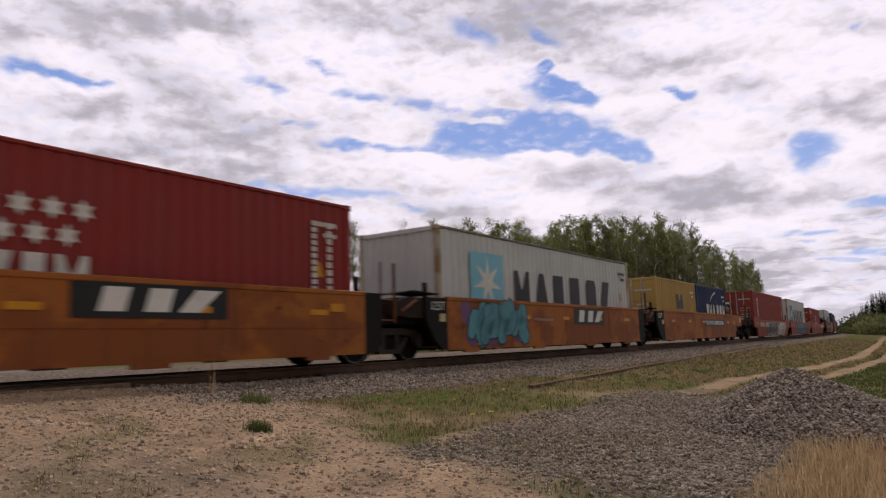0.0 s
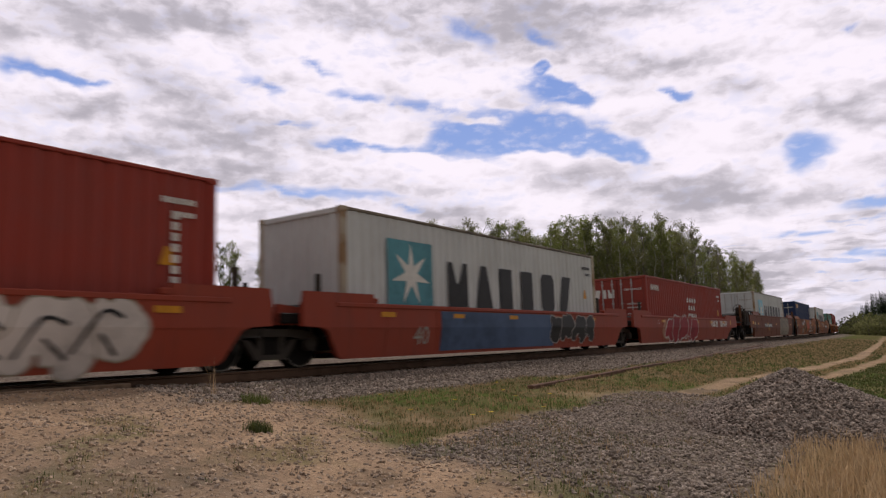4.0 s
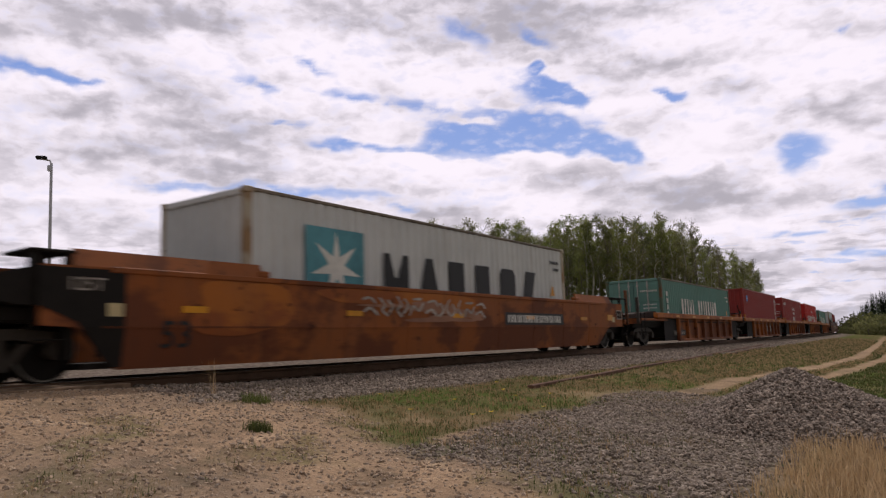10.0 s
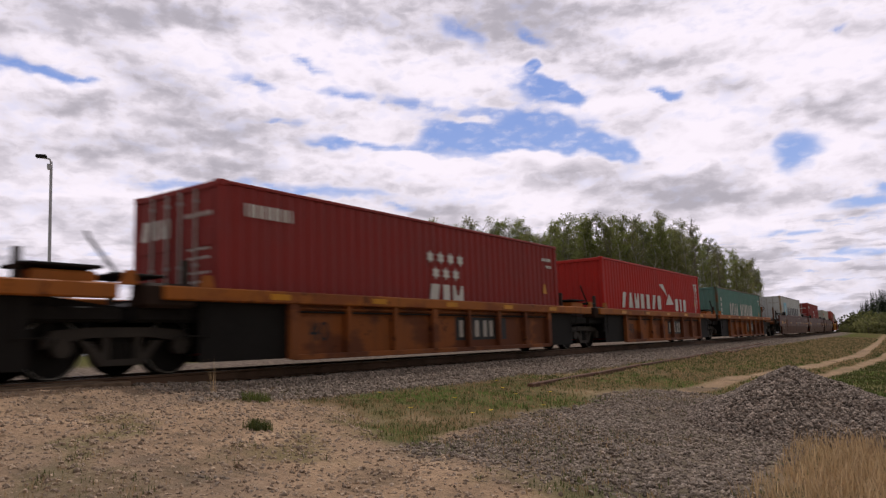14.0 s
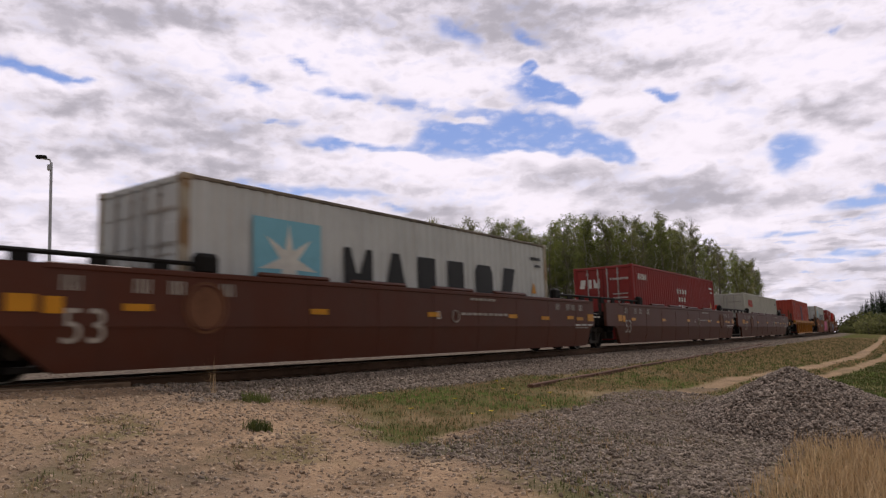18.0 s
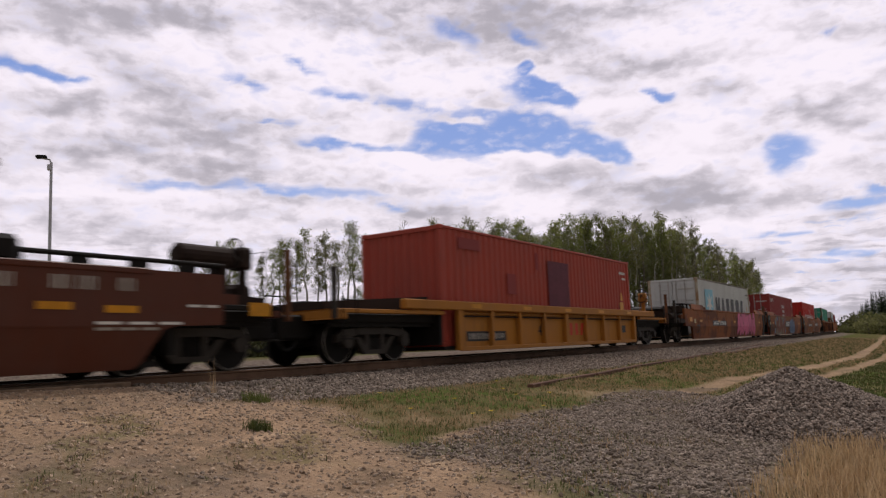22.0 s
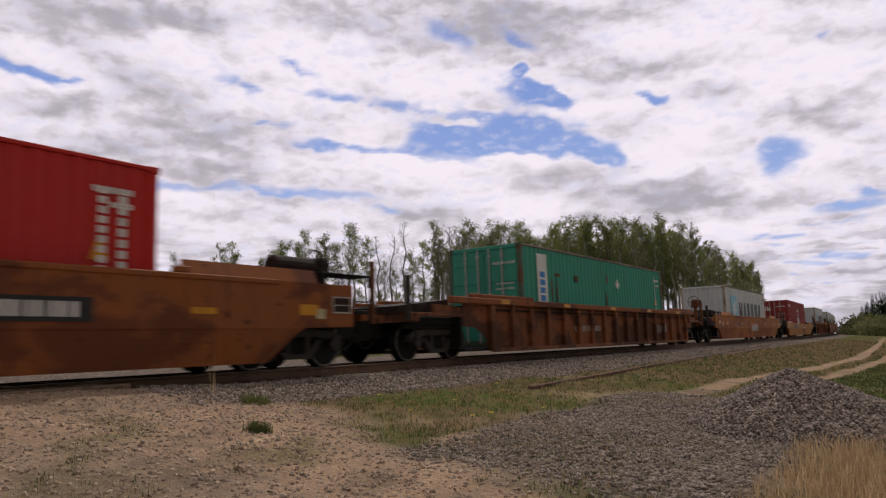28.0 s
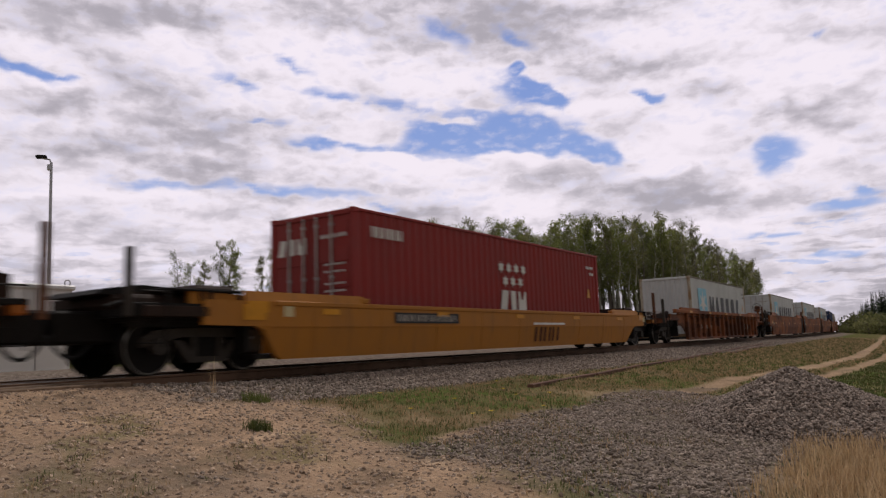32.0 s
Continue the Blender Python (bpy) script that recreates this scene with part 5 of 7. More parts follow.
def load(kind):
    """One box of the given kind: the thing, its length."""
    if kind == "maroon_stars":
        b = container(FORTY, HC, BOX_RED, "blind", "maroon corrugated container with white stars in a well car")
        decor_seven_stars(b, HC, 0.23, True, False)
        column(b, 5.2, 1.15, 2.5, 11, WHITE_INK)
        column(b, 5.6, 1.15, 2.5, 9, WHITE_INK)
    elif kind in ("pale_star", "pale_star_teal", "pale_star_blind"):
        b = container(FORTY, HC, BOX_WHITE, "doors" if kind == "pale_star" else "blind", "pale grey container with blue star emblem and rust-stained corners", RUSTY_TRIM)
        decor_star_square(b, HC, SKY_INK if kind != "pale_star_teal" else TAG_AQUA)
    elif kind == "ochre20":
        b = container(6.058, STD, BOX_YELLOW, "doors", "short ochre yellow container beside a navy one")
        word(b, blocks(-0.15, 0.85, 1.32, 1.97, "v", SIDE_Y - 0.004, 0.05), BLACK_INK, "black painted block shape")
    elif kind == "navy20":
        b = container(6.058, STD, BOX_BLUE, "blind", "short navy blue container with white word")
        decor_word(b, -1.28, 0.62, 0.98, 1.66, "ovt", WHITE_INK)
        decor_word(b, 0.79, 2.75, 0.98, 1.66, "oov", WHITE_INK)
        arc = Shape()
        for i in range(10):
            g, h = i / 10, (i + 1) / 10
            q = [(-0.59 + 1.29 * t, 1.79 + 0.55 * math.sin(t * 1.5)) for t in (g, h)]
            w = [0.02 + 0.10 * t for t in (g, h)]
            arc.poly([(q[0][0], SIDE_Y - 0.004, q[0][1] - w[0]), (q[1][0], SIDE_Y - 0.004, q[1][1] - w[1]), (q[1][0], SIDE_Y - 0.004, q[1][1]), (q[0][0], SIDE_Y - 0.004, q[0][1])])
        part("emblem", arc, WHITE_INK, b, "white swoosh")
    elif kind == "brick_column":
        b = container(FORTY, HC, BOX_BRICK, "doors", "brick red corrugated container with white upright letters")
        column(b, -4.88, 0.95, 2.5, 6, WHITE_INK, 0.24)
        column(b, 5.45, 0.95, 2.3, 8, WHITE_INK)
        part("door_placard", Shape().box(-FORTY / 2 - 0.034, -FORTY / 2 - 0.014, 0.2, 0.55, 1.7, 2.2), WHITE_INK, b, "white placard")
    elif kind in ("maroon_low", "maroon_doors"):
        H = STD if kind == "maroon_low" else HC
        b = container(FORTY, H, BOX_RED if kind == "maroon_doors" else BOX_BRICK, "doors", "dark red container with doors leading and white stars")
        decor_seven_stars(b, H)
    elif kind == "navy40":
        b = container(FORTY, HC, BOX_BLUE, "doors", "navy blue corrugated container with small yellow word")
        decor_word(b, -5.7, -4.13, HC - 0.58, HC - 0.24, "ofooo", YELLOW_INK)
        column(b, 5.3, 1.1, 2.5, 10, WHITE_INK)
        column(b, 5.6, 1.1, 2.5, 9, WHITE_INK)
    elif kind in ("teal_low", "teal_low_blind"):
        b = container(FORTY, STD, BOX_TEAL, "doors" if kind == "teal_low" else "blind", "grey teal container with tall white word", RUSTY_GREEN)
        decor_word(b, -3.38, -1.15, 0.92, 1.78, "okivt", WHITE_INK)
        decor_word(b, -0.53, 3.13, 0.92, 1.78, "okiffivo", WHITE_INK)
        column(b, -5.5, 0.95, 2.1, 4, WHITE_INK, 0.2)
    elif kind == "maroon_disc":
        b = container(FORTY, HC, BOX_RED, "blind", "maroon corrugated container with a round blue decal")
        s = Shape()
        s.tube((-5.08, SIDE_Y - 0.005, 2.29), (-5.08, SIDE_Y, 2.29), 0.21, 28)
        part("decal", s, BLUE_INK, b, "round blue decal")
        word(b, bars(-5.22, -4.94, 2.27, 2.32, 4, SIDE_Y - 0.009, 0.2, False), WHITE_INK, "tiny white strokes", True)
        column(b, 5.35, 1.1, 2.6, 11, WHITE_INK)
        column(b, 5.65, 1.1, 2.6, 5, WHITE_INK)
    elif kind == "scarlet":
        b = container(FORTY, HC, BOX_SCARLET, "blind", "bright scarlet container with white word and sail emblem")
        decor_word(b, -4.5, 0.3, 1.15, 1.72, "ktvffko", WHITE_INK)
        decor_word(b, 2.1, 3.94, 1.12, 1.66, "oio", WHITE_INK)
        sail = Shape()
        sail.poly([(-0.06, SIDE_Y - 0.006, 2.2), (0.5, SIDE_Y - 0.006, 2.24), (1.05, SIDE_Y - 0.006, 1.7), (0.55, SIDE_Y - 0.006, 1.95)])
        sail.poly([(0.7, SIDE_Y - 0.008, 1.36), (1.25, SIDE_Y - 0.008, 1.85), (1.84, SIDE_Y - 0.008, 1.4)])
        part("emblem", sail, WHITE_INK, b, "white sail emblem")
        column(b, 5.35, 1.1, 2.5, 10, WHITE_INK)
        column(b, 5.65, 1.3, 2.4, 7, WHITE_INK)
    elif kind == "cream_low":
        b = container(FORTY, STD, BOX_CREAM, "doors", "off-white container with red word")
        decor_word(b, -5.0, -3.5, 1.74, 2.17, "ooof", RED_INK)
        word(b, end_bars(0.15, 0.95, STD - 0.95, STD - 0.68, 4, -FORTY / 2 + 0.004, 0.15), RED_INK, "red painted stroke")
    elif kind == "faded_patch":
        b = container(FORTY, HC, BOX_FADED, "blind", "faded rust red container with a purple repainted patch")
        part("paint_patch", Shape().box(-0.62, 0.82, SIDE_Y - 0.005, SIDE_Y - 0.001, 0.6, 2.44), PURPLE_INK, b, "purple repainted patch")
        part("paint_patch", Shape().box(-3.09, -2.61, SIDE_Y - 0.005, SIDE_Y - 0.001, 1.35, 1.9), BOX_RED, b, "dull brown patch")
        part("paint_patch", Shape().box(-1.40, -1.22, SIDE_Y - 0.005, SIDE_Y - 0.001, 2.1, 2.6), BOX_RED, b, "dark patch")
        part("paint_patch", Shape().box(-5.45, -4.45, SIDE_Y - 0.005, SIDE_Y - 0.001, 2.38, 2.66), BOX_RED, b, "dark patch")
        part("warning_plate", Shape().box(5.1, 5.45, SIDE_Y - 0.005, SIDE_Y - 0.001, 1.0, 1.35), YELLOW_INK, b, "yellow plate")
    else:
        b = container(FORTY, HC, BOX_GREEN, "doors", "sea green dented container with a white lettered strip", RUSTY_GREEN)
        part("white_strip", Shape().box(-5.24, -4.6, SIDE_Y - 0.005, SIDE_Y - 0.001, 1.22, 2.66), WHITE_INK, b, "white upright strip")
        column(b, -4.92, 1.27, 2.2, 4, BLUE_INK, 0.34)
        s = Shape()
        star(s, 1.1, 2.06, 0.2, SIDE_Y - 0.004, 4, 0.7)
        part("emblem", s, WHITE_INK, b, "small white diamond emblem")
        column(b, 5.3, 1.1, 2.6, 10, WHITE_INK, 0.07)
        for x, z, w, h in ((-3.9, 2.1, 0.2, 0.05), (-2.5, 2.06, 0.13, 0.12), (0.1, 2.2, 0.06, 0.2), (-4.3, 1.6, 0.05, 0.45), (-3.95, 1.5, 0.05, 0.4), (0.0, 1.4, 0.05, 0.3)):
            part("rust_stain", blob(x, z, w, h, int(x * 10) + 50, SIDE_Y - 0.003, 16), RUST, b, "rust stain")
    return b


LABELS = {
    "tank40": "orange-brown smooth-sided well car carrying a container",
    "red40": "red smooth-sided well car with graffiti carrying a container",
    "umber53": "red-brown smooth-sided long well car carrying a pale container",
    "brown53": "dull rust-orange long well car carrying a container",
    "orange53": "orange smooth-sided long well car carrying a container",
    "yellow53": "yellow smooth-sided well car carrying a container",
    "maroon53": "dark brown long well car carrying a container",
    "rib40": "rusty ribbed well car with orange top rail and container",
    "ribyellow": "yellow ochre ribbed well car carrying a red container",
    "rib53": "rusty brown ribbed long well car carrying a container",
}
MOVING = []
for i, (style, a, b, kl, kr, loads) in enumerate(TRAIN):
    mid = (a + b) / 2
    ends = [loads[0][0], loads[-1][0] + (6.058 if loads[-1][1].endswith("20") else FORTY)]
    car = well_unit(style, b - a, ends[0] - mid, ends[1] - mid, kl, kr, LABELS[style], i == 20)
    MOVING.append((car, a, b, Matrix.Identity(4)))
    c0, c1 = ends[0] - mid, ends[1] - mid
    # marks that single cars carry
    if i == 0:
        near(car, 0.82, 3.29, 0.84, 1.34, BLACK_INK, name="name_board", label="black board")
        word(car, blocks(1.05, 3.1, 0.93, 1.27, "iik", -SIDE - 0.02, 0.05, 0.1), WHITE_INK, "heavy white block shape")
        near(car, 5.6, 5.95, 1.0, 1.15, YELLOW_INK, name="reflector", label="amber reflector")
    elif i == 1:
        near(car, c0 + 6.78, c0 + 9.15, 0.8, 1.3, BLACK_INK, name="name_board", label="black board")
        word(car, blocks(c0 + 6.95, c0 + 9.0, 0.88, 1.24, "iik", -SIDE - 0.02, 0.05, 0.1), WHITE_INK, "heavy white block shape")
        for k, (q, z, rx, rz) in enumerate(((0.75, 1.05, 0.3, 0.26), (1.0, 0.6, 0.35, 0.3), (2.0, 0.75, 1.0, 0.48), (3.2, 0.7, 0.55, 0.4), (2.7, 1.15, 0.6, 0.18))):
            part("graffiti_cloud", blob(c0 + q, z, rx, rz, 30 + k, -SIDE - 0.008 - 0.0012 * k, 26, 0.35), TAG_VIOLET, car, "sprayed violet cloud")
        graffiti(car, c0 + 0.85, c0 + 3.55, 0.28, 1.34, BLACK_INK, TAG_AQUA, 3, width=0.68, fat=0.3, line=0.04)
        near(car, c0 + 3.6, c0 + 3.78, 0.86, 1.04, BLACK_INK, name="mark", label="small black mark")
        near(car, c0 + 4.1, c0 + 5.3, 0.9, 0.96, GREY_INK, 9, "small faded strokes")
    elif i == 2:
        near(car, c0 + 6.3, c0 + 10.4, 0.78, 1.1, BLACK_INK, name="number_board", label="black board")
        near(car, c0 + 6.5, c0 + 10.2, 0.84, 1.04, WHITE_INK, 10, "white number bars", -SIDE - 0.02)
    elif i == 3:
        near(car, c0 + 0.25, c0 + 1.6, 0.78, 1.08, WHITE_INK, 4, "white number bars")
        near(car, c0 + 2.2, c0 + 3.8, 0.76, 1.06, WHITE_INK, 6, "white number bars")
        graffiti(car, c0 + 3.3, c0 + 7.6, 0.16, 1.13, TAG_WHITE, BLACK_INK, 11, width=0.62, line=0.06, fat=0.26)
        part("graffiti_cloud", blob(c0 + 3.2, 0.45, 0.45, 0.26, 40, -SIDE - 0.01, 26, 0.4), TAG_BLUE, car, "sprayed slate cloud")
        graffiti(car, c0 + 7.5, c0 + 10.9, 0.16, 1.1, TAG_BEIGE, TAG_WHITE, 12, line=0.03, fat=0.3)
        graffiti(car, c0 + 7.7, c0 + 10.7, 0.3, 0.95, BLACK_INK, BLACK_INK, 13, -SIDE - 0.03, width=0.8, line=0.0, fat=0.035)
    elif i == 4:
        writing(car, "40", c0 + 1.9, -SIDE - 0.016, 0.36, 0.55, GREY_INK)
        near(car, c0 + 2.9, c0 + 8.6, 0.2, 1.08, TAG_BLUE, name="paint_patch", label="slate blue painted patch")
        graffiti(car, c0 + 8.4, c0 + 11.4, 0.3, 1.08, TAG_WHITE, BLACK_INK, 14, -SIDE - 0.022, line=0.02)
    elif i == 5:
        writing(car, "C", c0 + 0.33, -SIDE - 0.016, 0.88, 0.22, WHITE_INK)
        part("graffiti_cloud", blob(c0 + 1.35, 0.6, 0.42, 0.42, 44, -SIDE - 0.009, 26, 0.35), TAG_TAN, car, "sprayed tan cloud")
        graffiti(car, c0 + 1.5, c0 + 6.2, 0.17, 1.16, TAG_WHITE, TAG_RED, 15, width=0.9, line=0.06, fat=0.3)
        near(car, c0 + 8.8, c0 + 10.1, 0.76, 1.07, WHITE_INK, 4, "white number bars")
        near(car, c0 + 10.6, c0 + 12.15, 0.76, 1.07, WHITE_INK, 6, "white number bars")
    elif style in ("brown53", "umber53") and i in (6, 18, 20):
        near(car, c0 + 1.35, c0 + 4.35, 0.76, 1.02, BLACK_INK, name="number_board", label="dark number board")
        near(car, c0 + 1.5, c0 + 2.65, 0.8, 0.98, WHITE_INK, 4, "white number bars", -SIDE - 0.02)
        near(car, c0 + 2.85, c0 + 4.2, 0.8, 0.98, WHITE_INK, 6, "white number bars", -SIDE - 0.02)
        if i == 6:
            writing(car, "53", c0 - 1.8, -SIDE - 0.016, 0.5, 0.62, BLACK_INK)
            part("paint_patch", blob(c1 - 2.15, 0.84, 2.15, 0.66, 16, -SIDE - 0.012, 40, 0.05, 7.0), TAG_BEIGE, car, "dusty beige painted patch")
            graffiti(car, c1 - 4.1, c1 - 0.2, 0.24, 1.42, BLACK_INK, TAG_BEIGE, 16, width=0.85, line=0.06, fat=0.2)
            part("paint_patch", blob(c0 + 3.1, 0.68, 0.35, 0.14, 5, -SIDE - 0.012, 26, 0.4), YELLOW_OLD, car, "ochre paint smear")
        if i == 18:
            graffiti(car, c0 + 7.2, c0 + 11.9, 0.22, 1.5, BLACK_INK, TAG_PINK, 17, width=0.82, line=0.03, fat=0.33)
            near(car, c0 + 11.0, c0 + 11.9, 1.12, 1.24, TAG_RED, 4, "small crimson strokes", -SIDE - 0.03)
        if i == 20:
            near(car, c1 - 4.3, c1 - 1.1, 0.8, 1.12, BLACK_INK, name="number_board", label="black board")
            near(car, c1 - 4.15, c1 - 1.25, 0.86, 1.06, WHITE_INK, 10, "white number bars", -SIDE - 0.02)
            graffiti(car, c0 + 4.6, c0 + 8.6, 0.3, 1.3, GREY_INK, CAR_BROWN, 18, line=0.025)
    elif i == 7:
        # layers of old tags, half painted over
        part("graffiti_shape", Shape().slab([(c0 + 2.88, 1.49), (c0 + 3.0, 1.2), (c0 + 3.57, 1.16), (c0 + 3.6, 1.48)], -SIDE - 0.014, -SIDE - 0.01), TAG_WHITE, car, "faded pale spray")
        for k, (q, z, rx, rz, m) in enumerate(((1.9, 1.1, 0.6, 0.2, TAG_BEIGE), (2.5, 1.12, 0.4, 0.16, TAG_WHITE), (2.0, 0.5, 0.7, 0.2, TAG_BEIGE), (2.6, 0.42, 0.4, 0.14, TAG_TAN), (2.75, 0.8, 0.3, 0.2, STEEL_DARK), (2.95, 1.28, 0.16, 0.14, TAG_BLUE))):
            part("graffiti_cloud", blob(c0 + q, z, rx, rz, 60 + k, -SIDE - 0.012 - 0.001 * k, 26, 0.4), m, car, "faded spray patch")
        part("paint_patch", blob(c0 + 3.33, 0.8, 0.37, 0.36, 4, -SIDE - 0.03, 30, 0.05, 3.0), YELLOW_OLD, car, "rounded ochre patch")
        writing(car, "C", c0 + 3.2, -SIDE - 0.036, 0.74, 0.36, BLACK_INK)
        for pts in ([(3.65, 0.35), (4.3, 0.62), (4.25, 0.7), (3.7, 0.72)], [(3.75, 0.98), (4.1, 0.98), (3.95, 1.22)], [(4.4, 1.35), (4.62, 1.32), (4.95, 0.5), (4.8, 0.45)]):
            part("graffiti_shape", Shape().slab([(c0 + q, z) for q, z in pts], -SIDE - 0.016, -SIDE - 0.012), STEEL_DARK, car, "dark sprayed wedge")
        near(car, c0 + 5.0, c0 + 7.76, 0.44, 1.49, CAR_ORANGE, name="paint_patch", label="fresh orange patch", y=-SIDE - 0.02)
        word(car, blocks(c0 + 5.43, c0 + 7.3, 0.66, 1.23, "iiz", -SIDE - 0.026, 0.22), RED_INK, "sprayed red block shape")
        near(car, c0 + 7.8, c0 + 9.55, 0.66, 1.45, CAR_UMBER, name="paint_patch", label="dark brown patch", y=-SIDE - 0.014)
        for q0, q1, z in ((7.8, 9.55, 0.93), (7.8, 9.55, 0.68), (8.0, 9.2, 0.52)):
            near(car, c0 + q0, c0 + q1, z, z + 0.03, GREY_INK, name="paint_line", label="thin grey line", y=-SIDE - 0.02)
        near(car, c0 + 7.95, c0 + 9.35, 0.74, 0.9, GREY_INK, 6, "faded grey strokes", -SIDE - 0.02)
        graffiti(car, c0 + 7.85, c0 + 9.4, 1.04, 1.44, TAG_WHITE, TAG_WHITE, 19, -SIDE - 0.02, width=0.4, line=0.0, fat=0.07)
        graffiti(car, c0 + 6.9, c0 + 10.9, 0.34, 0.56, TAG_WHITE, TAG_WHITE, 22, -SIDE - 0.03, width=0.42, line=0.0, fat=0.06)
        part("paint_patch", blob(c0 + 10.9, 1.18, 1.0, 0.2, 9, -SIDE - 0.014, 30, 0.35), CAR_ORANGE, car, "bright orange patch")
    elif i == 8:
        near(car, c1 - 4.3, c1 - 0.85, 0.78, 1.1, BLACK_INK, name="number_board", label="black board")
        near(car, c1 - 4.15, c1 - 1.0, 0.84, 1.04, WHITE_INK, 10, "white number bars", -SIDE - 0.02)
        part("paint_patch", blob(c0 - 0.2, 1.02, 1.0, 0.4, 70, -SIDE - 0.01, 34, 0.2, 4.0), CAR_ORANGE, car, "bright orange patch")
        part("paint_patch", blob(c0 + 4.2, 1.32, 2.4, 0.17, 71, -SIDE - 0.01, 34, 0.3, 4.0), CAR_ORANGE, car, "bright orange patch")
        for k, (q, z, rx, rz) in enumerate(((3.6, 1.15, 0.8, 0.05), (5.2, 1.12, 1.2, 0.12), (5.4, 0.9, 1.0, 0.09), (6.6, 0.98, 0.5, 0.08))):
            part("paint_patch", blob(c0 + q, z, rx, rz, 80 + k, -SIDE - 0.012 - 0.001 * k, 34, 0.6), TAG_TAN, car, "peeling pale paint")
        graffiti(car, c0 + 2.6, c0 + 7.2, 0.92, 1.36, GREY_INK, GREY_INK, 23, width=0.5, line=0.0, fat=0.05)
    elif style in ("rib40", "ribyellow"):
        yy = -SIDE + 0.125
        writing(car, "40", c0 + 1.85 if style == "rib40" else c0 + 4.5, yy, 0.45, 0.5, BLACK_INK)
        if i in (10, 11, 12, 13):
            near(car, c0 + 6.55, c0 + 8.9, 0.38, 0.92, BLACK_INK, name="name_board", label="faded black board", y=yy)
            near(car, c0 + 6.7, c0 + 8.75, 0.45, 0.85, GREY_INK, 3, "faded white strokes", yy - 0.004)
        else:
            near(car, c0 + 0.78, c0 + 2.68, 0.36, 0.6, BLACK_INK, name="number_board", label="black board", y=yy)
            near(car, c0 + 0.9, c0 + 2.6, 0.41, 0.55, GREY_INK, 8, "faded number bars", yy - 0.004)
        if style == "ribyellow":
            word(car, blocks(c0 + 6.55, c0 + 7.75, 0.45, 0.82, "iik", yy - 0.004, 0.25), RED_INK, "faded red block shape")
            near(car, c0 + 11.0, c0 + 11.35, 0.5, 0.75, BLACK_INK, name="data_plate", label="small dark plate", y=yy)
    elif style == "maroon53":
        writing(car, "53", c0 - 1.95, -SIDE - 0.016, 0.5, 0.66, GREY_INK)
        for q in (-1.95, -0.95, -0.4, 0.5):
            near(car, c0 + q, c0 + q + 0.3, 1.18, 1.38, GREY_INK, 2, "small grey strokes")
        near(car, c0 - 2.6, c0 - 2.25, 0.9, 1.12, YELLOW_INK, name="reflector", label="amber patch")
        near(car, c0 - 2.16, c0 - 1.91, 0.88, 1.1, YELLOW_INK, name="placard", label="yellow placard")
        writing(car, "ACB"[i % 3], 1.0, -SIDE - 0.016, 0.88, 0.26, WHITE_INK)
        near(car, 2.0, 4.2, 0.98, 1.04, GREY_INK, 9, "small grey strokes", split=False)
        near(car, 2.4, 3.6, 1.34, 1.4, GREY_INK, 6, "small grey strokes", split=False)
        ex = c0 + 0.25 if i != 15 else c1
        part("round_emblem", Shape().tube((ex, -SIDE - 0.017, 1.0), (ex, -SIDE - 0.014, 1.0), 0.4, 28), FADED_BROWN, car, "faded round emblem")
        part("round_emblem_ring", Shape().ring((ex, -SIDE - 0.018, 1.0), True, 0.34, 0.018, 24), CAR_MAROON, car)
        for q, e in ((11.37, 11.84), (13.73, 14.2)):
            near(car, c0 + q, c0 + e, 0.9, 1.0, YELLOW_INK, name="reflector", label="amber reflector strip")
        near(car, (b - a) / 2 - 1.45, (b - a) / 2 - 1.0, 0.88, 1.1, YELLOW_INK, name="reflector", label="amber patch")
        for q in (12.3, 13.0, 13.35, 13.9):
            near(car, c0 + q, c0 + q + 0.28, 1.2, 1.38, GREY_INK, 2, "small grey strokes")
        near(car, c0 + 13.6, c0 + 15.0, 0.74, 0.78, WHITE_INK, 3, "small white strokes", split=False)
        near(car, c0 + 13.6, c0 + 14.6, 0.66, 0.70, GREY_INK, 3, "small grey strokes", split=False)
        near(car, c0 + 15.0, c0 + 15.6, 1.0, 1.04, WHITE_INK, 2, "small white strokes", split=False)
        part("round_emblem_ring", Shape().ring((1.75, -SIDE - 0.016, 0.95), True, 0.14, 0.012, 18), GREY_INK, car)
    elif i == 19:
        writing(car, "53", c0 - 1.76, -SIDE - 0.016, 0.48, 0.62, BLACK_INK)
        # a large old piece in beige and rose with blue bubbles, a dark tag beside it
        part("paint_patch", blob(c0 + 2.3, 0.8, 2.45, 0.66, 90, -SIDE - 0.01, 40, 0.08, 5.0), TAG_BEIGE, car, "dusty beige painted patch")
        graffiti(car, c0 + 0.2, c0 + 4.7, 0.2, 1.45, TAG_BEIGE, TAG_ROSE, 20, width=1.5, line=0.03, fat=0.16)
        for k, (q, z, rr, m) in enumerate(((-0.35, 1.05, 0.16, TAG_SKY), (-0.4, 0.4, 0.17, TAG_SKY), (-0.2, 0.72, 0.14, STEEL_DARK), (0.75, 1.28, 0.13, TAG_SKY), (0.95, 1.32, 0.12, STEEL_DARK), (3.6, 1.22, 0.13, STEEL_DARK), (3.75, 1.1, 0.12, TAG_SKY), (4.75, 0.4, 0.15, TAG_SKY), (4.75, 0.85, 0.13, STEEL_DARK), (4.7, 1.25, 0.12, TAG_SKY))):
            part("graffiti_shape", blob(c0 + q, z, rr, rr * 1.2, 95 + k, -SIDE - 0.03 - 0.001 * k, 22, 0.12), m, car, "sprayed bubble")
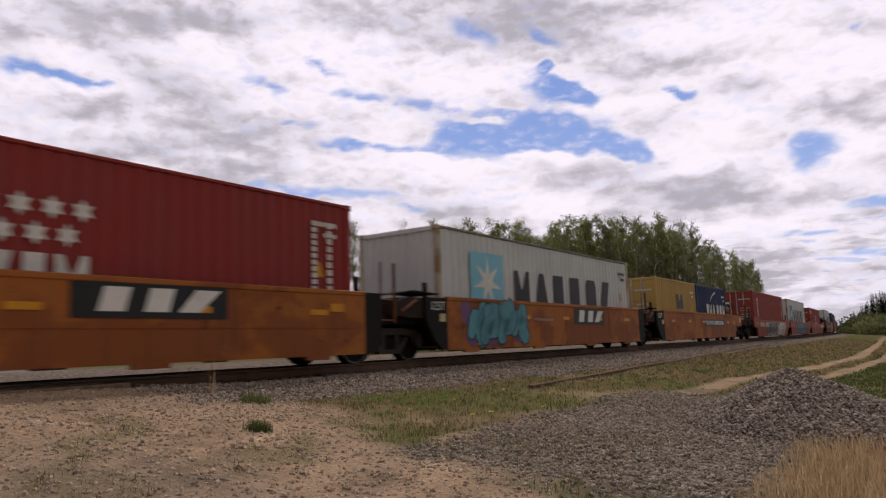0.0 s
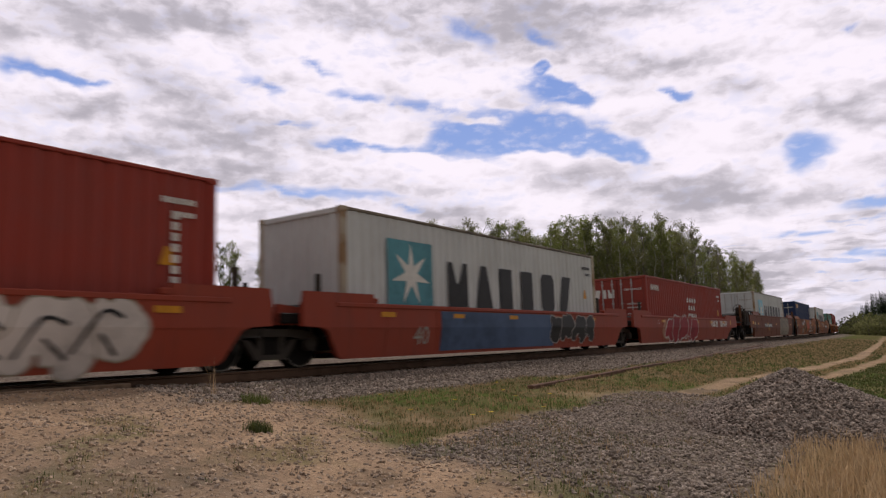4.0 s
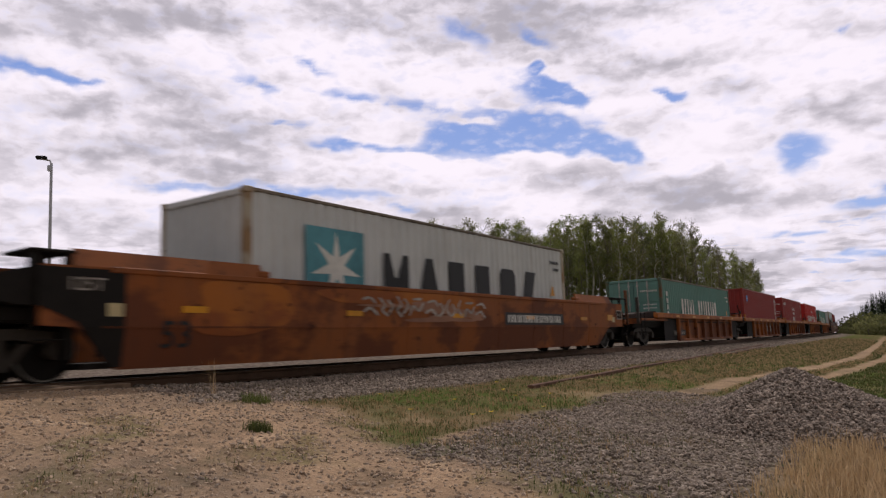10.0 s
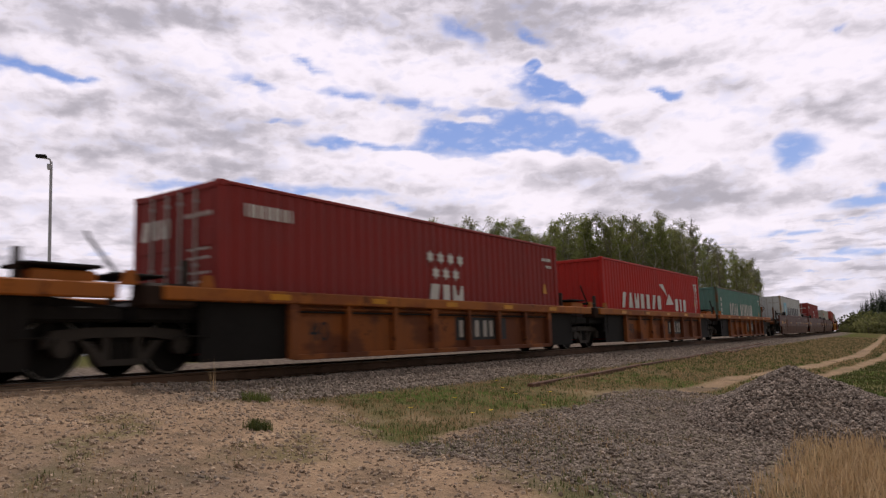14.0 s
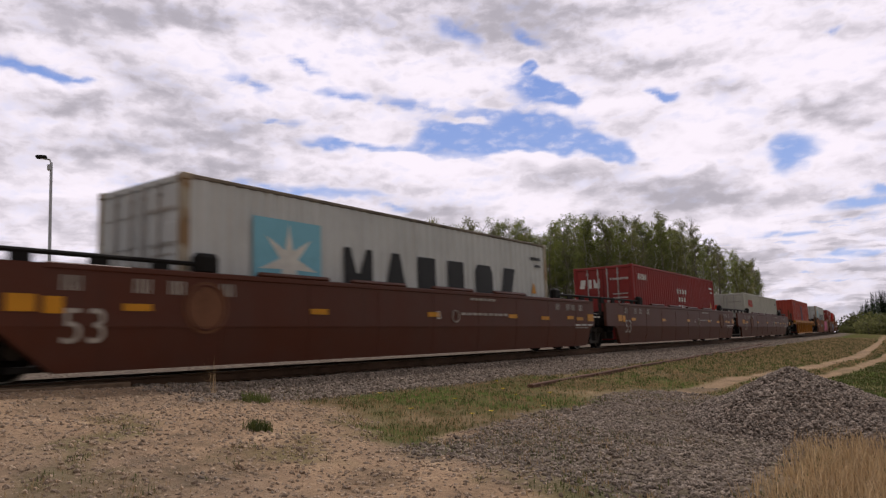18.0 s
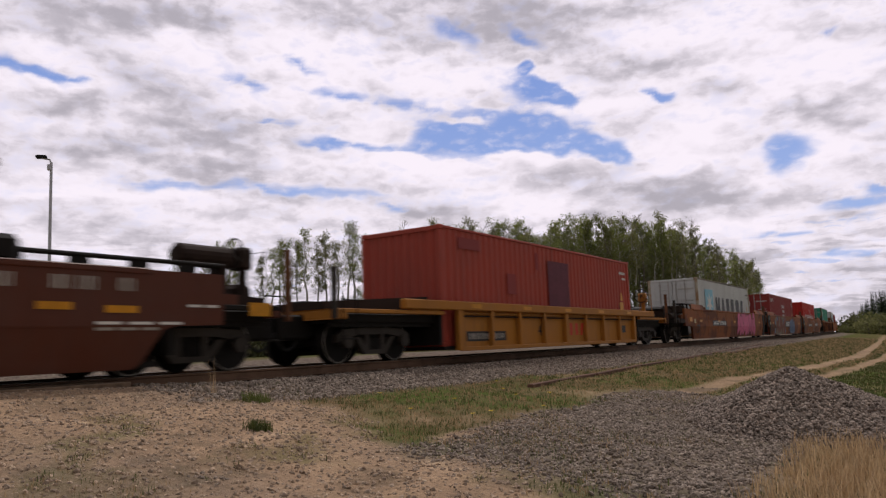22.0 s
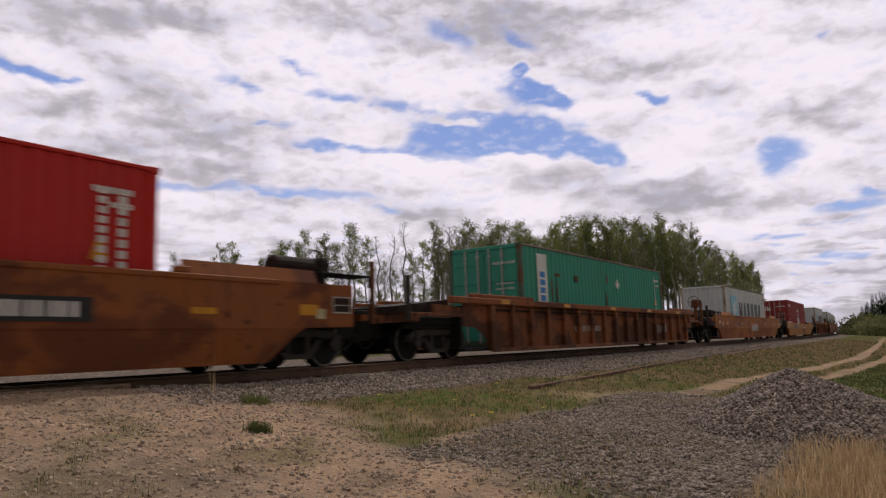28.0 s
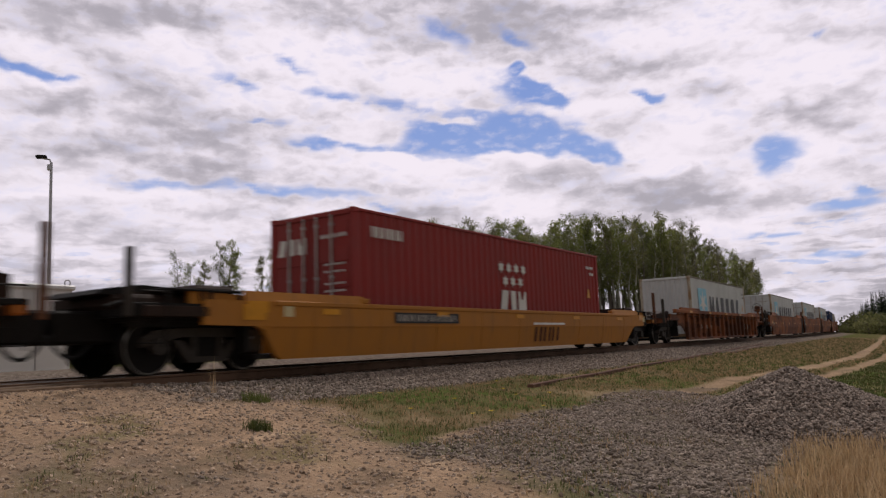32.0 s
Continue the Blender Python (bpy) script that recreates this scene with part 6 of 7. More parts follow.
        near(car, c0 + 5.0, c0 + 7.05, 0.68, 1.16, BLACK_INK, name="name_board", label="black board", y=-SIDE - 0.024)
        word(car, blocks(c0 + 5.15, c0 + 6.95, 0.76, 1.09, "iik", -SIDE - 0.03, 0.05, 0.08), WHITE_INK, "heavy white block shape")
        graffiti(car, c0 + 7.3, c0 + 10.1, 0.24, 1.3, TAG_SKY, TAG_BLUE, 21, width=0.7, line=0.05, fat=0.3)
    elif style == "rib53":
        yy = -SIDE + 0.125
        near(car, c0 + 3.1 if i == 21 else c0 + 1.0, c0 + 5.2 if i == 21 else c0 + 3.0, 0.62, 0.8, GREY_INK, 6, "faded number bars", yy)
        near(car, c0 + 10.6, c0 + 12.3, 0.55, 0.85, GREY_INK, 3, "faded white strokes", yy)
    elif i == 22:
        near(car, c0 + 5.4, c0 + 7.6, 0.55, 0.95, WHITE_INK, 3, "slanted white strokes")
        near(car, c0 + 1.0, c0 + 3.0, 0.9, 1.0, BLACK_INK, 8, "small black strokes")
    elif i == 23:
        near(car, c0 + 0.9, c0 + 3.28, 0.78, 1.0, BLACK_INK, name="number_board", label="black board")
        near(car, c0 + 1.0, c0 + 3.2, 0.82, 0.96, GREY_INK, 9, "faded number bars", -SIDE - 0.02)
        near(car, c0 + 7.0, c0 + 8.97, 0.76, 0.82, WHITE_INK, name="reflector", label="white strip")
        near(car, c0 + 7.1, c0 + 8.7, 0.3, 0.7, CAR_RUST, 3, "brown strokes")
        near(car, c0 - 2.97, c0 - 2.5, 0.82, 1.07, YELLOW_INK, name="reflector", label="amber patch")
    if i in (8, 18, 20):
        writing(car, "53", c0 - 1.75, -SIDE - 0.018, 0.42, 0.56, BLACK_INK)
    if STYLE[style]["kind"] == "plate" and style != "tank40":
        fold_side(car)
    for start, kind in loads:
        box = load(kind)
        half = (6.058 if kind.endswith("20") else FORTY) / 2
        MOVING.append((box, a, b, pose(start + half - mid, 0, FLOOR_Z)))


# ---- sheds, mast and wires beyond the track ----
def signal_shed(x, y, w, d, h, label):
    shed = tagged(new("equipment_shed"), label, "shed", "white sheds by the track")
    z0 = -0.1
    body = part("wall", Shape().box(-w / 2, w / 2, -d / 2, d / 2, z0, h - 0.16), SHED_WHITE, shed)
    part("roof", Shape().box(-w / 2 - 0.08, w / 2 + 0.08, -d / 2 - 0.08, d / 2 + 0.08, h - 0.16, h, 0.04), SHED_WHITE, shed, "flat white sheet-metal roof")
    for q in range(1, 4):
        xx = -w / 2 + w * q / 4
        part("seam", Shape().box(xx - 0.02, xx + 0.02, -d / 2 - 0.015, -d / 2 + 0.005, z0 + 0.05, h - 0.18), GALV, body)
    part("plinth", Shape().box(-w / 2 - 0.1, w / 2 + 0.1, -d / 2 - 0.1, d / 2 + 0.1, -0.7, z0), SHED_WHITE, shed)
    part("lifting_eye", Shape().ring((w / 2 - 0.1, -d / 2 + 0.1, h + 0.08), True, 0.09, 0.02, 12), GALV, shed)
    shed.matrix_basis = pose(x, y, 0, 0, 0, 4)
    return shed


signal_shed(9.05, 22.9, 4.2, 2.4, 2.5, "white sheet-metal equipment shed beside the track")
signal_shed(4.0, 22.6, 3.2, 2.4, 2.35, "small white sheet-metal equipment shed")


def lamp_mast(x, y):
    mast = tagged(new("light_mast"), "slim galvanised mast with a small floodlight on top", "light mast")
    part("pole", Shape().tube((0, 0, -0.5), (0, 0, 7.0), 0.065, 12, 0.045), GALV, mast)
    part("arm", Shape().path([(0, 0, 6.95), (-0.05, 0, 7.1), (-0.32, 0, 7.14)], 0.03, 8), GALV, mast)
    part("floodlight", Shape().box(-0.48, -0.14, -0.11, 0.11, 7.13, 7.24, 0.03), STEEL_DARK, mast, "small dark floodlight")
    part("junction_box", Shape().box(-0.12, 0.02, -0.08, 0.08, 6.72, 6.92, 0.02), GALV, mast)
    mast.matrix_basis = pose(x, y, 0, 0, -1.0, -35)


lamp_mast(11.85, 24.5)


# ---- loose old planks at the ballast's foot ----
def laid(name, x0, y0, x1, y1, mat, label, cat, w=0.16, h=0.09, n=8):
    ob = tagged(new(name), label, cat)
    for k in range(n):
        q0, q1 = k / n, (k + 1) / n - 0.004
        a = Vector((x0 + (x1 - x0) * q0, y0 + (y1 - y0) * q0, 0))
        b = Vector((x0 + (x1 - x0) * q1, y0 + (y1 - y0) * q1, 0))
        ang = math.degrees(math.atan2(b.y - a.y, b.x - a.x))
        m = (a + b) / 2
        za, zb = ground_z(a.x, a.y), ground_z(b.x, b.y)
        part("length", Shape().box(-(b - a).length / 2, (b - a).length / 2, -w / 2, w / 2, -0.05, h, 0.012), mat, ob,
             at=pose(m.x, m.y, (za + zb) / 2, 0, -math.degrees(math.atan2(zb - za, (b - a).length)), ang))
    return ob


laid("old_timber_edging", 11.6, 6.25, 44.0, 8.5, OLD_WOOD, "long line of reddish weathered timbers lying in the grass", "timber", 0.12, 0.06, 9)
laid("old_timber_edging", 30.0, 7.0, 44.5, 8.2, OLD_WOOD, "reddish weathered timber lying in the grass", "timber", 0.12, 0.06, 4)


# ---- stones, heap, grass ----
def stone_cloud(name, places, mat, label, cat, seed):
    """Many small broken stones in one mesh."""
    r = random.Random(seed)
    g = (1 + 5 ** 0.5) / 2
    base = [(-1, g, 0), (1, g, 0), (-1, -g, 0), (1, -g, 0), (0, -1, g), (0, 1, g), (0, -1, -g), (0, 1, -g), (g, 0, -1), (g, 0, 1), (-g, 0, -1), (-g, 0, 1)]
    tri = [(0, 11, 5), (0, 5, 1), (0, 1, 7), (0, 7, 10), (0, 10, 11), (1, 5, 9), (5, 11, 4), (11, 10, 2), (10, 7, 6), (7, 1, 8),
           (3, 9, 4), (3, 4, 2), (3, 2, 6), (3, 6, 8), (3, 8, 9), (4, 9, 5), (2, 4, 11), (6, 2, 10), (8, 6, 7), (9, 8, 1)]
    kinds = []
    for _ in range(14):
        sx, sy, sz = r.uniform(0.75, 1.3), r.uniform(0.7, 1.1), r.uniform(0.5, 0.85)
        kinds.append(np.array([(a * sx * r.uniform(0.75, 1.2), b * sy * r.uniform(0.75, 1.2), c * sz * r.uniform(0.75, 1.2)) for a, b, c in base]) / 1.9)
    tri = np.array(tri)
    vs, fs = [], []
    for k, (x, y, z, size) in enumerate(places):
        e = np.array(Euler((r.uniform(0, 6), r.uniform(-0.6, 0.6), r.uniform(0, 6))).to_matrix())
        vs.append(kinds[k % 14] @ e.T * size + np.array((x, y, z)))
        fs.append(tri + 12 * k)
    me = bpy.data.meshes.new(name)
    me.from_pydata(np.concatenate(vs).tolist(), [], np.concatenate(fs).tolist())
    me.materials.append(mat)
    return tagged(new(name, me), label, cat, kind="stuff")


def scatter():
    r = random.Random(21)
    ball, sandy, grav = [], [], []
    while len(ball) < 21000:
        x = 3.0 + 57 * r.random() ** 1.7
        off = r.uniform(0.85, 4.2)
        if zone(x, line_y(x) - off)[2] > 0.35 + 0.3 * r.random() and not (x < 5.6 and off < 1.55):
            y = line_y(x) - off
            if off < 1.3 and (x % 0.56) < 0.25:
                continue
            ball.append((x, y, ground_z(x, y) + 0.005, r.uniform(0.02, 0.045)))
    while len(ball) < 24000:
        x = r.uniform(5.6, 40)
        y = line_y(x) + r.uniform(-0.66, 0.66)
        ball.append((x, y, -0.19, r.uniform(0.03, 0.055)))
    while len(sandy) < 24000:
        x, y = r.uniform(0.5, 9), r.uniform(1.5, 9.3)
        s, g, k = zone(x, y)
        if s * r.random() > 0.25:
            sandy.append((x, y, ground_z(x, y) - 0.003, 0.006 + 0.024 * r.random() ** 2.4))
    while len(grav) < 17000:
        x, y = r.uniform(3.5, 15), r.uniform(0.3, 6.2)
        if zone(x, y)[2] > 0.25 + 0.4 * r.random():
            grav.append((x, y, ground_z(x, y) + 0.002, r.uniform(0.01, 0.032)))
    stone_cloud("ballast_stones", ball, STONE, "crushed grey ballast stones along the track", "ballast", 5)
    stone_cloud("pebbles", sandy, STONE_SAND, "small pebbles on sandy ground", "pebbles", 6)
    stone_cloud("gravel", grav, STONE, "loose grey gravel on the ground", "gravel", 7)
    # the heap: a cone of dark stones with an uneven foot
    heap = []
    hx, hy = HEAP
    while len(heap) < 22000:
        g, q = r.uniform(0, 2 * math.pi), r.random() ** 0.55
        rad = heap_reach(g) * q
        x, y = hx + rad * math.cos(g), hy + rad * math.sin(g)
        heap.append((x, y, heap_z(x, y) + r.uniform(-0.01, 0.02), r.uniform(0.012, 0.032)))
    stone_cloud("stone_heap", heap, STONE_DARK, "heap of dark crushed stone on the grass", "stone heap", 8)


def heap_reach(g):
    """The heap's foot: wider towards the lane and away from the rails."""
    c, s = math.cos(g), math.sin(g)
    return 1 / math.sqrt((c / (2.1 if c < 0 else 1.7)) ** 2 + (s / (1.35 if s > 0 else 2.4)) ** 2)


def heap_z(x, y):
    dx, dy = x - HEAP[0], y - HEAP[1]
    q = math.hypot(dx, dy) / heap_reach(math.atan2(dy, dx))
    w = noise.noise(Vector((x * 1.4, y * 1.4, 2)))
    return ground_z(x, y) + max(0.0, 0.74 * (1 - max(0.0, q + 0.05 * w) ** 1.02))


def heap_core():
    s, n, k = Shape(), 40, 12
    for j in range(k + 1):
        for i in range(n):
            g = 2 * math.pi * i / n
            q = heap_reach(g) * j / k
            x, y = HEAP[0] + q * math.cos(g), HEAP[1] + q * math.sin(g)
            s.v.append((x, y, heap_z(x, y) - 0.02 if j < k else ground_z(x, y) - 0.1))
    for j in range(k):
        for i in range(n):
            i2 = (i + 1) % n
            s.f.append((j * n + i, j * n + n + i, j * n + n + i2, j * n + i2))
    tagged(part("heap_bed", s, STONE_DARK, None), "packed dark grit under a stone heap", "grit", kind="stuff")


def blades(name, places, mat, label, seed, cat="grass"):
    r = random.Random(seed)
    v, f = [], []
    for x, y, z, h, w in places:
        for _ in range(4):
            g = r.uniform(0, 6.28)
            lean = r.uniform(0.1, 0.7) * h
            ax, ay = x + r.uniform(-0.06, 0.06), y + r.uniform(-0.06, 0.06)
            px, py = math.cos(g + 1.57) * w, math.sin(g + 1.57) * w
            mx, my = ax + math.cos(g) * lean * 0.35, ay + math.sin(g) * lean * 0.35
            tx, ty = ax + math.cos(g) * lean, ay + math.sin(g) * lean
            hh = h * r.uniform(0.6, 1.1)
            k = len(v)
            v += [(ax - px, ay - py, z - 0.02), (ax + px, ay + py, z - 0.02), (mx + px * 0.7, my + py * 0.7, z + hh * 0.55), (mx - px * 0.7, my - py * 0.7, z + hh * 0.55), (tx, ty, z + hh)]
            f += [(k, k + 1, k + 2, k + 3), (k + 3, k + 2, k + 4)]
    me = bpy.data.meshes.new(name)
    me.from_pydata(v, [], f)
    me.materials.append(mat)
    return tagged(new(name, me), label, cat, kind="stuff")


def meadow():
    r = random.Random(31)
    green, dry = [], []
    while len(green) < 26000:
        x = 2.5 + 75 * r.random() ** 2.0
        y = r.uniform(-3, line_y(x) - 2.4)
        s, g, k = zone(x, y)
        if g * (1 - s) * (1 - k) > 0.25 + 0.5 * r.random():
            h = r.uniform(0.02, 0.06) * (1 + x / 40)
            lush = 0.95 if y < 2.4 and x > 11 else 0.42
            (green if r.random() < lush else dry).append((x, y, ground_z(x, y), h * 0.9, 0.003 + 0.0003 * x))
    # thin tufts that dot the sand
    for _ in range(5200):
        x, y = r.uniform(1, 8), r.uniform(2.5, 9)
        if zone(x, y)[1] > 0.15 + 0.5 * r.random():
            (green if r.random() < 0.5 else dry).append((x, y, ground_z(x, y), r.uniform(0.02, 0.07), 0.003))
    # thin grass that comes up through the gravel
    for _ in range(9000):
        x, y = r.uniform(4.2, 14), r.uniform(0.6, 6.5)
        if zone(x, y)[2] > 0.4 and noise.noise(Vector((x * 0.8, y * 0.8, 31))) > 0.02 + 0.3 * r.random():
            (green if r.random() < 0.55 else dry).append((x, y, ground_z(x, y), r.uniform(0.02, 0.06), 0.003))
    # straw by the heap's foot
    straw = []
    for _ in range(3400):
        x, y = r.uniform(5.6, 10.5), r.uniform(-0.9, 1.5)
        if y - 0.06 * (x - 6) < 0.95 + 0.5 * r.random() ** 2 and math.hypot(x - HEAP[0], y - HEAP[1]) > 1.7:
            straw.append((x, y, ground_z(x, y), r.uniform(0.08, 0.24), 0.005))
    blades("meadow_grass", green, GRASS, "short spring grass on the verge", 41)
    blades("dry_grass", dry, DRY_GRASS, "dry straw-coloured grass on the verge", 42)
    blades("straw_grass", straw, STRAW, "dead straw grass beside the stone heap", 43)


def tuft(x, y, h, spread_, n, mat, label, seed):
    r = random.Random(seed)
    pl = []
    for _ in range(n):
        g, q = r.uniform(0, 6.28), spread_ * r.random() ** 0.6
        xx, yy = x + q * math.cos(g), y + q * math.sin(g)
        pl.append((xx, yy, ground_z(xx, yy), h * r.uniform(0.6, 1.1), 0.005 if h < 0.3 else 0.002))
    ob = blades("weed_tuft", pl, mat, label, seed, "weed")
    ob["kind"] = ""
    del ob["kind"]
    return ob


scatter()
heap_core()
meadow()
tuft(5.08, 5.99, 0.12, 0.1, 70, GRASS, "low green weed tuft on sandy ground", 51)
tuft(6.45, 7.65, 0.14, 0.2, 70, GRASS, "low dull weed tuft by the ballast", 52)
tuft(6.3, 8.35, 0.6, 0.05, 3, DRY_GRASS, "tall dry weed stalk beside the rail", 53)


def dandelion(x, y, seed):
    r = random.Random(seed)
    z = ground_z(x, y)
    h = r.uniform(0.1, 0.18)
    d = tagged(new("dandelion"), "yellow dandelion in the short grass", "flower", "dandelions on the verge")
    part("stem", Shape().tube((0, 0, -0.02), (0, 0, h), 0.004, 5), GRASS, d)
    s = Shape()
    for i in range(12):
        g = 2 * math.pi * i / 12
        s.poly([(0, 0, h), (0.035 * math.cos(g - 0.2), 0.035 * math.sin(g - 0.2), h + 0.012), (0.038 * math.cos(g + 0.2), 0.038 * math.sin(g + 0.2), h + 0.012)])
    part("flower_head", s, BLOOM, d)
    d.matrix_basis = pose(x, y, z)


for i, (x, y) in enumerate(((8.2, 5.6), (8.0, 4.9), (9.2, 5.2), (8.9, 4.6), (11.0, 6.6), (7.4, 4.8), (9.9, 5.0), (10.2, 6.0), (7.9, 6.7), (7.2, 5.6))):
    dandelion(x, y, i)


# ---- trees ----
def limb_tree(seed, height, mat, leaf, bare=0.45, leaves=900, spread_=1.7, size=0.16, lean=0.05):
    """Trunk with limbs as one mesh, crown of many small leaves as another."""
    r = random.Random(seed)
    tr, v, f = Shape(), [], []
    pts = [Vector((0, 0, -0.3))]
    for i in range(1, 9):
        pts.append(Vector((r.uniform(-1, 1) * lean * i, r.uniform(-1, 1) * lean * i, height * i / 8)))
    for i, (a, b) in enumerate(zip(pts, pts[1:])):
        q0, q1 = 1 - i / 8.6, 1 - (i + 1) / 8.6
        tr.tube(a, b, 0.0125 * height * q0 + 0.012, 7, 0.0125 * height * q1 + 0.012, caps=False)
    tips = []
    n = 26
    for i in range(n):
        q = bare + (1 - bare) * (i + r.random()) / n * 0.98
        k = min(7, int(q * 8))
        o = pts[k].lerp(pts[k + 1], q * 8 - k)
        g = r.uniform(0, 6.28)
        ln = spread_ * (0.35 + 0.65 * math.sin(math.pi * min(1.0, 0.18 + 0.82 * (q - bare) / (1 - bare)))) * r.uniform(0.55, 1.1)
        e = o + Vector((math.cos(g) * ln, math.sin(g) * ln, ln * r.uniform(0.35, 0.9)))
        tr.tube(o, e, 0.028, 5, 0.01, caps=False)
        tips.append((o, e))
        for _ in range(2):
            w = o.lerp(e, r.uniform(0.4, 0.9))
            e2 = w + Vector((r.uniform(-0.6, 0.6), r.uniform(-0.6, 0.6), r.uniform(0.1, 0.7)))
            tr.tube(w, e2, 0.014, 4, 0.006, caps=False)
            tips.append((w, e2))
    for _ in range(leaves):
        o, e = tips[r.randrange(len(tips))]
        c = o.lerp(e, r.uniform(0.35, 1.1)) + Vector((r.gauss(0, 0.17), r.gauss(0, 0.17), r.gauss(0, 0.15)))
        a = Vector((r.uniform(-1, 1), r.uniform(-1, 1), r.uniform(-1, 1))).normalized() * size * r.uniform(0.6, 1.2)
        b = a.orthogonal().normalized() * size * r.uniform(0.4, 0.8)
        k = len(v)
        v += [tuple(c - a), tuple(c + b), tuple(c + a), tuple(c - b)]
        f.append((k, k + 1, k + 2, k + 3))
    me = bpy.data.meshes.new("crown")
    me.from_pydata(v, [], f)
    me.materials.append(leaf)
    tree = new("tree")
    part("trunk", tr, mat, tree)
    if f:
        part("crown", me, leaf, tree)
    return tree


def spruce(seed, height):
    r = random.Random(seed)
    v, f = [], []
    tree = new("spruce_tree")
    part("trunk", Shape().tube((0, 0, -0.3), (0, 0, height * 0.97), 0.014 * height, 8, 0.02, caps=False), BARK_DARK, tree)
    tiers = int(height * 3.2)
    for i in range(tiers):
        q = (i + 0.5) / tiers
        z = height * (0.06 + 0.94 * q)
        rad = height * 0.17 * (1 - q) ** 0.85 + 0.1
        for j in range(10):
            g = r.uniform(0, 6.28)
            ln = rad * r.uniform(0.6, 1.15)
            for k in range(3):
                t0, w = ln * (0.25 + 0.27 * k), 0.16 + 0.12 * (1 - q)
                c = Vector((math.cos(g) * t0, math.sin(g) * t0, z - t0 * 0.28 + r.uniform(-0.05, 0.05)))
                d = Vector((math.cos(g), math.sin(g), -0.35)) * ln * 0.26
                s = Vector((-math.sin(g), math.cos(g), r.uniform(-0.5, 0.2))) * w
                m = len(v)
                v += [tuple(c - d), tuple(c + s), tuple(c + d), tuple(c - s)]
                f.append((m, m + 1, m + 2, m + 3))
    me = bpy.data.meshes.new("crown")
    me.from_pydata(v, [], f)
    me.materials.append(NEEDLES)
    part("crown", me, NEEDLES, tree)
    return tree


def bush(seed, rad, mat=None):
    r = random.Random(seed)
    v, f = [], []
    b = new("shrub")
    st = Shape()
    for _ in range(9):
        g = r.uniform(0, 6.28)
        st.tube((0, 0, -0.2), (rad * 0.6 * math.cos(g), rad * 0.6 * math.sin(g), rad * r.uniform(0.6, 1.2)), 0.03, 5, 0.01, caps=False)
    part("stems", st, BARK_GREY, b)
    for _ in range(520):
        g, q, h = r.uniform(0, 6.28), rad * r.random() ** 0.5, r.random()
        c = Vector((q * math.cos(g), q * math.sin(g), rad * 1.25 * h * (1 - 0.45 * (q / rad) ** 2)))
        a = Vector((r.uniform(-1, 1), r.uniform(-1, 1), r.uniform(-1, 1))).normalized() * 0.12
        s = a.orthogonal().normalized() * 0.11
        k = len(v)
        v += [tuple(c - a), tuple(c + s), tuple(c + a), tuple(c - s)]
        f.append((k, k + 1, k + 2, k + 3))
    me = bpy.data.meshes.new("leaves")
    me.from_pydata(v, [], f)
    me.materials.append(mat or SHRUB)
    part("leaves", me, mat or SHRUB, b)
    return b


LEAFY = [limb_tree(60 + i, 14.0, BARK if i % 2 else BARK_GREY, (LEAF, LEAF, LEAF_OLIVE)[i % 3], 0.36 + 0.07 * (i % 3), 2000, 1.45, 0.095) for i in range(8)]
THIN = [limb_tree(80 + i, 14.0, BARK, (LEAF_OLIVE, LEAF)[i % 2], 0.55, 1500, 1.15, 0.09) for i in range(4)]
BARE = [limb_tree(90 + i, 14.0, BARK_GREY, TWIGS, 0.45, 420, 1.0, 0.05, 0.07) for i in range(3)]
FIRS = [spruce(100 + i, 12.0) for i in range(4)]
SHRUBS = [bush(110 + i, 1.6, LEAF_OLIVE if i == 1 else SHRUB) for i in range(3)]
USED = set()


def plant(protos, k, x, y, scale, label, cat, group, turn):
    p = protos[k % len(protos)]
    m = pose(x, y, ground_z(x, y), 0, 0, turn)
    if p.name in USED:
        t = copy_thing(p, m)
    else:
        USED.add(p.name)
        t = p
        t.matrix_basis = m
    t.scale = (scale * (0.9 + 0.2 * ((k * 37) % 10) / 10), scale * (0.9 + 0.2 * ((k * 53) % 10) / 10), scale)
    return tagged(t, label, cat, group)


def bearing(deg, dist):
    return dist * math.sin(radians(deg)), dist * math.cos(radians(deg))


def edge_dist(az):
    """Distance of the wood's front edge along a bearing."""
    table = ((53.5, 78), (57, 76), (62, 80), (66, 84), (70, 86), (73, 94), (76.6, 108), (78.5, 130), (79.8, 155))
    for (a, d), (b, e) in zip(table, table[1:]):
        if az <= b:
            return d + (e - d) * max(0.0, (az - a) / (b - a))
    return table[-1][1]


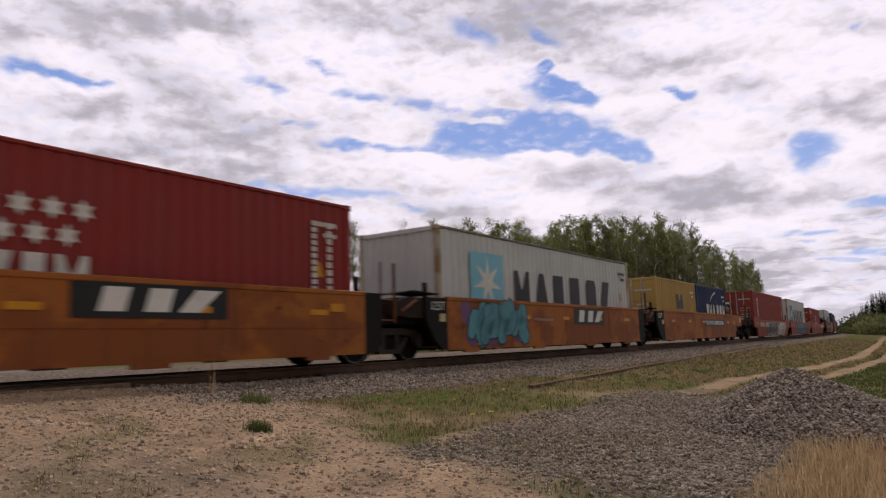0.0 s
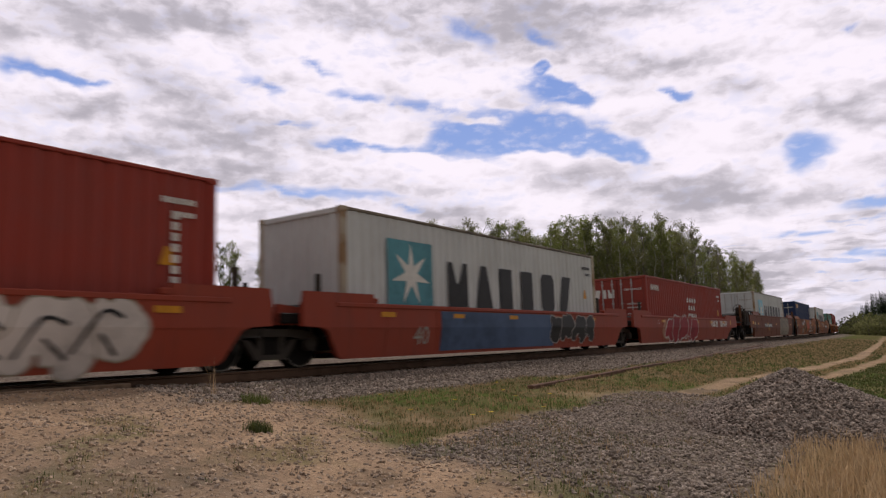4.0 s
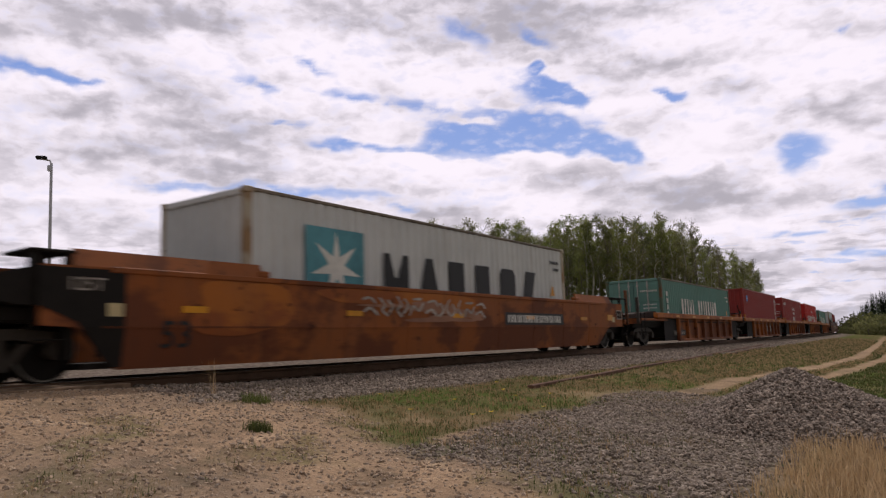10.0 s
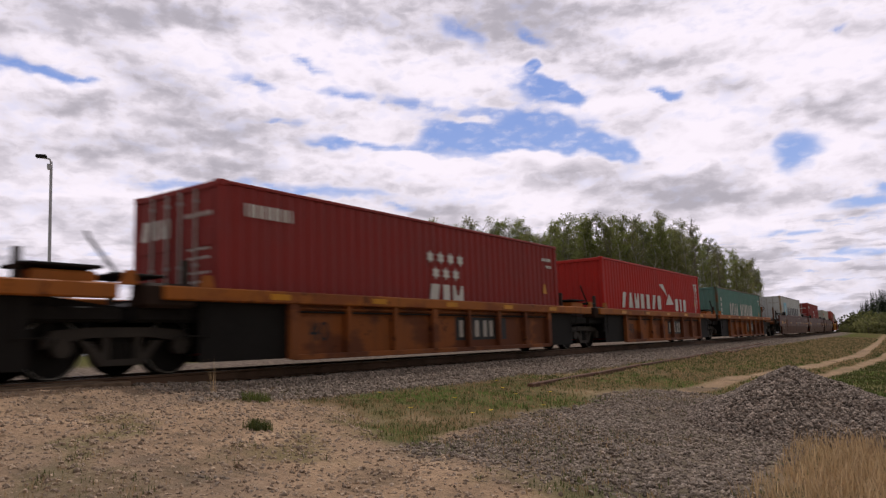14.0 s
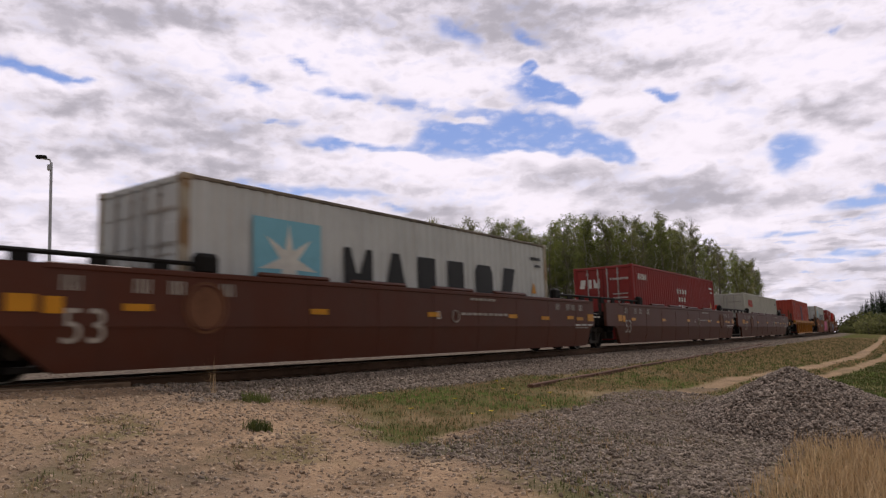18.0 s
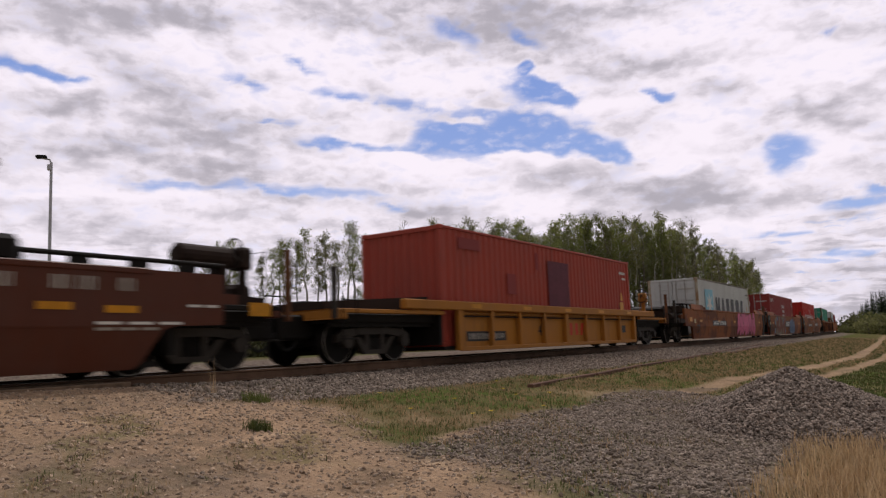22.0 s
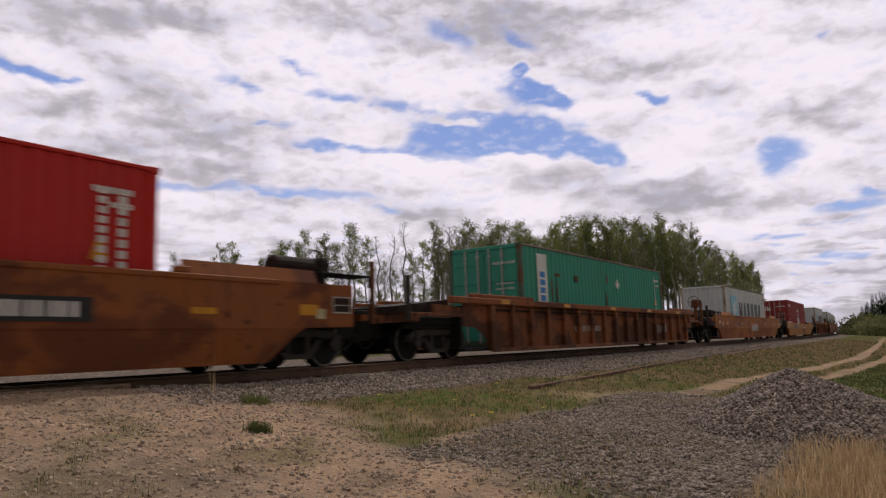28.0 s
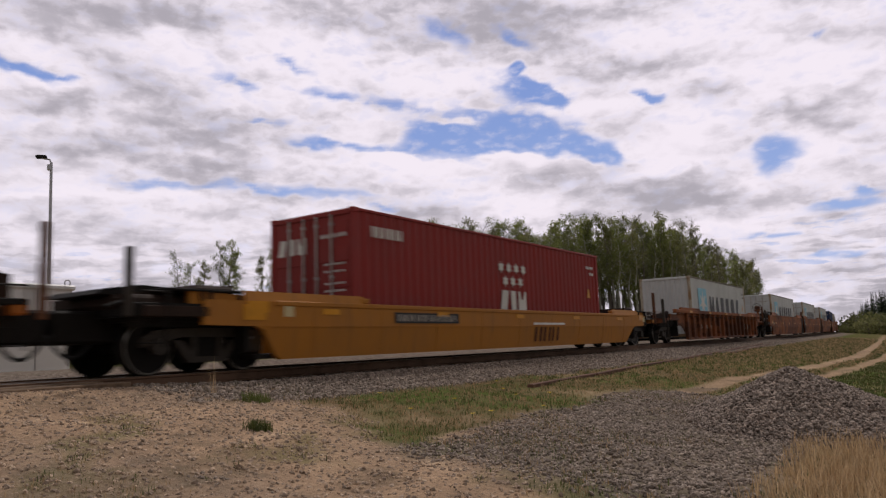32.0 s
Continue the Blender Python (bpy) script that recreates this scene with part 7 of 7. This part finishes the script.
def wood():
    r = random.Random(71)
    k = 0
    for row in range(5):
        n = 46 - 2 * row
        for i in range(n):
            az = 54.2 + (79.4 - 54.2) * (i + r.uniform(0.1, 0.9)) / n
            d = edge_dist(az) + row * 4.5 + r.uniform(-2, 2)
            x, y = bearing(az, d)
            top = 0.168 * d if az < 58 else (0.166 * d if az < 72 else 0.158 * d)
            if az > 75:
                top = d * (0.135 - 0.012 * (az - 75))
            s = min(max(top, 11) / 14.0, 1.36) * r.uniform(0.76, 1.08)
            bare_one = (az < 61 and r.random() < 0.45) or r.random() < 0.1
            protos = BARE if bare_one else (LEAFY if r.random() < 0.8 else THIN)
            plant(protos, r.randrange(100), x, y, s, "tall bare-limbed aspen at the wood's edge" if bare_one else "tall spring-green aspen in the wood beyond the track",
                  "tree", "aspens of the wood", r.uniform(0, 360))
            k += 1
        for i in range(16):
            az = 54.5 + 25 * (i + r.random()) / 16
            d = edge_dist(az) + row * 4.5 - 2.5
            x, y = bearing(az, d)
            if row in (1, 3):
                plant(SHRUBS, r.randrange(100), x, y, r.uniform(0.9, 1.8), "low green shrub under the aspens", "shrub", "shrubs of the wood", r.uniform(0, 360))
    # loose stand across the clearing
    spots = ((34.4, 86, 0.86, 0), (35.3, 88, 0.8, 0), (36.2, 86, 0.78, 0), (37.4, 84, 0.92, 0), (38.2, 86, 0.95, 0), (38.6, 90, 0.9, 1), (40.6, 88, 0.84, 1), (41.4, 86, 0.9, 1),
             (42.0, 88, 0.98, 1), (42.6, 85, 0.96, 0), (43.3, 86, 0.95, 1), (44.0, 84, 1.04, 1), (44.9, 86, 0.92, 1), (45.6, 85, 1.0, 0), (46.5, 87, 0.95, 1), (47.4, 83, 1.08, 1),
             (47.9, 86, 1.1, 1), (48.8, 88, 1.0, 1), (49.8, 84, 0.98, 2), (50.9, 85, 1.0, 2), (51.8, 83, 1.1, 2), (52.6, 85, 0.84, 0), (53.4, 82, 0.9, 0), (50.2, 90, 0.8, 0), (51.2, 92, 0.75, 0))
    for j, (az, d, s, kind) in enumerate(spots):
        x, y = bearing(az, d)
        plant((LEAFY, THIN, BARE)[kind], j, x, y, s, ("leafy aspen in the open", "slender aspen with a small high crown", "bare dead-looking aspen in the open")[kind], "tree", "aspens in the clearing", j * 47)
    for j, az in enumerate((33.9, 34.2, 39.4, 40.0, 46.0, 46.9, 38.9, 44.5, 40.4, 41.1, 41.8, 42.7, 43.6, 45.1, 47.8, 48.5, 49.3, 50.3, 51.4, 52.3, 53.1, 41.4, 43.1)):
        x, y = bearing(az, 92)
        plant(FIRS, j, x, y, 0.42 + 0.12 * (j % 3), "small dark spruce in the clearing", "tree", "spruces in the clearing", j * 60)
    for j in range(46):
        az = 36 + 18.5 * (j + r.random()) / 46
        x, y = bearing(az, 88 + r.uniform(-4, 8))
        plant(SHRUBS, j, x, y, r.uniform(1.0, 2.0), "low shrub in the clearing", "shrub", "shrubs in the clearing", j * 33)
    # undergrowth closing the clearing behind the loose stand
    for j in range(70):
        az = 40.5 + 15.5 * (j + r.random()) / 70
        x, y = bearing(az, 98 + r.uniform(-5, 12))
        if j % 5 == 0:
            plant(FIRS, j, x, y, r.uniform(0.3, 0.5), "young dark spruce in the undergrowth", "tree", "young spruces", j * 60)
        elif j % 5 in (1, 3):
            plant(LEAFY, j, x, y, r.uniform(0.35, 0.6) * (0.8 + 0.4 * (az > 48)), "young leafy aspen in the undergrowth", "tree", "young aspens", j * 50)
        else:
            plant(SHRUBS, j, x, y, r.uniform(1.5, 2.6), "tall shrub in the undergrowth", "shrub", "shrubs in the clearing", j * 33)
    # spruces and shrubs on the near side, far down the line
    for j in range(90):
        az = 84.3 + 7.5 * ((j + r.random()) / 90)
        d = 255 + r.uniform(-25, 45)
        x, y = bearing(az, d)
        s = (d * min(0.044, 0.008 + 0.017 * (az - 84.3)) + 1.2) / 12.0 * r.uniform(0.72, 1.1)
        plant(FIRS, r.randrange(50), x, y, s, "dark spruce in the distance by the track", "tree", "distant spruces", j * 71)
    for j in range(60):
        az = 84.2 + 7.5 * ((j + r.random()) / 60)
        d = 190 + r.uniform(-30, 50)
        x, y = bearing(az, d)
        plant(SHRUBS, j, x, y, r.uniform(1.2, 2.2) * (0.5 + 0.8 * min(1, max(0, az - 84.3))), "olive green shrub beside the distant track", "shrub", "distant shrubs", j * 31)


wood()


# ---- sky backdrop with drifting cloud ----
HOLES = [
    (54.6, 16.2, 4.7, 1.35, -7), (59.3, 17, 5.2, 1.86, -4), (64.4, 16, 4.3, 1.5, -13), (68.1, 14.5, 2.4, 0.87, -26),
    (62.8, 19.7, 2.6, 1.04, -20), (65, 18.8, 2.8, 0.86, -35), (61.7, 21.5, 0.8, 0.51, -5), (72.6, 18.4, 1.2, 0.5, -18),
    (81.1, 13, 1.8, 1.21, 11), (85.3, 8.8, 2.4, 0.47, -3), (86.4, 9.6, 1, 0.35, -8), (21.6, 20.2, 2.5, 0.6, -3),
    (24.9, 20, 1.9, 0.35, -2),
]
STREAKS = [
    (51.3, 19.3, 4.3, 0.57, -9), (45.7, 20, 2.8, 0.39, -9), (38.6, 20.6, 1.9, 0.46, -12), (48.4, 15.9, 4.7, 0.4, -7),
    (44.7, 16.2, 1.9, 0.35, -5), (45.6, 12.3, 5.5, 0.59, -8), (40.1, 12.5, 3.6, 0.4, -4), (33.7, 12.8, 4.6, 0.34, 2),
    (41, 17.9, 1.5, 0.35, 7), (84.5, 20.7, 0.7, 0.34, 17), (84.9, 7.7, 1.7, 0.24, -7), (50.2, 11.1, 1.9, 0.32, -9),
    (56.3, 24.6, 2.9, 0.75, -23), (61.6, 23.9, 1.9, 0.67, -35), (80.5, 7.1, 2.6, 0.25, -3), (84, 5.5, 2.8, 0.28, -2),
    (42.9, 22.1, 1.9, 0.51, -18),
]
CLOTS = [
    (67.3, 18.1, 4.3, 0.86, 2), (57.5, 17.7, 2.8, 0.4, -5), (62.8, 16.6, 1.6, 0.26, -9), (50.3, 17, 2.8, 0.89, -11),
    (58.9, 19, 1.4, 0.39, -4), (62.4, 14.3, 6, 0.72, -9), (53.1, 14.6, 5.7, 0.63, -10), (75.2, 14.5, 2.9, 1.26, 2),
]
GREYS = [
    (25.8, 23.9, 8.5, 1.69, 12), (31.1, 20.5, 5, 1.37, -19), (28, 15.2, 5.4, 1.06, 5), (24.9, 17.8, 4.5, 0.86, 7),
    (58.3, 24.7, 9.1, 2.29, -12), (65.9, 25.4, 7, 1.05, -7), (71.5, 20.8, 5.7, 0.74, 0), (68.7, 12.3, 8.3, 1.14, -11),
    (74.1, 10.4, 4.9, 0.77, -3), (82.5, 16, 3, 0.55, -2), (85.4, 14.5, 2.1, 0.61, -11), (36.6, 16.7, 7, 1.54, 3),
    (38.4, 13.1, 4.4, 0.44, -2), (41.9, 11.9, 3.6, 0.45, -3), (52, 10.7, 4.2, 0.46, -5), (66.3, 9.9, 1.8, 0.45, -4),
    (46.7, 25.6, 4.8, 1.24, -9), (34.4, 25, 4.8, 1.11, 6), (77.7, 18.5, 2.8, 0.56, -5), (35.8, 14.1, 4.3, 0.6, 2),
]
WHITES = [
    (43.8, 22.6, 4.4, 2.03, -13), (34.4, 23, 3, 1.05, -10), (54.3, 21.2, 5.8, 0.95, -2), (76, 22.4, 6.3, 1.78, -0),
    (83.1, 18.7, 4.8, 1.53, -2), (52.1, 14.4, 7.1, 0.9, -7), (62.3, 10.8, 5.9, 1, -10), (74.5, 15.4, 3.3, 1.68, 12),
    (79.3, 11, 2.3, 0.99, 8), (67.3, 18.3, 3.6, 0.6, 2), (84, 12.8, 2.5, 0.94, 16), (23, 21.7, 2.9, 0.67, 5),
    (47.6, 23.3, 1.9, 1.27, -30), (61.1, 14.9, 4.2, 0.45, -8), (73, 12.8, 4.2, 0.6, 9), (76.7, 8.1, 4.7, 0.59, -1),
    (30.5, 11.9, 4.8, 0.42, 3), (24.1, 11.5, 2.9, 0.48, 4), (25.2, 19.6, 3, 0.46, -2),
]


def sky_material():
    """Blue sky behind a broken cloud sheet; holes, grey bellies and bright heads lie where they are listed (bearing, height, half sizes and tilt in degrees)."""
    m = bpy.data.materials.new("drifting_cloud_sky")
    m.use_nodes = True
    n, l = m.node_tree.nodes, m.node_tree.links
    n.clear()
    uv = n.new("ShaderNodeUVMap")
    uv.uv_map = "bearing"
    sc = n.new("ShaderNodeVectorMath")
    sc.operation = "MULTIPLY"
    sc.inputs[1].default_value = (100, 100, 0)
    l.new(uv.outputs[0], sc.inputs[0])
    deg = sc.outputs[0]

    def warp(vec, scale, amount, stretch):
        t = noise_node(n, l, scale, 4, 0.5, vec, stretch)
        s = n.new("ShaderNodeVectorMath")
        s.operation = "SUBTRACT"
        s.inputs[1].default_value = (0.5, 0.5, 0.5)
        l.new(t.outputs["Color"], s.inputs[0])
        k = n.new("ShaderNodeVectorMath")
        k.operation = "MULTIPLY"
        k.inputs[1].default_value = amount
        l.new(s.outputs[0], k.inputs[0])
        a = n.new("ShaderNodeVectorMath")
        l.new(vec, a.inputs[0])
        l.new(k.outputs[0], a.inputs[1])
        return a.outputs[0]

    def calc(op, a, b):
        q = n.new("ShaderNodeMath")
        q.operation = op
        for k, v in enumerate((a, b)):
            if isinstance(v, (int, float)):
                q.inputs[k].default_value = v
            else:
                l.new(v, q.inputs[k])
        return q.outputs[0]

    def lifted(vec, dx, dy):
        q = n.new("ShaderNodeVectorMath")
        q.inputs[1].default_value = (dx, dy, 0)
        l.new(vec, q.inputs[0])
        return q.outputs[0]

    sx = n.new("ShaderNodeSeparateXYZ")
    l.new(deg, sx.inputs[0])
    # heaped cloud: sides that face the light are bright, bellies grey
    soft_bent = warp(deg, 0.5, (1.2, 0.6, 0), (1, 1.5, 1))
    tex = noise_node(n, l, 0.15, 8, 0.5, soft_bent, (1, 1.8, 1))
    above = noise_node(n, l, 0.15, 8, 0.5, lifted(soft_bent, 0.4, 0.8), (1, 1.8, 1))
    fine = noise_node(n, l, 0.5, 8, 0.53, soft_bent, (1, 2.0, 1))
    relief = ramp_node(n, l, calc("SUBTRACT", tex.outputs[0], above.outputs[0]), -0.11, 0.11)
    # how open the sheet is
    at = n.new("ShaderNodeAttribute")
    at.attribute_name = "cover"
    cover = n.new("ShaderNodeSeparateColor")
    l.new(at.outputs["Color"], cover.inputs[0])
    opening = calc("ADD", cover.outputs[0], calc("ADD", calc("MULTIPLY", calc("SUBTRACT", fine.outputs[0], 0.5), 1.5), calc("MULTIPLY", calc("SUBTRACT", tex.outputs[0], 0.5), 0.5)))
    hole = calc("MULTIPLY", ramp_node(n, l, opening, -0.02, 0.8), 0.97)
    rim = calc("MULTIPLY", ramp_node(n, l, opening, -0.2, 0.2), ramp_node(n, l, opening, 0.6, 0.3))
    # how bright the cloud is
    bright = calc("ADD", 0.68, calc("SUBTRACT", calc("MULTIPLY", cover.outputs[1], 0.44), calc("MULTIPLY", cover.outputs[2], 0.44)))
    bright = calc("ADD", bright, calc("MULTIPLY", calc("SUBTRACT", relief, 0.5), 0.3))
    bright = calc("ADD", bright, calc("MULTIPLY", calc("SUBTRACT", fine.outputs[0], 0.5), 0.75))
    bright = calc("ADD", bright, calc("MULTIPLY", rim, 0.12))
    # thin layers over the horizon
    band = noise_node(n, l, 0.36, 8, 0.6, soft_bent, (0.42, 3.2, 1))
    low = ramp_node(n, l, sx.outputs[1], 11, 5)
    layer = calc("MULTIPLY", low, ramp_node(n, l, band.outputs[0], 0.46, 0.58))
    bright = calc("SUBTRACT", calc("ADD", bright, calc("MULTIPLY", ramp_node(n, l, sx.outputs[1], 17, 8), -0.1)), calc("MULTIPLY", layer, 0.34))
    gap = calc("MULTIPLY", low, ramp_node(n, l, band.outputs[0], 0.40, 0.33))
    tone = ramp_node(n, l, bright, 0.0, 1.0)
    cloud = mix_node(n, l, tone, (0.45, 0.43, 0.475), (0.965, 0.91, 0.975))
    blue = mix_node(n, l, ramp_node(n, l, sx.outputs[1], 3, 26), (0.36, 0.50, 0.82), (0.185, 0.31, 0.68))
    thin = calc("MULTIPLY", calc("MAXIMUM", hole, calc("MULTIPLY", gap, 0.6)), ramp_node(n, l, fine.outputs[0], 0.95, 0.45))
    c = mix_node(n, l, thin, cloud, blue)
    em = n.new("ShaderNodeEmission")
    l.new(c, em.inputs[0])
    em.inputs[1].default_value = 1.0
    o = n.new("ShaderNodeOutputMaterial")
    l.new(em.outputs[0], o.inputs[0])
    return m


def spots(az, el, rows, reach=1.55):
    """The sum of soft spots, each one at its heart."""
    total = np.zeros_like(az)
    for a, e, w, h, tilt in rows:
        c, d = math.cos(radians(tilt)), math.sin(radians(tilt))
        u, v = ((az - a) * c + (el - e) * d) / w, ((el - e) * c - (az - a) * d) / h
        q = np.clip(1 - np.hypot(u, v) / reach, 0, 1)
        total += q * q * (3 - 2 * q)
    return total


def sky_backdrop():
    """A far curved sheet of sky over the part of the horizon that the camera faces."""
    R, az0, az1, el0, el1, na, ne = 3800.0, 5.0, 108.0, -3.0, 46.0, 400, 210
    v, f, uvs = [], [], []
    bent = np.empty(((na + 1) * (ne + 1), 2))
    for j in range(ne + 1):
        for i in range(na + 1):
            a, e = az0 + (az1 - az0) * i / na, el0 + (el1 - el0) * j / ne
            v.append((R * math.sin(radians(a)) * math.cos(radians(e)), R * math.cos(radians(a)) * math.cos(radians(e)), R * math.sin(radians(e))))
            uvs.append((a / 100, e / 100))
            w = noise.noise_vector(Vector((a * 0.3, e * 0.5, 4.0))) * 0.9 + noise.noise_vector(Vector((a * 1.0, e * 1.5, 9.0))) * 0.5
            bent[len(v) - 1] = (a + w.x, e + w.y * 0.55)
    for j in range(ne):
        for i in range(na):
            k = j * (na + 1) + i
            f.append((k, k + na + 1, k + na + 2, k + 1))
    me = bpy.data.meshes.new("sky_backdrop")
    me.from_pydata(v, [], f)
    layer = me.uv_layers.new(name="bearing")
    index = np.empty(len(me.loops), dtype=np.int32)
    me.loops.foreach_get("vertex_index", index)
    layer.data.foreach_set("uv", np.array(uvs)[index].ravel())
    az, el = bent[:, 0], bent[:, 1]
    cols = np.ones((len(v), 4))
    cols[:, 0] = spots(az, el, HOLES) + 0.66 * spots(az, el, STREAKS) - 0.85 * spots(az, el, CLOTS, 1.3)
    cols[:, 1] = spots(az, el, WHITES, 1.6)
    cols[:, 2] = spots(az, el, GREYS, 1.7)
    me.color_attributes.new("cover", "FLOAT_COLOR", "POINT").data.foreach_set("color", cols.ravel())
    me.materials.append(sky_material())
    return tagged(new("sky_backdrop", me), "blue sky with broken grey and white clouds", "sky", kind="structure")


clouds = sky_backdrop()


# ---- what moves ----
def motions():
    # seconds and metres by which the train hangs back from an even pace
    lag = [(0, 0.0), (1, 0.18), (2, 0.28), (3, 0.35), (4.5, 0.15), (6, 0.0), (7, 0.08), (8, 0.25), (9, 0.05), (10, 0.02), (11, 0.2), (12, 0.25), (13, 0.0), (14, 0.05),
           (15.5, 0.0), (17, -0.08), (18, 0.04), (19, 0.05), (20, 0.02), (21, -0.03), (22, -0.12), (23, 0.0), (24, 0.1), (25, 0.25), (26.5, 0.08), (28, -0.1), (29, 0.0), (30, -0.15), (31, 0.0), (32, -0.02)]
    for thing, a, b, inside in MOVING:
        walk(thing, [(t, bogie_pose(a - SPEED * t + q, b - SPEED * t + q) @ inside) for t, q in lag])
    # the cloud sheet drifts slowly along the sky
    walk(clouds, [(0.0, pose(0, 0, 0.33, 0, 0, -2.4)), (16.0, pose(0, 0, 0.33, 0, 0, -1.2)), (32.0, pose(0, 0, 0.33, 0, 0, 0.0))])


motions()
